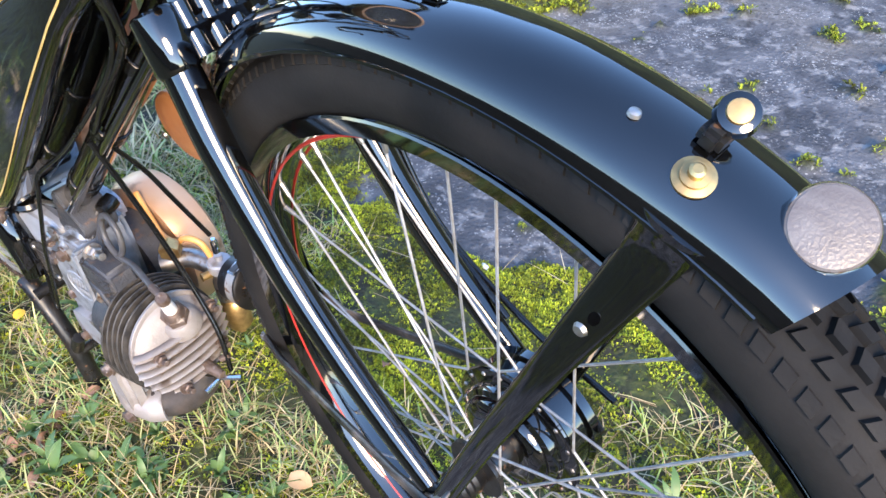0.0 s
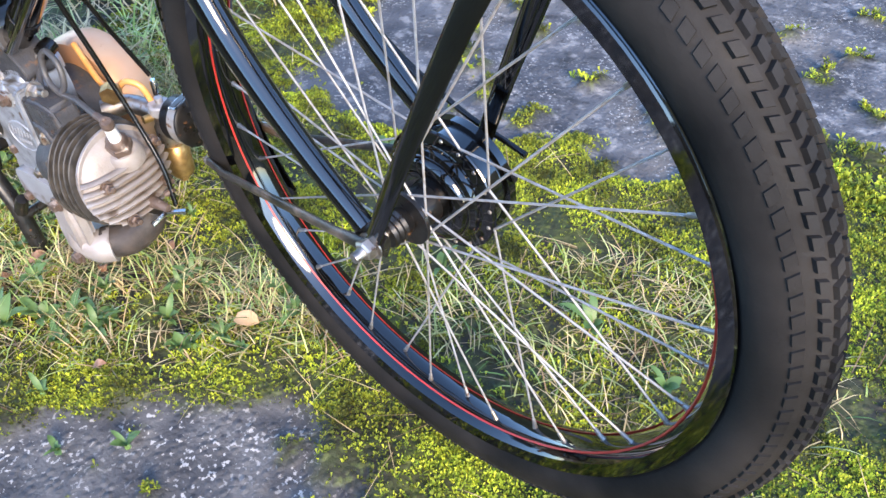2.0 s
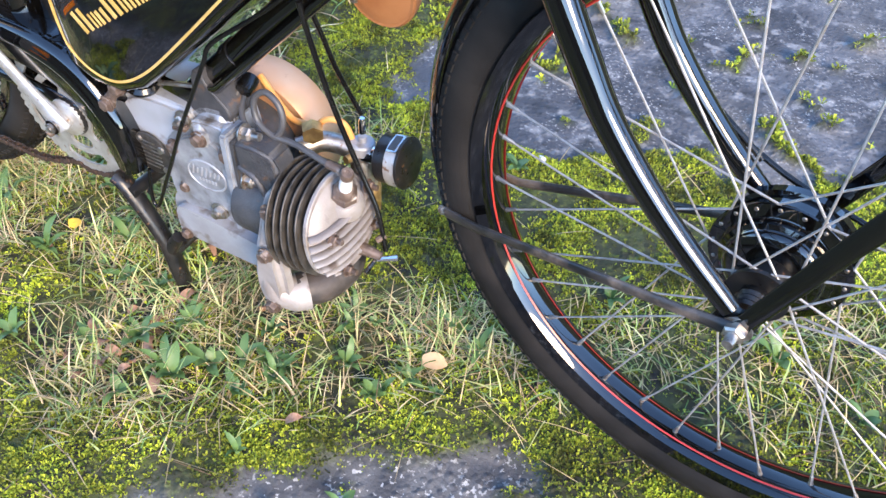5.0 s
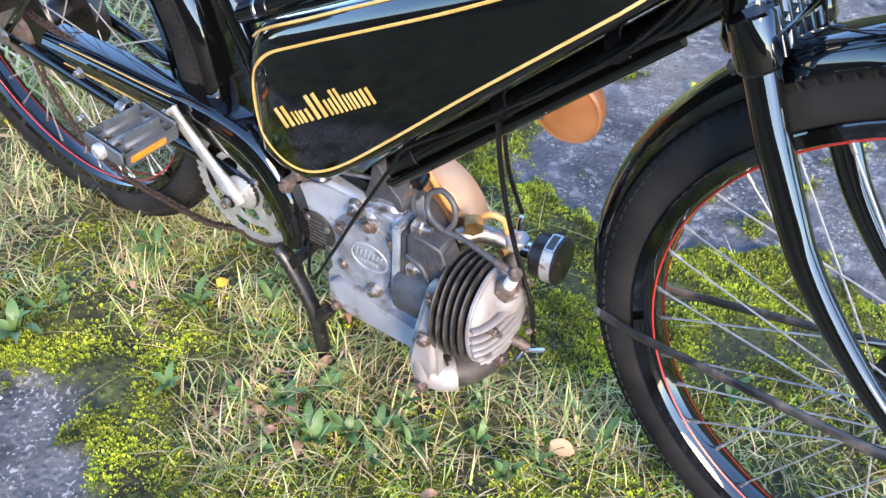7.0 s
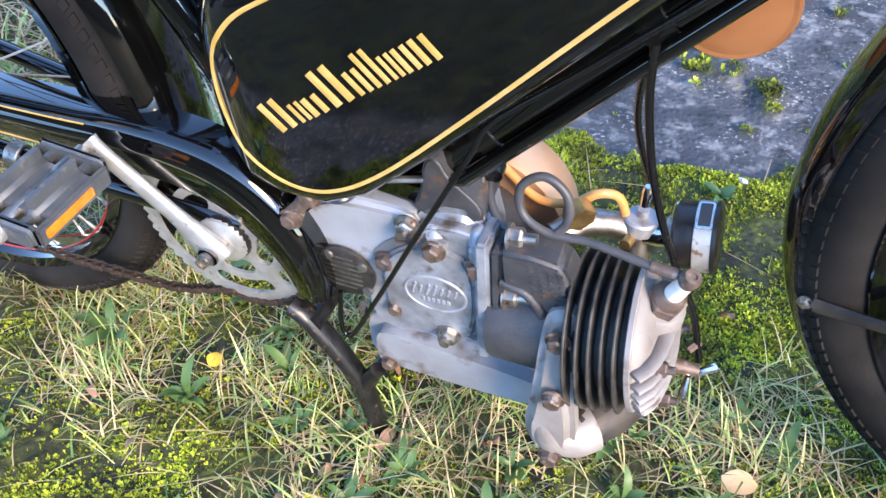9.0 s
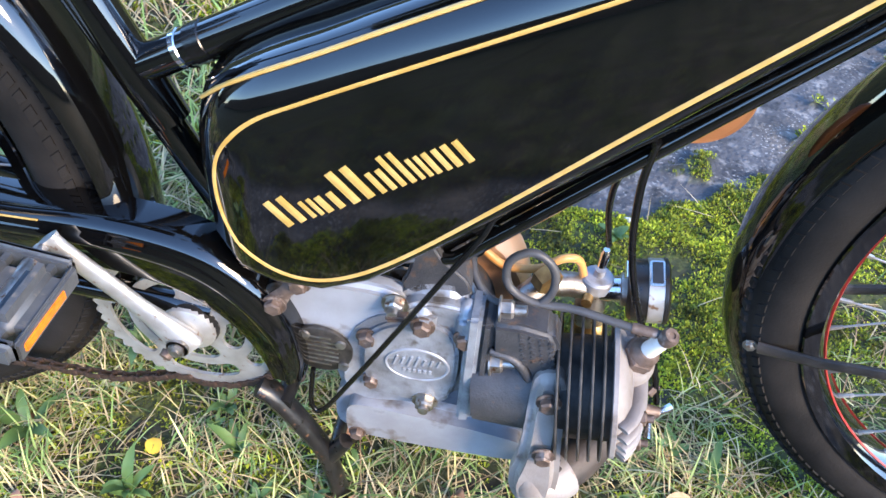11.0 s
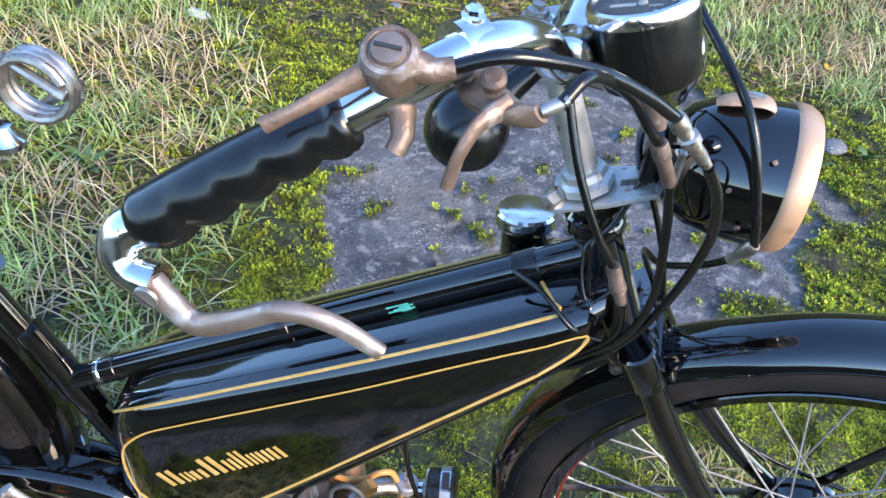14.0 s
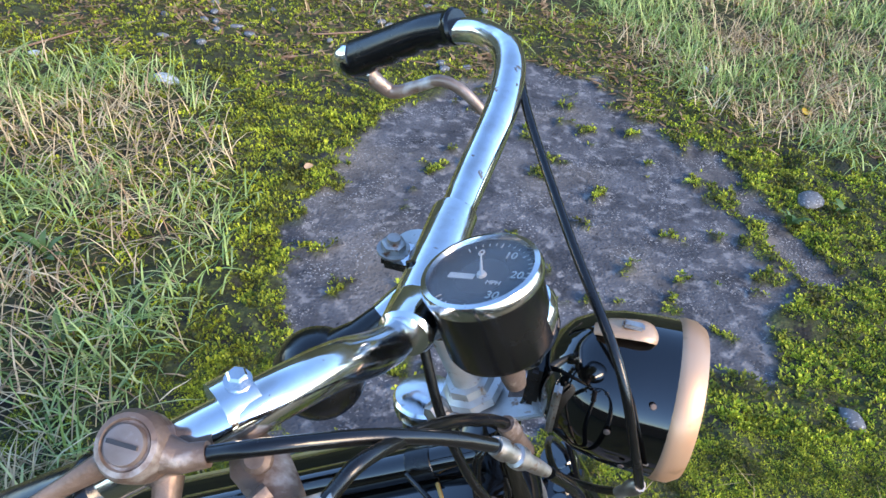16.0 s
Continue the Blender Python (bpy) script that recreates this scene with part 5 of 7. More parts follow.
part("carb_screw", lathe([(0, 0), (0.005, 0), (0.005, 0.012), (0, 0.012)], V(-0.440, 0.052, 0.262), (-0.2, -1, 0.1), 10), BRASS, carb)
filt = part("air_filter", lathe([(0.0, -0.024), (0.024, -0.024), (0.0285, -0.021), (0.0285, -0.007), (0.0285, 0.007), (0.0305, 0.008), (0.0305, 0.011), (0.027, 0.013), (0.0, 0.013)], V(-0.383, 0.063, 0.272), (0.985, 0, 0.17), 36), BLACK_WORN, bike, "black drum air filter with a square opening")
fa = V(0.985, 0, 0.17).normalized()
fn = V(-0.163, -0.20, 0.966)
fn = (fn - fn.dot(fa) * fa).normalized()
fm = Matrix((fa, fn, fa.cross(fn))).transposed().to_4x4()
fo = V(-0.383, 0.063, 0.272) + 0.001 * fa
part("filter_band", lathe([(0.0286, -0.0065), (0.0297, -0.006), (0.0297, 0.0075), (0.0286, 0.008)], V(-0.383, 0.063, 0.272), fa, 40), PLATED, filt, "dark chromed band")
part("window_frame", box((0.0130, 0.0030, 0.0270), Matrix.Translation(fo + 0.0282 * fn) @ fm, 0.001), CHROME, filt)
part("filter_window", box((0.0095, 0.0020, 0.0225), Matrix.Translation(fo + 0.0294 * fn) @ fm, 0.0005), DIAL, filt)
cable("fuel_pipe", [V(-0.572, 0.062, 0.318), V(-0.548, 0.056, 0.300), V(-0.520, 0.050, 0.284), V(-0.490, 0.050, 0.288), V(-0.472, 0.052, 0.302), V(-0.456, 0.060, 0.296), V(-0.446, 0.064, 0.270)], 0.0040, AMBER_TUBE, "amber plastic fuel pipe")
# horn disc below the down tube
horn = part("horn", lathe([(0.0, -0.0075), (0.020, -0.0072), (0.033, -0.006), (0.0375, -0.004), (0.0380, 0.010), (0.031, 0.024), (0.0, 0.026)], V(-0.405, 0.056, 0.478), (0.0, 1, 0.1), 44), TAN, bike, "round brown horn disc behind the down tube")
part("horn_rim", lathe([(0.0372, -0.0055), (0.0392, -0.003), (0.0392, 0.003), (0.0378, 0.004)], V(-0.405, 0.056, 0.478), (0.0, 1, 0.1), 44), TAN, horn)
part("horn_screw", lathe([(0, -0.0062), (0.004, -0.0062), (0.003, -0.0085), (0, -0.009)], V(-0.428, 0.0500, 0.466), (0, 1, 0.1), 10), STEEL, horn)

# ---- transmission ----
CR = V(-0.779, 0, 0.247)
RY = V(0, -0.046, 0)


def ring_plate(outline, holes):
    """A flat plate 3 mm thick with holes through it, standing in the plane of the chainring."""
    cu = bpy.data.curves.new("plate", 'CURVE')
    cu.dimensions, cu.fill_mode, cu.extrude = '2D', 'BOTH', 0.0015
    for loop in [outline] + holes:
        sp = cu.splines.new('POLY')
        sp.points.add(len(loop) - 1)
        for pt, (u, v) in zip(sp.points, loop):
            pt.co = (u, v, 0, 1)
        sp.use_cyclic_u = True
    tmp = bpy.data.objects.new("plate", cu)
    scene.collection.objects.link(tmp)
    me = bpy.data.meshes.new_from_object(tmp.evaluated_get(bpy.context.evaluated_depsgraph_get()))
    bpy.data.objects.remove(tmp)
    bm = bmesh.new()
    bm.from_mesh(me)
    bm.transform(Matrix.Translation(CR + RY) @ Matrix.Rotation(radians(90), 4, 'X'))
    return bm


def slot(r0, r1, a0, a1, n=10):
    """A bean-shaped opening between two radii and two angles, with rounded ends."""
    rm, h = (r0 + r1) / 2, (r1 - r0) / 2
    out = [(r1 * math.cos(a0 + (a1 - a0) * i / n), r1 * math.sin(a0 + (a1 - a0) * i / n)) for i in range(n + 1)]
    out += [((rm + h * math.cos(b)) * math.cos(a1 + h / rm * math.sin(b)), (rm + h * math.cos(b)) * math.sin(a1 + h / rm * math.sin(b))) for b in [math.pi * q / 6 for q in range(1, 6)]]
    out += [(r0 * math.cos(a1 - (a1 - a0) * i / n), r0 * math.sin(a1 - (a1 - a0) * i / n)) for i in range(n + 1)]
    out += [((rm - h * math.cos(b)) * math.cos(a0 - h / rm * math.sin(b)), (rm - h * math.cos(b)) * math.sin(a0 - h / rm * math.sin(b))) for b in [math.pi * q / 6 for q in range(1, 6)]]
    return out


teeth = []
for i in range(46 * 4):
    a = 2 * math.pi * i / (46 * 4)
    teeth.append(((0.0835, 0.0862, 0.0880, 0.0862)[i % 4] * math.cos(a), (0.0835, 0.0862, 0.0880, 0.0862)[i % 4] * math.sin(a)))
openings = []
for k in range(5):
    a = radians(58 + 72 * k)
    openings.append(slot(0.0570, 0.0735, a - radians(22), a + radians(22)))
    openings.append(slot(0.0300, 0.0480, a - radians(14), a + radians(14)))
ring = part("chainring", ring_plate(teeth, openings), PLATED, bike, "dull chromed pierced chainring", smooth=False)
part("ring_boss", lathe([(0.0, 0.044), (0.020, 0.044), (0.026, 0.048), (0.024, 0.056), (0.014, 0.062), (0, 0.062)], CR, (0, -1, 0), 28), PLATED, ring)
ce = V(-0.863, -0.071, 0.344)
crank = part("crank_arm", tube([CR + V(0.006, -0.066, -0.008), CR + V(0, -0.066, 0.0), CR + V(-0.030, -0.068, 0.036), ce - (ce - CR - V(0, -0.066, 0)) * 0.06, ce + V(-0.004, 0, 0.005)], [0.0150, 0.0165, 0.0095, 0.0095, 0.0115], 16, n=6, flat=0.62, side=(0.77, 0, 0.64)), PLATED, bike, "chromed steel pedal crank")
part("cotter_nut", hexbolt(CR + V(0.0, -0.076, 0.0), (0, -1, 0), 0.0072, 0.004, 0.002), STEEL, crank)
part("cotter_pin", lathe([(0, 0), (0.006, 0), (0.0052, 0.006), (0, 0.007)], CR + V(-0.012, -0.072, -0.014), (-0.3, -1, -0.3), 14), RUST, crank)
part("crank_axle", lathe([(0.0095, -0.07), (0.0095, 0.0775), (0, 0.0775)], CR, (0, -1, 0), 18), STEEL, crank)
part("axle_shell", lathe([(0.024, -0.055), (0.026, -0.05), (0.026, 0.05), (0.024, 0.055)], CR, (0, 1, 0), 24), BLACK_WORN, bike)
far_ce = CR + V(0.085, 0.090, -0.098)
part("crank_arm", tube([CR + V(0, 0.082, 0), far_ce], [0.014, 0.010], 14, flat=0.6), CHROME, bike)


def pedal(c, out, tilt):
    """A rubber block pedal with end plates and amber reflectors; out is the side that it stands on."""
    m = Matrix.Translation(c) @ Matrix.Rotation(radians(tilt), 4, 'Y')

    def L(x, y, z):
        return m @ V(x, y * out, z)

    body = part("pedal", tube([L(0, 0.0, 0), L(0, 0.098, 0)], 0.0065, 12), STEEL, bike, "grey rubber block pedal with amber reflector")
    for s in (-1, 1):
        bm = box((0.030, 0.074, 0.032), m @ Matrix.Translation((s * 0.0168, out * 0.051, 0.002)), 0.0125, 5)
        part("rubber_block", bm, GREY_RUBBER, body)
        part("side_reflector", box((0.0030, 0.052, 0.0085), m @ Matrix.Translation((s * 0.0335, out * 0.058, -0.003)), 0.001), AMBER, body)
        part("reflector_frame", box((0.005, 0.080, 0.020), m @ Matrix.Translation((s * 0.0310, out * 0.051, -0.003)), 0.0024, 2), GREY_RUBBER, body)
    part("end_plate", box((0.068, 0.010, 0.024), m @ Matrix.Translation((0, out * 0.092, 0)), 0.005, 3), GREY_RUBBER, body)
    part("inner_plate", box((0.064, 0.008, 0.024), m @ Matrix.Translation((0, out * 0.011, 0)), 0.005, 3), GREY_RUBBER, body)
    part("pedal_cap", lathe([(0.010, 0), (0.010, 0.006), (0.006, 0.010), (0, 0.010)], L(0, 0.096, 0), V(0, out, 0), 16), PLATED, body)
    return body


pedal(V(-0.868, -0.078, 0.343), -1, 6)
pedal(far_ce + V(0, 0.008, 0), 1, 20)
# chain guard: a pressed channel that follows the chainring and runs back to the hub
gp = [(-1.130, 0.352), (-1.020, 0.355), (-0.911, 0.357), (-0.855, 0.360), (-0.796, 0.357), (-0.750, 0.345), (-0.715, 0.316), (-0.689, 0.272), (-0.679, 0.228), (-0.680, 0.202)]
gi = [(-1.130, 0.318), (-1.020, 0.318), (-0.925, 0.316), (-0.854, 0.313), (-0.800, 0.307), (-0.764, 0.294), (-0.736, 0.270), (-0.717, 0.240), (-0.708, 0.214), (-0.706, 0.204)]
po, pi = smooth_path([V(x, 0, z) for x, z in gp], 6), smooth_path([V(x, 0, z) for x, z in gi], 6)
frames = []
for a, b in zip(po, pi):
    d = (a - b)
    frames.append((b, V(0, -1, 0), d))
sec = [(0.022, 1.0), (0.046, 1.0), (0.054, 0.94), (0.058, 0.84), (0.0585, 0.76), (0.0605, 0.70), (0.0625, 0.60), (0.0620, 0.52), (0.0595, 0.46), (0.0595, 0.05), (0.0590, 0.0), (0.0575, 0.0), (0.0575, 0.44), (0.060, 0.53), (0.0605, 0.60), (0.0585, 0.68), (0.0565, 0.75), (0.056, 0.82), (0.052, 0.92), (0.045, 0.97), (0.022, 0.97)]
cg = part("chain_guard", sweep(sec, frames, closed=False, loop=True), BLACK, bike, "black pressed-steel chain guard with worn edge")
part("guard_line", tube([b + (a - b) * 0.06 + V(0, -0.0597, 0) for a, b in zip(po[2:], pi[2:])][:16], 0.0009, 5), GOLD, cg)
part("guard_line", tube([b + (a - b) * 0.86 + V(0, -0.0580, 0) for a, b in zip(po[2:], pi[2:])][:14], 0.0009, 5), GOLD, cg)
# chain: separate links along the two runs and round the chainring
chain = part("chain", tube([V(-1.19, -0.058, 0.293), V(-1.185, -0.058, 0.293)], 0.002, 6), CHAIN, bike, "rusty drive chain")
link_me = {}
for kind in (0, 1):
    bm = bmesh.new()
    for y in ((-0.0036, 0.0036) if kind else (-0.0024, 0.0024)):
        b = prism([(-0.0085, 0.0), (-0.0075, 0.003), (-0.005, 0.0041), (0.0, 0.0028), (0.005, 0.0041), (0.0075, 0.003), (0.0085, 0.0), (0.0075, -0.003), (0.005, -0.0041), (0.0, -0.0028), (-0.005, -0.0041), (-0.0075, -0.003)], y - 0.0006, y + 0.0006)
        merge(bm, b)
    if kind:
        for x in (-0.00635, 0.00635):
            lathe([(0, -0.0046), (0.0021, -0.0046), (0.0021, 0.0046), (0, 0.0046)], (x, 0, 0), (0, 1, 0), 8, bm)
    me = bpy.data.meshes.new("chain_link")
    bm.to_mesh(me)
    bm.free()
    me.materials.append(CHAIN)
    link_me[kind] = me
rc, rr_ = V(-1.190, -0.062, 0.335), 0.038
path = [V(-1.190, -0.046, 0.297)]
path += [V(-1.178, -0.046, 0.250), V(-1.142, -0.046, 0.188), V(-1.09, -0.046, 0.150), V(-1.024, -0.046, 0.136), V(-0.960, -0.046, 0.136), V(-0.87, -0.046, 0.140)]
for k in range(0, 19):
    a = radians(255 + 9.6 * k)
    path.append(CR + V(0.0862 * math.cos(a), -0.046, 0.0862 * math.sin(a)))
path += [V(-0.90, -0.046, 0.336), V(-1.05, -0.046, 0.348), V(-1.185, -0.046, 0.365)]
fine = smooth_path(path, 24)
acc, k, last = 0.0, 0, fine[0]
step = 0.0127
for p, q in zip(fine, fine[1:]):
    acc += (q - p).length
    if acc >= step:
        acc -= step
        d = (q - p).normalized()
        ob = new("chain_link", link_me[k % 2])
        ob.parent = chain
        ob.matrix_basis = Matrix.Translation(q) @ Matrix((d, V(0, 1, 0), d.cross(V(0, 1, 0)).normalized())).transposed().to_4x4()
        k += 1

# ---- rear end ----
REAR = V(-1.190, 0, 0.335)
rear_wheel = build_wheel("rear_wheel", REAR, V(1, 0, 0), V(0, 1, 0), V(0, 0, 1), 36, 3.0, 0.3345, "rear wire wheel with red-lined black rim", {-1: (-0.030, 0.05), 1: (0.030, 0.05)})
part("hub", lathe([(0.05, -0.034), (0.052, -0.030), (0.022, -0.022), (0.022, 0.02), (0.06, 0.026), (0.062, 0.05), (0.03, 0.055), (0, 0.055)], REAR, V(0, 1, 0), 32), BLACK_WORN, rear_wheel)
part("sprocket", lathe([(0.0, 0.058), (0.036, 0.058), (0.036, 0.066), (0.02, 0.068), (0, 0.068)], REAR, V(0, -1, 0), 32), RUST, rear_wheel)
part("rear_axle_nut", hexbolt(REAR + V(0, -0.080, 0), (0, -1, 0), 0.011, 0.012, 0.008), STEEL, bike)
part("rear_mudguard", sweep([(a, b) for a, b in guard_sec], wheel_frames(REAR, V(1, 0, 0), V(0, 1, 0), V(0, 0, 1), 0.372, -12, 165, 60), closed=False, loop=True), BLACK, bike, "glossy black rolled steel mudguard")
for s in (-1, 1):
    part("chain_stay", tube([V(-1.200, 0.066 * s, 0.327), V(-0.95, 0.055 * s, 0.285), V(-0.760, 0.040 * s, 0.262)], [0.009, 0.0105, 0.0115], 12), BLACK, bike)
    part("seat_stay", tube([V(-1.195, 0.066 * s, 0.340), V(-1.05, 0.058 * s, 0.48), V(-0.862, 0.022 * s, 0.600)], [0.008, 0.008, 0.008], 12), BLACK, bike)
part("stay_clip", lathe([(0.0116, -0.007), (0.0126, -0.006), (0.0126, 0.006), (0.0116, 0.007)], V(-0.985, -0.0565, 0.291), V(0.25, 0.011, -0.042), 14), STEEL, bike)
for x, z in ((-1.035, 0.334), (-1.060, 0.252)):
    part("guard_bolt", hexbolt(V(x, -0.074, z), (0, -1, 0), 0.006, 0.006, 0.004), STEEL, bike)
part("pannier", box((0.26, 0.10, 0.24), pose(-1.130, -0.135, 0.570, 0, 4, 0), 0.035, 4), RUBBER, bike, "black leathercloth pannier over the rear wheel")
# centre stand
part("stand_leg", tube([V(-0.722, -0.054, 0.182), V(-0.706, -0.054, 0.168), V(-0.668, -0.055, 0.105), V(-0.655, -0.056, 0.060), V(-0.642, -0.058, -0.006)], [0.0125, 0.0125, 0.0115, 0.0125, 0.0120], 12, n=3, flat=0.7, side=(0, 1, 0)), BLACK_WORN, bike, "black bent stand leg, chipped")
part("stand_leg", tube([V(-0.722, 0.064, 0.182), V(-0.706, 0.064, 0.168), V(-0.668, 0.065, 0.105), V(-0.655, 0.066, 0.060), V(-0.642, 0.068, -0.006)], [0.0125, 0.0125, 0.0115, 0.0125, 0.0120], 12, n=3, flat=0.7, side=(0, 1, 0)), BLACK_WORN, bike, "black bent stand leg, chipped")
part("stand_brace", tube([V(-0.660, -0.055, 0.082), V(-0.642, -0.052, 0.112)], [0.010, 0.008], 10), BLACK_WORN, bike)
part("stand_bar", tube([V(-0.700, -0.06, 0.165), V(-0.700, 0.07, 0.165)], 0.009, 12), BLACK_WORN, bike)
part("stand_cross", tube([V(-0.657, -0.054, 0.075), V(-0.657, 0.064, 0.075)], 0.007, 10), BLACK_WORN, bike)
# saddle
sad = part("saddle", prism([(-1.080, 0.905), (-1.070, 0.940), (-1.000, 0.945), (-0.920, 0.942), (-0.860, 0.936), (-0.800, 0.930), (-0.782, 0.918), (-0.790, 0.905), (-0.86, 0.905), (-0.97, 0.900)], -0.105, 0.070, 0.018, 3), RUBBER, bike, "black sprung saddle")
for s in (-1,):
    coil = []
    for i in range(49):
        a = 2 * math.pi * i / 16
        coil.append(V(-0.706 + 0.0225 * math.cos(a), s * (0.098 - 0.0065 * i / 16), 0.872 + 0.0225 * math.sin(a)))
    coil = [V(-0.76, s * 0.085, 0.905)] + coil + [V(-0.735, s * 0.07, 0.835)]
    part("saddle_spring", tube(coil, 0.0034, 8), STEEL, sad, "bright steel saddle spring")
    part("spring_bolt", lathe([(0, 0), (0.013, 0), (0.014, 0.005), (0.010, 0.009), (0.007, 0.016), (0, 0.017)], V(-0.735, s * 0.095, 0.826), (0, 0, 1), 18), CHROME, sad)
part("seat_post", tube([V(-0.905, 0, 0.69), V(-0.960, 0, 0.82), V(-0.90, 0, 0.89)], [0.011, 0.011, 0.012], 14), CHROME, bike)

# ---- ground: one sheet, paved strip, slab, moss and turf ----
STRIP = [(-0.63, 0.47), (-0.73, 0.95), (-0.73, 1.66), (-0.53, 2.00), (-0.12, 2.48), (0.10, 2.36), (0.34, 1.90), (0.56, 1.25), (0.40, 0.84), (0.22, 0.92), (0.15, 0.70), (0.02, 0.58), (-0.09, 0.62), (-0.30, 0.51), (-0.45, 0.48)]
KERB = [(0.36, 1.95), (0.43, 1.99), (0.70, 1.28), (0.61, 1.22)]
SLAB = [(-1.5, -0.52), (-1.4, -0.45), (-0.97, -0.36), (-0.90, -0.27), (-0.80, -0.33), (-0.70, -0.42), (-0.55, -0.40), (-0.47, -0.30), (-0.39, -0.205), (-0.27, -0.125), (-0.146, -0.045), (-0.085, -0.085), (-0.03, -0.11), (0.03, -0.18), (0.2, -0.36), (0.34, -0.45), (0.30, -0.52)]
TURF_FAR_LEFT = [(-0.92, 0.38), (-0.93, 1.20), (-1.08, 1.60), (-1.30, 1.90), (-1.60, 1.95), (-4, 1.9), (-4, -0.2), (-1.5, -0.1), (-1.1, 0.2)]
TURF_FAR_RIGHT = [(0.2, 2.9), (0.45, 2.25), (0.95, 1.92), (1.3, 1.3), (4, 1.2), (4, 6), (0.2, 6)]
TURF_BIKE = [(-1.7, -0.35), (-1.10, -0.26), (-1.02, -0.20), (-0.90, -0.165), (-0.80, -0.15), (-0.765, -0.22), (-0.70, -0.265), (-0.64, -0.31), (-0.52, -0.24), (-0.44, -0.15), (-0.27, -0.02), (-0.16, 0.03), (-0.22, 0.16), (-0.45, 0.06), (-0.60, 0.20), (-0.60, 0.38), (-1.0, 0.42), (-1.7, 0.3)]
TURF_WHEEL = [(-0.18, 0.14), (0.10, 0.08), (0.34, 0.10), (0.44, 0.30), (0.30, 0.42), (0.0, 0.40)]


def edge_distance(poly, x, y):
    """Signed distance of points to an outline: above nought inside."""
    x, y = np.asarray(x, float), np.asarray(y, float)
    best = np.full(x.shape, 1e9)
    inside = np.zeros(x.shape, bool)
    for (ax, ay), (bx, by) in zip(poly, poly[1:] + poly[:1]):
        dx, dy = bx - ax, by - ay
        t = np.clip(((x - ax) * dx + (y - ay) * dy) / (dx * dx + dy * dy), 0, 1)
        best = np.minimum(best, np.hypot(x - ax - t * dx, y - ay - t * dy))
        if ay != by:
            cross = (ay > y) != (by > y)
            inside ^= cross & (x < (bx - ax) * (y - ay) / (by - ay) + ax)
    return np.where(inside, best, -best)


def wave(x, y, f, seed=0.0):
    """Smooth uneven noise from -1 to 1."""
    return np.array([noise.noise((a * f + seed, b * f - seed, seed * 0.7)) for a, b in zip(np.ravel(x), np.ravel(y))]).reshape(np.shape(x))


def smooth_step(v, a, b):
    t = np.clip((v - a) / (b - a), 0, 1)
    return t * t * (3 - 2 * t)


def cover(x, y):
    """How far each place is paved, and how far the near slab."""
    rag = 0.045 * wave(x, y, 9, 3.1) + 0.022 * wave(x, y, 26, 7.7)
    broad = 0.07 * wave(x, y, 4.5, 11.9) + 0.03 * wave(x, y, 17, 6.2)
    strip = smooth_step(edge_distance(STRIP, x, y) + rag + broad, -0.012, 0.022)
    kerb = smooth_step(edge_distance(KERB, x, y) + 1.3 * rag, -0.012, 0.012)
    slab = smooth_step(edge_distance(SLAB, x, y) + rag * 0.9, -0.012, 0.022)
    tuft = smooth_step(wave(x, y, 11, 15.3) + 0.6 * wave(x, y, 29, 2.2), 0.46, 0.60)
    tuft_near = smooth_step(wave(x, y, 13, 21.3) + 0.6 * wave(x, y, 31, 5.2), 0.40, 0.54)
    return strip * (1 - tuft), np.maximum(slab * (1 - tuft_near), kerb)


def height(x, y, strip, slab):
    paved = np.maximum(strip, slab)
    soft = (0.010 + 0.010 * smooth_step(y, 0.6, 1.0)) * wave(x, y, 14, 1.7) + 0.006 * wave(x, y, 38, 4.4) + 0.008
    hard = 0.0015 * wave(x, y, 60, 9.1) - 0.004
    return soft * (1 - paved) + hard * paved


fx = np.concatenate([-np.geomspace(80, 2.45, 14), np.arange(-2.3, 1.75, 0.0165), np.geomspace(1.9, 80, 14)])
fy = np.concatenate([-np.geomspace(80, 0.95, 16), np.arange(-0.8, 3.1, 0.0165), np.geomspace(3.3, 80, 14)])
GX, GY = np.meshgrid(fx, fy)
near_by = (np.abs(GX) < 3) & (np.abs(GY) < 4)
ST, SL, GZ = np.zeros(GX.shape), np.zeros(GX.shape), np.zeros(GX.shape)
ST[near_by], SL[near_by] = cover(GX[near_by], GY[near_by])
GZ[near_by] = height(GX[near_by], GY[near_by], ST[near_by], SL[near_by])
me = bpy.data.meshes.new("ground")
nx, ny = len(fx), len(fy)
idx = np.arange(nx * ny).reshape(ny, nx)
quads = np.stack([idx[:-1, :-1], idx[:-1, 1:], idx[1:, 1:], idx[1:, :-1]], -1).reshape(-1, 4)
me.from_pydata(np.stack([GX, GY, GZ], -1).reshape(-1, 3).tolist(), [], quads.tolist())
for key, arr in (("strip", ST), ("slab", SL)):
    at = me.attributes.new(key, 'FLOAT', 'POINT')
    at.data.foreach_set("value", arr.ravel().astype(np.float32))
me.shade_smooth()


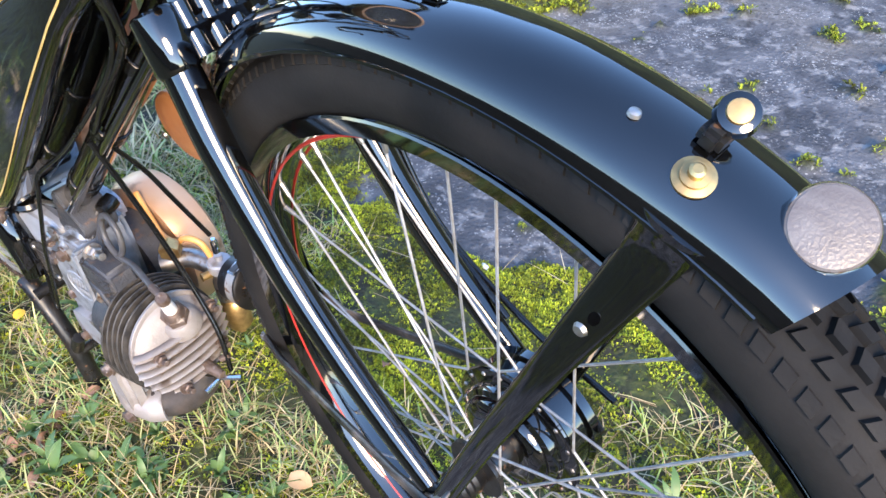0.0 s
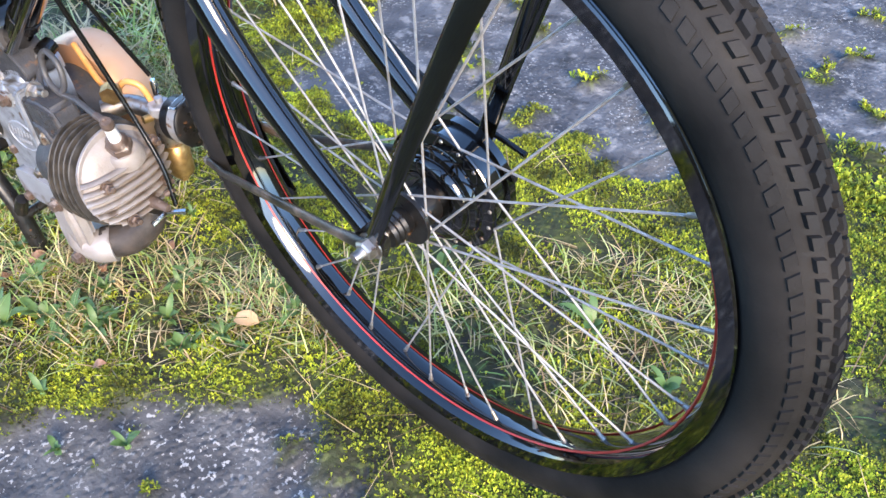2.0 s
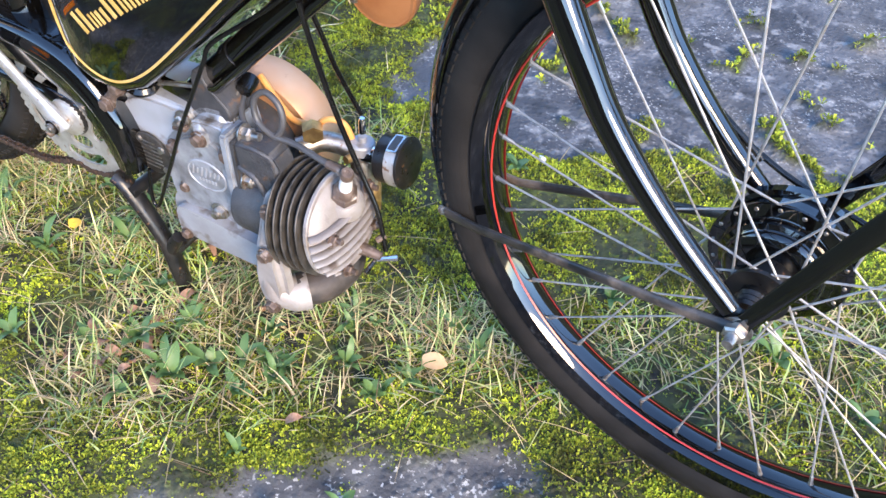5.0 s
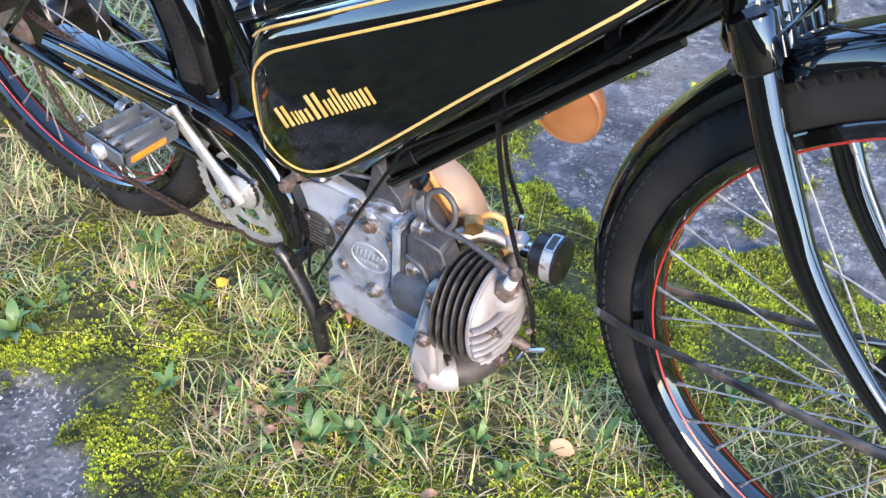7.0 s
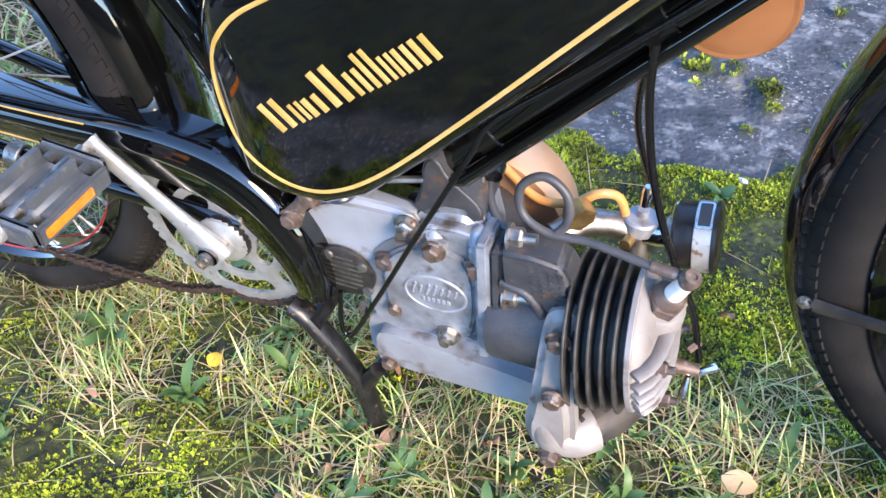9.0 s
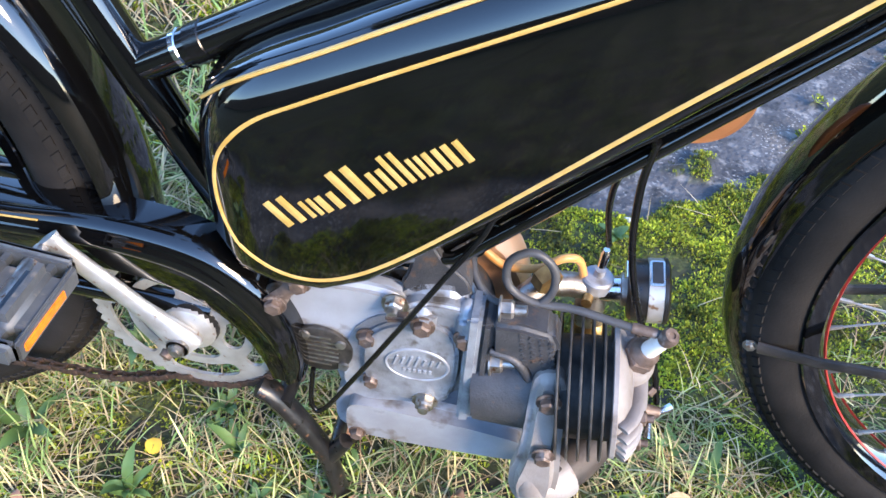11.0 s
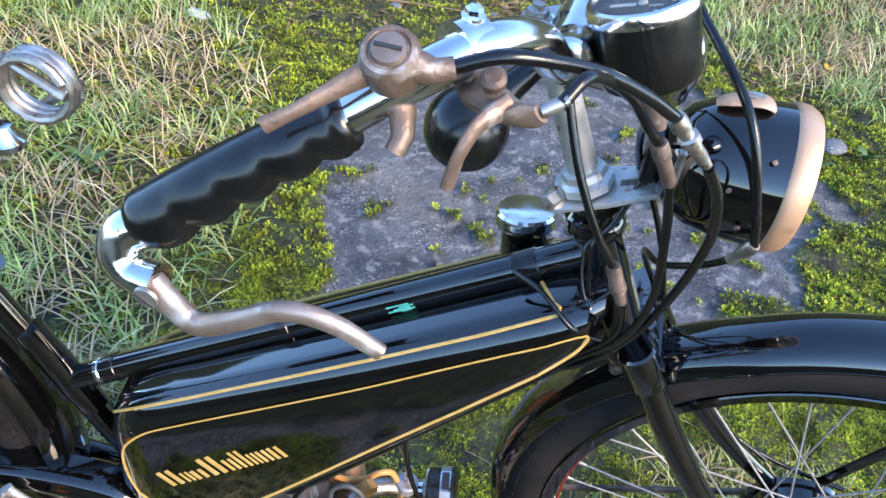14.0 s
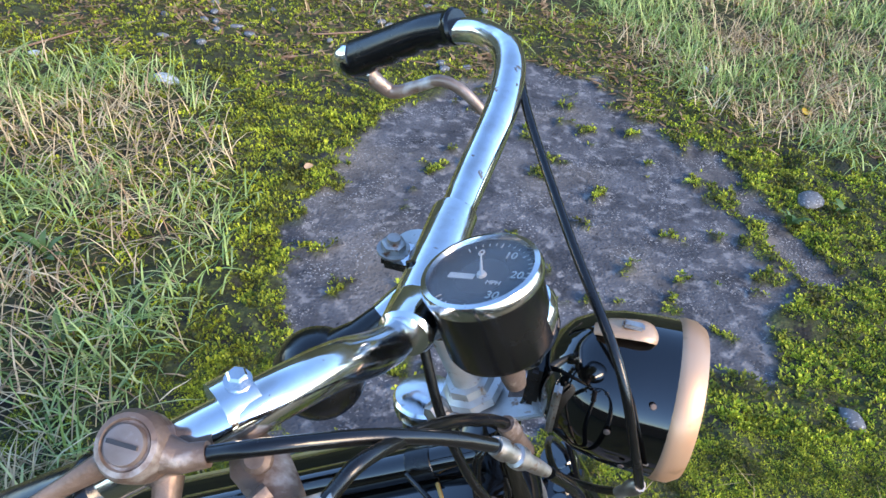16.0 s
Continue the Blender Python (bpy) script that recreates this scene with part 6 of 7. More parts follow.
def ground_material():
    m = bpy.data.materials.new("ground_cover")
    m.use_nodes = True
    nt, b = m.node_tree, m.node_tree.nodes["Principled BSDF"]
    N, L = nt.nodes.new, nt.links.new
    co = N("ShaderNodeTexCoord").outputs["Object"]

    def tex(sc, det=5.0):
        n = N("ShaderNodeTexNoise")
        n.inputs["Scale"].default_value, n.inputs["Detail"].default_value = sc, det
        L(co, n.inputs["Vector"])
        return n.outputs["Fac"]

    def cells(sc):
        n = N("ShaderNodeTexVoronoi")
        n.inputs["Scale"].default_value = sc
        L(co, n.inputs["Vector"])
        return n

    def rng(v, a, c, lo=0.0, hi=1.0):
        r = N("ShaderNodeMapRange")
        for k, q in (("From Min", a), ("From Max", c), ("To Min", lo), ("To Max", hi)):
            r.inputs[k].default_value = q
        L(v, r.inputs["Value"])
        return r.outputs["Result"]

    def mix(f, a, c):
        x = N("ShaderNodeMix")
        x.data_type = 'RGBA'
        L(f, x.inputs["Factor"])
        for k, q in (("A", a), ("B", c)):
            if isinstance(q, tuple):
                x.inputs[k].default_value = (*q, 1)
            else:
                L(q, x.inputs[k])
        return x.outputs["Result"]

    def mul(a, c):
        x = N("ShaderNodeMath")
        x.operation = 'MULTIPLY'
        L(a, x.inputs[0])
        L(c, x.inputs[1])
        return x.outputs[0]

    # worn tarmac: blue-grey binder, pale chippings, brown patches
    tar = mix(rng(tex(7), 0.35, 0.65), (0.036, 0.039, 0.046), (0.102, 0.106, 0.116))
    tar = mix(rng(tex(28, 6), 0.54, 0.66), tar, (0.20, 0.20, 0.20))
    tar = mix(rng(tex(15, 6), 0.58, 0.70), tar, (0.022, 0.024, 0.028))
    tar = mix(rng(tex(2.3), 0.50, 0.72), tar, (0.17, 0.155, 0.135))
    chip = mul(rng(tex(170, 2), 0.60, 0.66), rng(tex(9), 0.42, 0.62))
    tar = mix(chip, tar, (0.34, 0.34, 0.33))
    tar = mix(rng(tex(60), 0.60, 0.72), tar, (0.03, 0.032, 0.035))
    # old concrete slab: coarse pale aggregate in dark matrix
    con = mix(rng(tex(18), 0.35, 0.65), (0.038, 0.038, 0.041), (0.110, 0.107, 0.104))
    v2 = cells(85)
    agg = mul(rng(tex(170, 3.0), 0.585, 0.625), rng(tex(14), 0.36, 0.58))
    con = mix(agg, con, (0.38, 0.37, 0.35))
    con = mix(rng(tex(5), 0.56, 0.74), con, (0.25, 0.21, 0.165))
    con = mix(rng(tex(90), 0.60, 0.70), con, (0.05, 0.05, 0.055))
    # soil and moss bed between them
    soil = mix(rng(tex(16), 0.36, 0.62), (0.014, 0.012, 0.007), (0.042, 0.050, 0.010))
    soil = mix(rng(tex(70), 0.54, 0.68), soil, (0.085, 0.10, 0.018))
    a1, a2 = N("ShaderNodeAttribute"), N("ShaderNodeAttribute")
    a1.attribute_name, a2.attribute_name = "strip", "slab"
    col = mix(a1.outputs["Fac"], soil, tar)
    col = mix(a2.outputs["Fac"], col, con)
    L(col, b.inputs["Base Color"])
    b.inputs["Roughness"].default_value = 0.82
    L(rng(tex(12), 0.3, 0.7, 0.62, 0.95), b.inputs["Roughness"])
    bp = N("ShaderNodeBump")
    bp.inputs["Strength"].default_value, bp.inputs["Distance"].default_value = 0.7, 0.004
    add = N("ShaderNodeMath")
    L(tex(110, 6), add.inputs[0])
    L(rng(v2.outputs["Distance"], 0.5, 0.1, 0.0, 0.6), add.inputs[1])
    L(add.outputs[0], bp.inputs["Height"])
    L(bp.outputs["Normal"], b.inputs["Normal"])
    return m


me.materials.append(ground_material())
tagged(new("ground", me), "mossy ground with worn grey tarmac and concrete", "ground", kind="structure")


# ---- vegetation ----
def plant_material(name, cols, rough=0.6, spread=0.25):
    """Foliage whose colour differs from blade to blade."""
    m = bpy.data.materials.new(name)
    m.use_nodes = True
    nt, b = m.node_tree, m.node_tree.nodes["Principled BSDF"]
    N, L = nt.nodes.new, nt.links.new
    g = N("ShaderNodeNewGeometry")
    r = N("ShaderNodeValToRGB")
    e = r.color_ramp.elements
    while len(e) < len(cols):
        e.new(0.5)
    for k, c in enumerate(cols):
        e[k].position, e[k].color = k / (len(cols) - 1), (*c, 1)
    L(g.outputs["Random Per Island"], r.inputs["Fac"])
    n = N("ShaderNodeTexNoise")
    n.inputs["Scale"].default_value = 14
    L(N("ShaderNodeTexCoord").outputs["Object"], n.inputs["Vector"])
    h = N("ShaderNodeHueSaturation")
    q = N("ShaderNodeMapRange")
    q.inputs["From Min"].default_value, q.inputs["From Max"].default_value = 0.3, 0.7
    q.inputs["To Min"].default_value, q.inputs["To Max"].default_value = 1 - spread, 1 + spread
    L(n.outputs["Fac"], q.inputs["Value"])
    L(q.outputs["Result"], h.inputs["Value"])
    L(r.outputs["Color"], h.inputs["Color"])
    L(h.outputs["Color"], b.inputs["Base Color"])
    b.inputs["Roughness"].default_value = rough
    return m


MOSS = plant_material("moss", [(0.055, 0.075, 0.006), (0.20, 0.25, 0.012), (0.35, 0.385, 0.024), (0.11, 0.15, 0.009)], 0.8, 0.75)
GRASS = plant_material("green_grass", [(0.07, 0.13, 0.025), (0.18, 0.27, 0.065), (0.32, 0.37, 0.12), (0.53, 0.47, 0.22)], 0.55, 0.4)
STRAW = plant_material("dry_grass", [(0.35, 0.26, 0.12), (0.54, 0.42, 0.21), (0.16, 0.095, 0.045), (0.62, 0.52, 0.31)], 0.6, 0.35)
FAR_GRASS = plant_material("long_grass", [(0.11, 0.19, 0.04), (0.23, 0.34, 0.08), (0.34, 0.44, 0.14), (0.46, 0.49, 0.21)], 0.55, 0.3)
FAR_STRAW = plant_material("dead_long_grass", [(0.44, 0.33, 0.16), (0.60, 0.48, 0.26), (0.24, 0.14, 0.07), (0.68, 0.57, 0.35)], 0.6, 0.35)
LEAF = plant_material("weed_leaf", [(0.06, 0.12, 0.03), (0.11, 0.19, 0.05), (0.16, 0.24, 0.085)], 0.5, 0.3)
DEAD = mat("dead_leaf", (0.30, 0.17, 0.10), 0.6, vary=(0.17, 0.085, 0.05), scale=60, bump=0.2, bump_scale=200, random_tint=0.35)
PALE_LEAF = mat("pale_leaf", (0.62, 0.42, 0.23), 0.55, vary=(0.50, 0.31, 0.15), scale=50, bump=0.15, bump_scale=150)
STONE = mat("grey_stone", (0.14, 0.155, 0.165), 0.7, vary=(0.09, 0.095, 0.10), scale=60, bump=0.4, bump_scale=120, spots=(0.34, 0.35, 0.35), spot_scale=130)
PAPER = mat("pale_scrap", (0.60, 0.66, 0.72), 0.6, vary=(0.42, 0.47, 0.52), scale=30, bump=0.5, bump_scale=40)
rg = np.random.default_rng(7)


def spots_in(n, box_, keep):
    """Random places in a box, kept with the chance that keep(x, y) gives."""
    x, y = rg.uniform(box_[0], box_[1], n), rg.uniform(box_[2], box_[3], n)
    ok = rg.random(n) < keep(x, y)
    x, y = x[ok], y[ok]
    s, l = cover(x, y)
    return x, y, s, l, height(x, y, s, l)


def strips(x, y, z, length, width, lift, bend, name, material, label):
    """Curved blades: each a tapering strip of three pieces."""
    n = len(x)
    az = rg.uniform(0, 2 * np.pi, n)
    verts = np.zeros((n, 7, 3))
    px, pz = np.zeros(n), np.zeros(n)
    el = lift.copy()
    for k in range(4):
        w = width * (1.0, 0.9, 0.6, 0.0)[k]
        cx, cy = x + px * np.cos(az), y + px * np.sin(az)
        if k < 3:
            for s in (0, 1):
                o = (s * 2 - 1) * w / 2
                verts[:, k * 2 + s] = np.stack([cx - o * np.sin(az), cy + o * np.cos(az), z + pz], -1)
        else:
            verts[:, 6] = np.stack([cx, cy, z + pz], -1)
        px += np.cos(el) * length / 3
        pz = np.maximum(pz + np.sin(el) * length / 3, 0.001 + 0.002 * k)
        el -= bend
    base = (np.arange(n) * 7)[:, None]
    f4 = (base[:, :, None] + np.array([[0, 1, 3, 2], [2, 3, 5, 4]])[None]).reshape(-1, 4)
    f3 = (base + np.array([[4, 5, 6]])).reshape(-1, 3)
    me = bpy.data.meshes.new(name)
    me.from_pydata(verts.reshape(-1, 3).tolist(), [], f4.tolist() + f3.tolist())
    me.materials.append(material)
    me.shade_smooth()
    return tagged(new(name, me), label, "grass", kind="stuff")


def tufts(x, y, z, size, name, material, label):
    """Moss: small stars of five pointed leaves on one foot."""
    n = len(x)
    k = 5
    az = rg.uniform(0, 2 * np.pi, (n, k))
    el = rg.uniform(0.25, 1.35, (n, k))
    ln = size[:, None] * rg.uniform(0.6, 1.25, (n, k))
    verts = np.zeros((n, 1 + 2 * k, 3))
    verts[:, 0] = np.stack([x, y, z - 0.001], -1)
    for q in range(k):
        d = np.stack([np.cos(az[:, q]) * np.cos(el[:, q]), np.sin(az[:, q]) * np.cos(el[:, q]), np.sin(el[:, q])], -1)
        s = np.stack([-np.sin(az[:, q]), np.cos(az[:, q]), np.zeros(n)], -1)
        tip = verts[:, 0] + d * ln[:, q:q + 1]
        wd = ln[:, q:q + 1] * 0.20
        verts[:, 1 + 2 * q] = tip + s * wd
        verts[:, 2 + 2 * q] = tip - s * wd
    base = (np.arange(n) * (1 + 2 * k))[:, None]
    tri = (base[:, :, None] + np.array([[0, 1 + 2 * q, 2 + 2 * q] for q in range(k)])[None]).reshape(-1, 3)
    me = bpy.data.meshes.new(name)
    me.from_pydata(verts.reshape(-1, 3).tolist(), [], tri.tolist())
    me.materials.append(material)
    return tagged(new(name, me), label, "moss", kind="stuff")


def turf(x, y):
    return np.maximum(np.maximum(smooth_step(edge_distance(TURF_BIKE, x, y), -0.05, 0.06), smooth_step(edge_distance(TURF_WHEEL, x, y), -0.03, 0.08)),
                      np.maximum(smooth_step(edge_distance(TURF_FAR_LEFT, x, y), -0.10, 0.06), smooth_step(edge_distance(TURF_FAR_RIGHT, x, y), -0.10, 0.06)))


def moss_near(x, y):
    s, l = cover(x, y)
    return (1 - np.maximum(s, l)) * (1 - 0.55 * turf(x, y)) * (1 - 0.65 * smooth_step(y, 1.75, 2.3)) * np.clip(0.62 + 1.1 * wave(x, y, 12, 30.2) + 0.5 * wave(x, y, 4, 8.8), 0.05, 1)


x, y, s, l, z = spots_in(250000, (-1.15, 0.75, -0.45, 0.75), moss_near)
tufts(x, y, z, rg.uniform(0.0032, 0.0068, len(x)), "moss", MOSS, "bright yellow-green moss cushion on the ground")
x, y, s, l, z = spots_in(190000, (-2.2, 1.75, 0.70, 3.1), moss_near)
tufts(x, y, z, rg.uniform(0.006, 0.014, len(x)), "moss", MOSS, "yellow-green moss beside the worn tarmac")


def keep_bike(x, y):
    return np.maximum(smooth_step(edge_distance(TURF_BIKE, x, y), -0.06, 0.05), 0.45 * smooth_step(edge_distance(TURF_WHEEL, x, y), -0.04, 0.06)) * np.clip(0.55 + 1.1 * wave(x, y, 8, 12.4), 0.05, 1)


x, y, s, l, z = spots_in(34000, (-1.6, 0.5, -0.40, 0.50), keep_bike)
strips(x, y, z, rg.uniform(0.02, 0.075, len(x)), rg.uniform(0.0009, 0.0021, len(x)), rg.uniform(0.10, 0.95, len(x)), rg.uniform(0.05, 0.55, len(x)), "dry_grass", STRAW, "flattened straw-coloured dry grass")
x, y, s, l, z = spots_in(26000, (-1.6, 0.5, -0.40, 0.50), keep_bike)
strips(x, y, z, rg.uniform(0.02, 0.070, len(x)), rg.uniform(0.0012, 0.0028, len(x)), rg.uniform(0.35, 1.30, len(x)), rg.uniform(0.10, 0.60, len(x)), "green_grass", GRASS, "short green grass among dry stalks")
x, y, s, l, z = spots_in(350, (-1.2, 0.7, -0.42, 0.6), lambda x, y: 1 - np.maximum(*cover(x, y)))
strips(x, y, z, rg.uniform(0.05, 0.12, len(x)), rg.uniform(0.0009, 0.0016, len(x)), rg.uniform(0.05, 0.40, len(x)), rg.uniform(0.0, 0.20, len(x)), "dry_grass", STRAW, "loose straw stalks lying on moss")


def keep_far(x, y):
    t = np.maximum(smooth_step(edge_distance(TURF_FAR_LEFT, x, y), -0.09, 0.06), smooth_step(edge_distance(TURF_FAR_RIGHT, x, y), -0.09, 0.06))
    t = np.maximum(t, 0.07 * smooth_step(y, 2.35, 2.75))
    return t * np.clip(0.62 + 0.8 * wave(x, y, 5, 40.4), 0.05, 1)


x, y, s, l, z = spots_in(90000, (-2.6, 2.2, 0.2, 3.6), lambda x, y: keep_far(x, y) * np.clip(0.55 - 2.0 * wave(x, y, 3, 50.4) + 0.8 * wave(x, y, 8, 33.0), 0.06, 1))
strips(x, y, z, rg.uniform(0.05, 0.15, len(x)), rg.uniform(0.0025, 0.0060, len(x)), rg.uniform(0.30, 1.40, len(x)), rg.uniform(0.15, 0.80, len(x)), "green_grass", FAR_GRASS, "longer green grass beyond the tarmac")
x, y, s, l, z = spots_in(56000, (-2.6, 2.2, 0.2, 3.6), lambda x, y: keep_far(x, y) * np.clip(0.50 + 2.4 * wave(x, y, 3, 50.4) + 0.8 * wave(x, y, 9, 57.0), 0.04, 1))
strips(x, y, z, rg.uniform(0.05, 0.16, len(x)), rg.uniform(0.0022, 0.0048, len(x)), rg.uniform(0.20, 1.10, len(x)), rg.uniform(0.10, 0.55, len(x)), "dry_grass", FAR_STRAW, "dry stalks among longer grass")


# rough grass that carries the ground on round the seen part
def keep_round(x, y):
    seen = np.maximum(smooth_step(edge_distance([(-2.45, 0.3), (2.05, 0.3), (2.05, 3.45), (-2.45, 3.45)], x, y), -0.25, 0.25), smooth_step(edge_distance([(-1.5, -0.9), (0.65, -0.9), (0.65, 0.7), (-1.5, 0.7)], x, y), -0.2, 0.2))
    out = 1 - smooth_step(np.hypot((x + 0.4) / 4.6, (y - 1.4) / 4.2), 0.55, 1.0)
    return (1 - seen) * out * smooth_step(y + 0.15 * wave(x, y, 3, 70.0), -0.6, -0.25) * np.clip(0.55 + 1.2 * wave(x, y, 1.6, 66.0), 0.08, 1)


for nb, stock, what, word in ((90000, FAR_GRASS, "green_grass", "green"), (80000, FAR_STRAW, "dry_grass", "dry")):
    x, y, s, l, z = spots_in(nb, (-5.0, 4.2, -1.1, 5.6), keep_round)
    strips(x, y, z, rg.uniform(0.05, 0.17, len(x)), rg.uniform(0.004, 0.010, len(x)), rg.uniform(0.3, 1.35, len(x)), rg.uniform(0.10, 0.60, len(x)), what, stock, word + " rough grass round the yard")
x, y, s, l, z = spots_in(90000, (-3.6, 3.2, -0.6, 4.4), keep_round)
tufts(x, y, z, rg.uniform(0.012, 0.026, len(x)), "moss", MOSS, "patchy moss on the outer ground")


# brown leaf litter on the bare far ground
x, y, s, l, z = spots_in(16000, (-2.4, 1.2, 1.8, 3.1), lambda x, y: smooth_step(y, 1.85, 2.4) * (1 - np.maximum(*cover(x, y))) * np.clip(0.5 + 1.2 * wave(x, y, 4, 61.0), 0.05, 1))
LITTER = plant_material("leaf_litter", [(0.10, 0.055, 0.025), (0.24, 0.14, 0.065), (0.36, 0.25, 0.13), (0.055, 0.035, 0.02)], 0.7, 0.3)
strips(x, y, z, rg.uniform(0.015, 0.06, len(x)), rg.uniform(0.004, 0.014, len(x)), rg.uniform(0.02, 0.35, len(x)), rg.uniform(0.0, 0.25, len(x)), "leaf_litter", LITTER, "brown leaf litter on damp mossy soil")


# broad-leaved weeds: rosettes of separate leaves
def leaf_mesh(name, ln, wd, curl, material):
    bm = bmesh.new()
    rows = []
    for i in range(6):
        t = i / 5
        w = wd * (0.16 + 1.0 * math.sin(math.pi * min(1.0, 0.12 + 0.86 * t)) ** 0.8) * (1.0 if t < 0.99 else 0.15)
        zz = curl * (math.sin(t * 2.4) * 0.5) * ln
        rows.append([bm.verts.new((t * ln, sgn * w / 2, zz + (0.12 * w if sgn else 0))) for sgn in (-1, 0, 1)])
    for a, b in zip(rows, rows[1:]):
        for k in (0, 1):
            bm.faces.new((a[k], a[k + 1], b[k + 1], b[k]))
    me = bpy.data.meshes.new(name)
    bm.to_mesh(me)
    bm.free()
    me.materials.append(material)
    me.shade_smooth()
    return me


LEAVES = [leaf_mesh("leaf", 0.042, 0.013, 0.5, LEAF), leaf_mesh("leaf", 0.030, 0.015, 0.35, LEAF), leaf_mesh("leaf", 0.052, 0.011, 0.6, LEAF)]


def rosette(x, y, size, leaves):
    z = float(height(np.array([x]), np.array([y]), *cover(np.array([x]), np.array([y])))[0])
    root = new("weed_rosette", None)
    root.location = (x, y, z)
    tagged(root, "green broad-leaved weed rosette growing among dry grass", "weed", "weeds round the autocycle")
    bmc = lathe([(0.0, 0.008), (0.003, 0.006), (0.004, 0.0), (0.0, -0.003)], (x, y, z), (0, 0, 1), 7)
    part("crown", bmc, LEAF, root)
    a0 = random.uniform(0, 6.28)
    for k in range(leaves):
        ob = new("leaf", random.choice(LEAVES))
        ob.parent = root
        s = size * random.uniform(0.65, 1.2)
        ob.matrix_basis = Matrix.Translation((0, 0, 0.006)) @ Euler((random.uniform(-0.3, 0.3), -random.uniform(0.1, 0.75), a0 + 2.4 * k + random.uniform(-0.3, 0.3))).to_matrix().to_4x4() @ Matrix.Diagonal((s, s, s, 1))


random.seed(11)
WEEDS = [(-0.471, -0.102, 1.0), (-0.294, 0.072, 1.1), (-0.128, 0.231, 1.2), (-0.452, -0.094, 0.9), (-0.566, -0.176, 1.2), (-0.638, -0.152, 1.3), (-0.541, -0.138, 1.2), (-0.457, -0.115, 1.0), (-1.022, -0.287, 1.4), (-0.767, -0.035, 1.1), (-0.68, -0.079, 1.1), (-0.726, -0.083, 1.0), (-0.994, -0.053, 1.5), (-0.39, -0.05, 0.9), (-0.31, -0.03, 0.8), (-0.50, -0.06, 0.9), (-0.60, -0.10, 1.0), (0.10, 0.24, 1.2), (0.22, 0.20, 1.1), (-0.70, -0.18, 1.0), (-0.86, -0.10, 1.2), (-0.93, 0.08, 1.3), (-0.36, 0.42, 1.0), (-0.80, 0.02, 1.1), (0.62, 1.52, 1.8), (0.80, 1.60, 1.8), (-1.30, 0.95, 2.0), (-1.15, 0.7, 1.8), (-0.34, -0.075, 0.9), (-0.25, 0.05, 0.9)]
for wx, wy, ws in WEEDS:
    rosette(wx, wy, ws * 0.72, random.randint(5, 9))
for k in range(26):
    rosette(random.uniform(-1.15, -0.25), random.uniform(-0.28, 0.12), random.uniform(0.4, 0.7), random.randint(4, 7))


# fallen leaves, stones and scraps
def laid(name, me, x, y, up, rot, scale, label, category, group=""):
    z = float(height(np.array([x]), np.array([y]), *cover(np.array([x]), np.array([y])))[0])
    ob = new(name, me)
    ob.matrix_basis = Matrix.Translation((x, y, z + up)) @ Euler(rot).to_matrix().to_4x4() @ Matrix.Diagonal((scale, scale, scale, 1))
    return tagged(ob, label, category, group)


dead = [leaf_mesh("dead_leaf", 0.034, 0.015, 0.9, DEAD), leaf_mesh("dead_leaf", 0.026, 0.014, 1.3, DEAD)]
for k in range(30):
    a, b = (-0.640 + random.gauss(0, 0.055), -0.175 + random.gauss(0, 0.035)) if k < 17 else (random.uniform(-1.1, -0.2), random.uniform(-0.25, 0.35))
    laid("dead_leaf", dead[k % 2], a, b, 0.006, (random.uniform(-0.5, 0.5), random.uniform(-0.5, 0.3), random.uniform(0, 6.28)), random.uniform(0.5, 0.85), "curled brown dead leaf lying in the grass", "leaf", "dead leaves on the ground")
laid("fallen_leaf", leaf_mesh("fallen_leaf", 0.034, 0.022, 0.25, PALE_LEAF), -0.306, -0.006, 0.014, (0.1, 0.12, 0.3), 1.0, "pale tan fallen leaf on mossy grass", "leaf")
laid("fallen_leaf", leaf_mesh("fallen_leaf", 0.030, 0.020, 0.3, PALE_LEAF), -0.800, 1.464, 0.012, (0.1, 0.1, 1.0), 1.0, "small orange fallen leaf on moss", "leaf")
YLEAF = mat("yellow_leaf", (0.75, 0.52, 0.05), 0.5, vary=(0.6, 0.36, 0.04), scale=50)
laid("fallen_leaf", leaf_mesh("fallen_leaf", 0.045, 0.035, 0.3, YLEAF), 0.880, 2.262, 0.012, (0.1, 0.1, 1.0), 1.0, "bright yellow fallen leaf at the grass edge", "leaf")
laid("fallen_leaf", leaf_mesh("fallen_leaf", 0.020, 0.015, 0.3, YLEAF), -0.850, -0.06, 0.016, (0.2, 0.1, 2.0), 1.0, "small yellow leaf in the grass", "leaf")


def stone(x, y, sx, sy, sz, material, label, name="stone", seed=1):
    bm = bmesh.new()
    bmesh.ops.create_icosphere(bm, subdivisions=2, radius=1.0)
    for v in bm.verts:
        v.co *= 1 + 0.22 * noise.noise(v.co * 1.3 + V(seed, 0, 0)) + 0.08 * noise.noise(v.co * 3 + V(0, seed, 0))
    bm.transform(Matrix.Diagonal((sx, sy, sz, 1)))
    me = bpy.data.meshes.new(name)
    bm.to_mesh(me)
    bm.free()
    me.materials.append(material)
    me.shade_smooth()
    return laid(name, me, x, y, sz * 0.35, (0, 0, seed), 1.0, label, "stone" if name == "stone" else "litter")


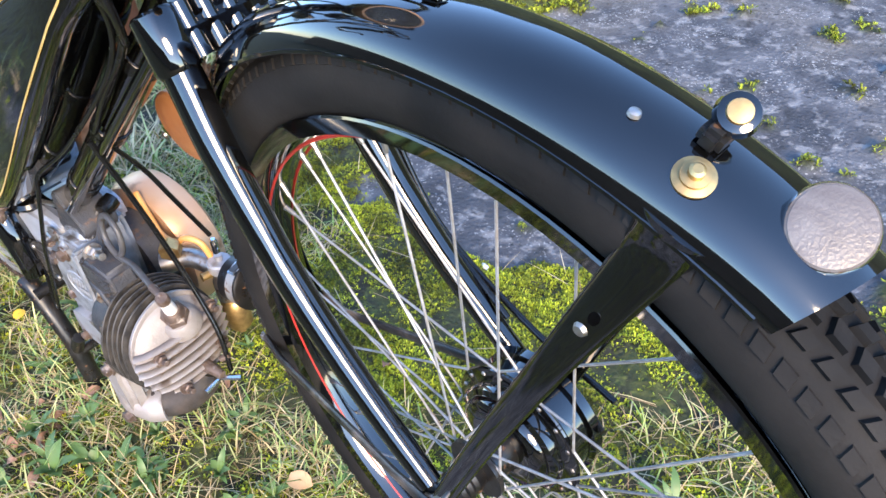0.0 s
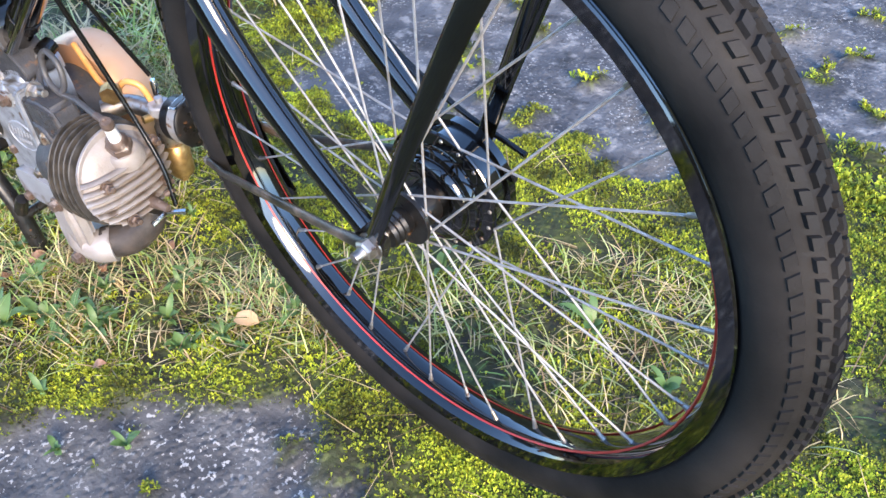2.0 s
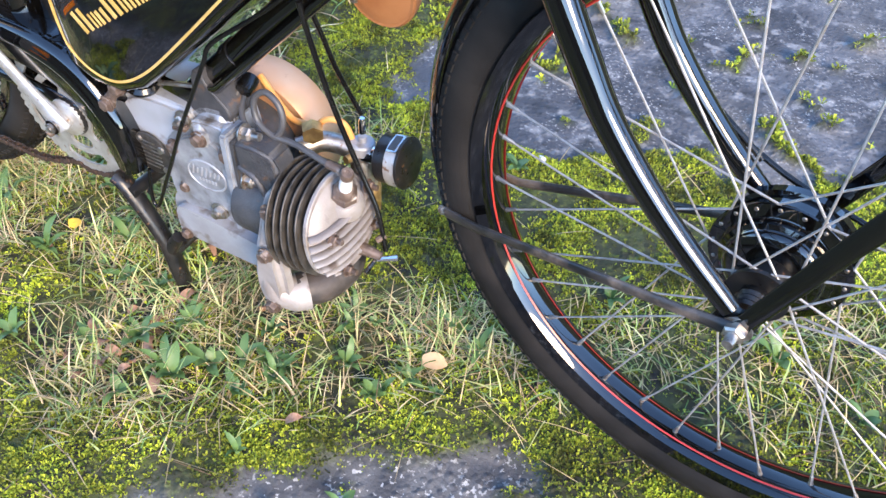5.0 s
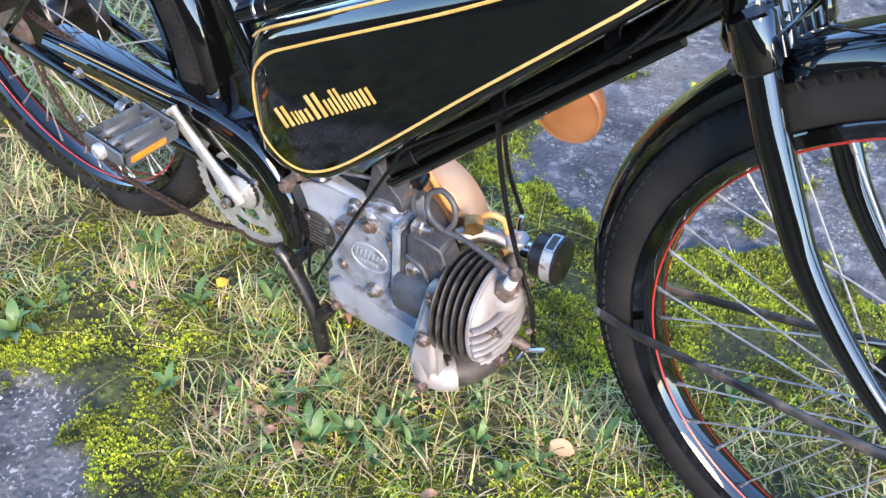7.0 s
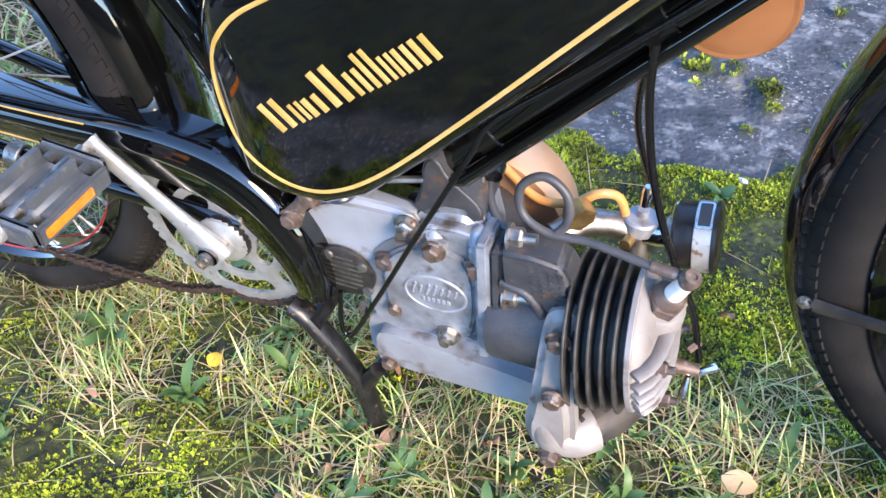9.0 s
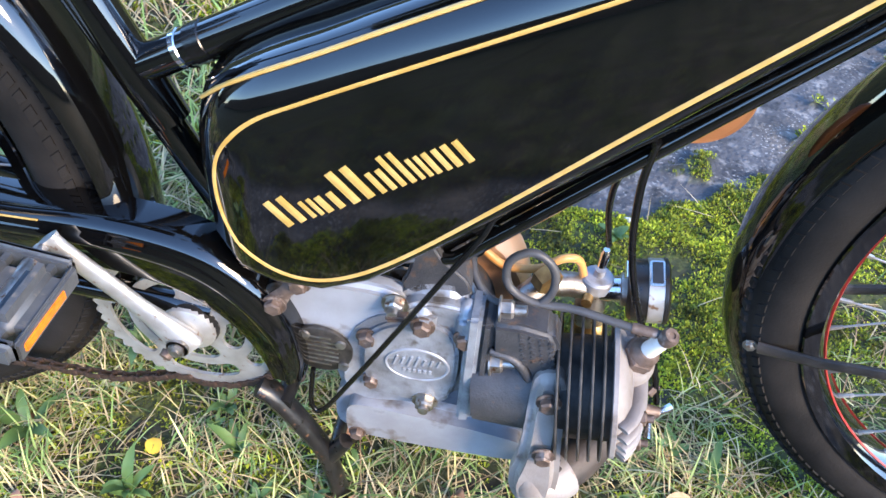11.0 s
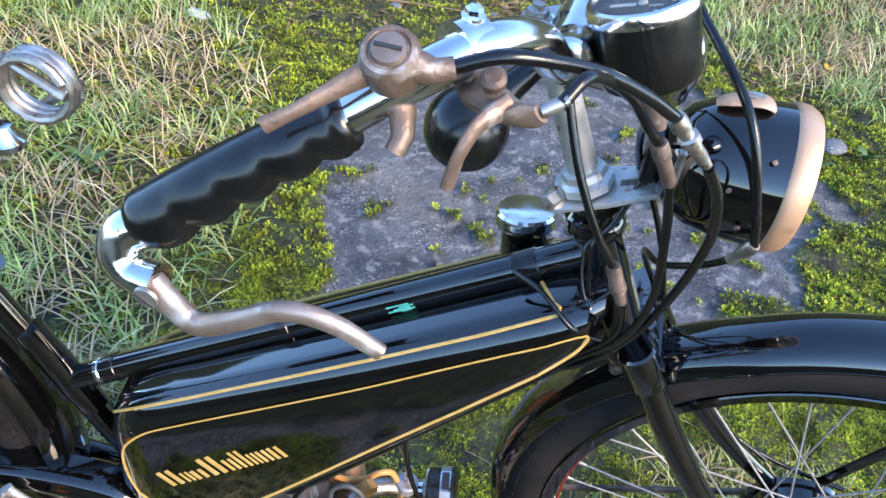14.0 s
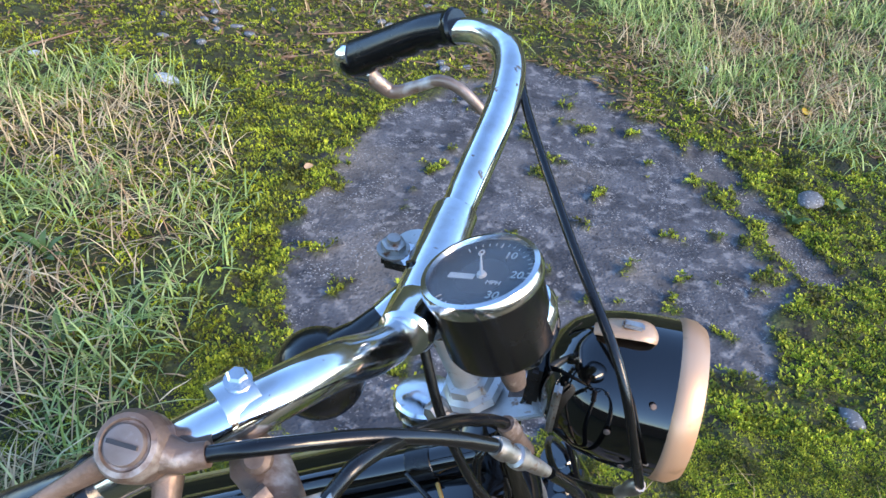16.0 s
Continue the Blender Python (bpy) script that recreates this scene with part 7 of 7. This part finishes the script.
stone(0.185, -0.024, 0.017, 0.014, 0.009, STONE, "small grey pebble on moss", seed=1)
stone(0.463, 0.124, 0.015, 0.013, 0.009, STONE, "small grey pebble on moss", seed=2)
stone(0.064, -0.090, 0.006, 0.005, 0.003, CERAMIC, "tiny white pebble on moss", seed=3)
stone(0.715, 1.648, 0.055, 0.040, 0.018, STONE, "flat grey stone half sunk in moss", seed=4)
stone(0.554, 0.779, 0.035, 0.024, 0.014, STONE, "grey stone half sunk in moss", seed=5)
stone(-1.378, 1.917, 0.050, 0.035, 0.020, PAPER, "crumpled pale blue paper scrap in the grass", "paper_scrap", seed=6)
stone(-1.860, 1.99, 0.022, 0.016, 0.010, PAPER, "pale scrap of litter on moss", "paper_scrap", seed=7)
stone(0.572, 2.578, 0.022, 0.012, 0.010, PAPER, "pale scrap of litter in the grass", "paper_scrap", seed=8)
stone(-0.335, 0.473, 0.010, 0.005, 0.004, CERAMIC, "tiny white scrap at the tarmac edge", "paper_scrap", seed=9)
for k in range(26):
    stone(random.uniform(-1.7, -0.3), random.uniform(2.2, 2.9), random.uniform(0.012, 0.03), random.uniform(0.01, 0.022), random.uniform(0.006, 0.014), STONE, "grey stone lying on mossy ground", seed=20 + k)
TWIG = mat("twig_bark", (0.26, 0.17, 0.11), 0.7, vary=(0.16, 0.10, 0.06), scale=80, bump=0.3, bump_scale=300)
for pts in ([(-2.05, 1.80, 0.012), (-1.92, 1.98, 0.02), (-1.80, 2.20, 0.014)], [(-1.02, 2.50, 0.014), (-0.99, 2.42, 0.02), (-0.80, 2.50, 0.02), (-0.55, 2.62, 0.014)], [(-1.05, 2.20, 0.012), (-0.80, 2.28, 0.018), (-0.45, 2.30, 0.012)]):
    tagged(part("twig", tube(pts, [0.005, 0.0045, 0.003] if len(pts) == 3 else [0.003, 0.004, 0.0035, 0.003], 7, n=5), TWIG), "thin dry brown twig lying on moss", "twig", "twigs on the ground")

# added unseen wall behind the walker, to put a warm dark band in reflections
UNSEEN_WALL = mat("unseen_wall_brown", (0.13, 0.08, 0.05), 0.85, vary=(0.18, 0.12, 0.075), scale=3, bump=0.4, bump_scale=30, spots=(0.10, 0.08, 0.05), spot_scale=6)
bm = bmesh.new()
bmesh.ops.create_cube(bm, size=1.0)
bm.transform(Matrix.Translation((-0.5, -3.8, 0.45)) @ Matrix.Diagonal((16.0, 0.3, 1.1, 1)))
bevel(bm, 0.03, 2)
tagged(part("wall_behind", bm, UNSEEN_WALL), "plain dark wall added out of view for reflections", "wall", kind="structure")

# tall dark hedge shape added beyond the grass, unseen, to darken far-side reflections
UNSEEN_HEDGE = mat("unseen_hedge_green", (0.020, 0.028, 0.012), 0.8, vary=(0.045, 0.055, 0.022), scale=2.2, bump=0.8, bump_scale=9, spots=(0.012, 0.013, 0.008), spot_scale=5)
bm = bmesh.new()
cols = []
for i in range(61):
    hx = -12 + 24 * i / 60
    cols.append([bm.verts.new((hx, 6.0 + 0.35 * noise.noise((hx * 0.9, hz * 0.9, 3.0)) + depth, hz if hz < 4 else hz + 0.5 * noise.noise((hx * 0.7, 0.0, 8.0)))) for hz, depth in ((-0.1, 0.0), (0.8, 0.0), (1.6, 0.0), (2.4, 0.0), (3.2, 0.05), (4.0, 0.4), (4.0, 1.4), (-0.1, 1.8))])
for a, b in zip(cols, cols[1:]):
    for k in range(7):
        bm.faces.new((a[k], b[k], b[k + 1], a[k + 1]))
bm.faces.new(cols[0])
bm.faces.new(cols[-1][::-1])
bmesh.ops.recalc_face_normals(bm, faces=bm.faces)
tagged(part("hedge_far", bm, UNSEEN_HEDGE), "tall dark green screen added out of view for reflections", "hedge", kind="structure")
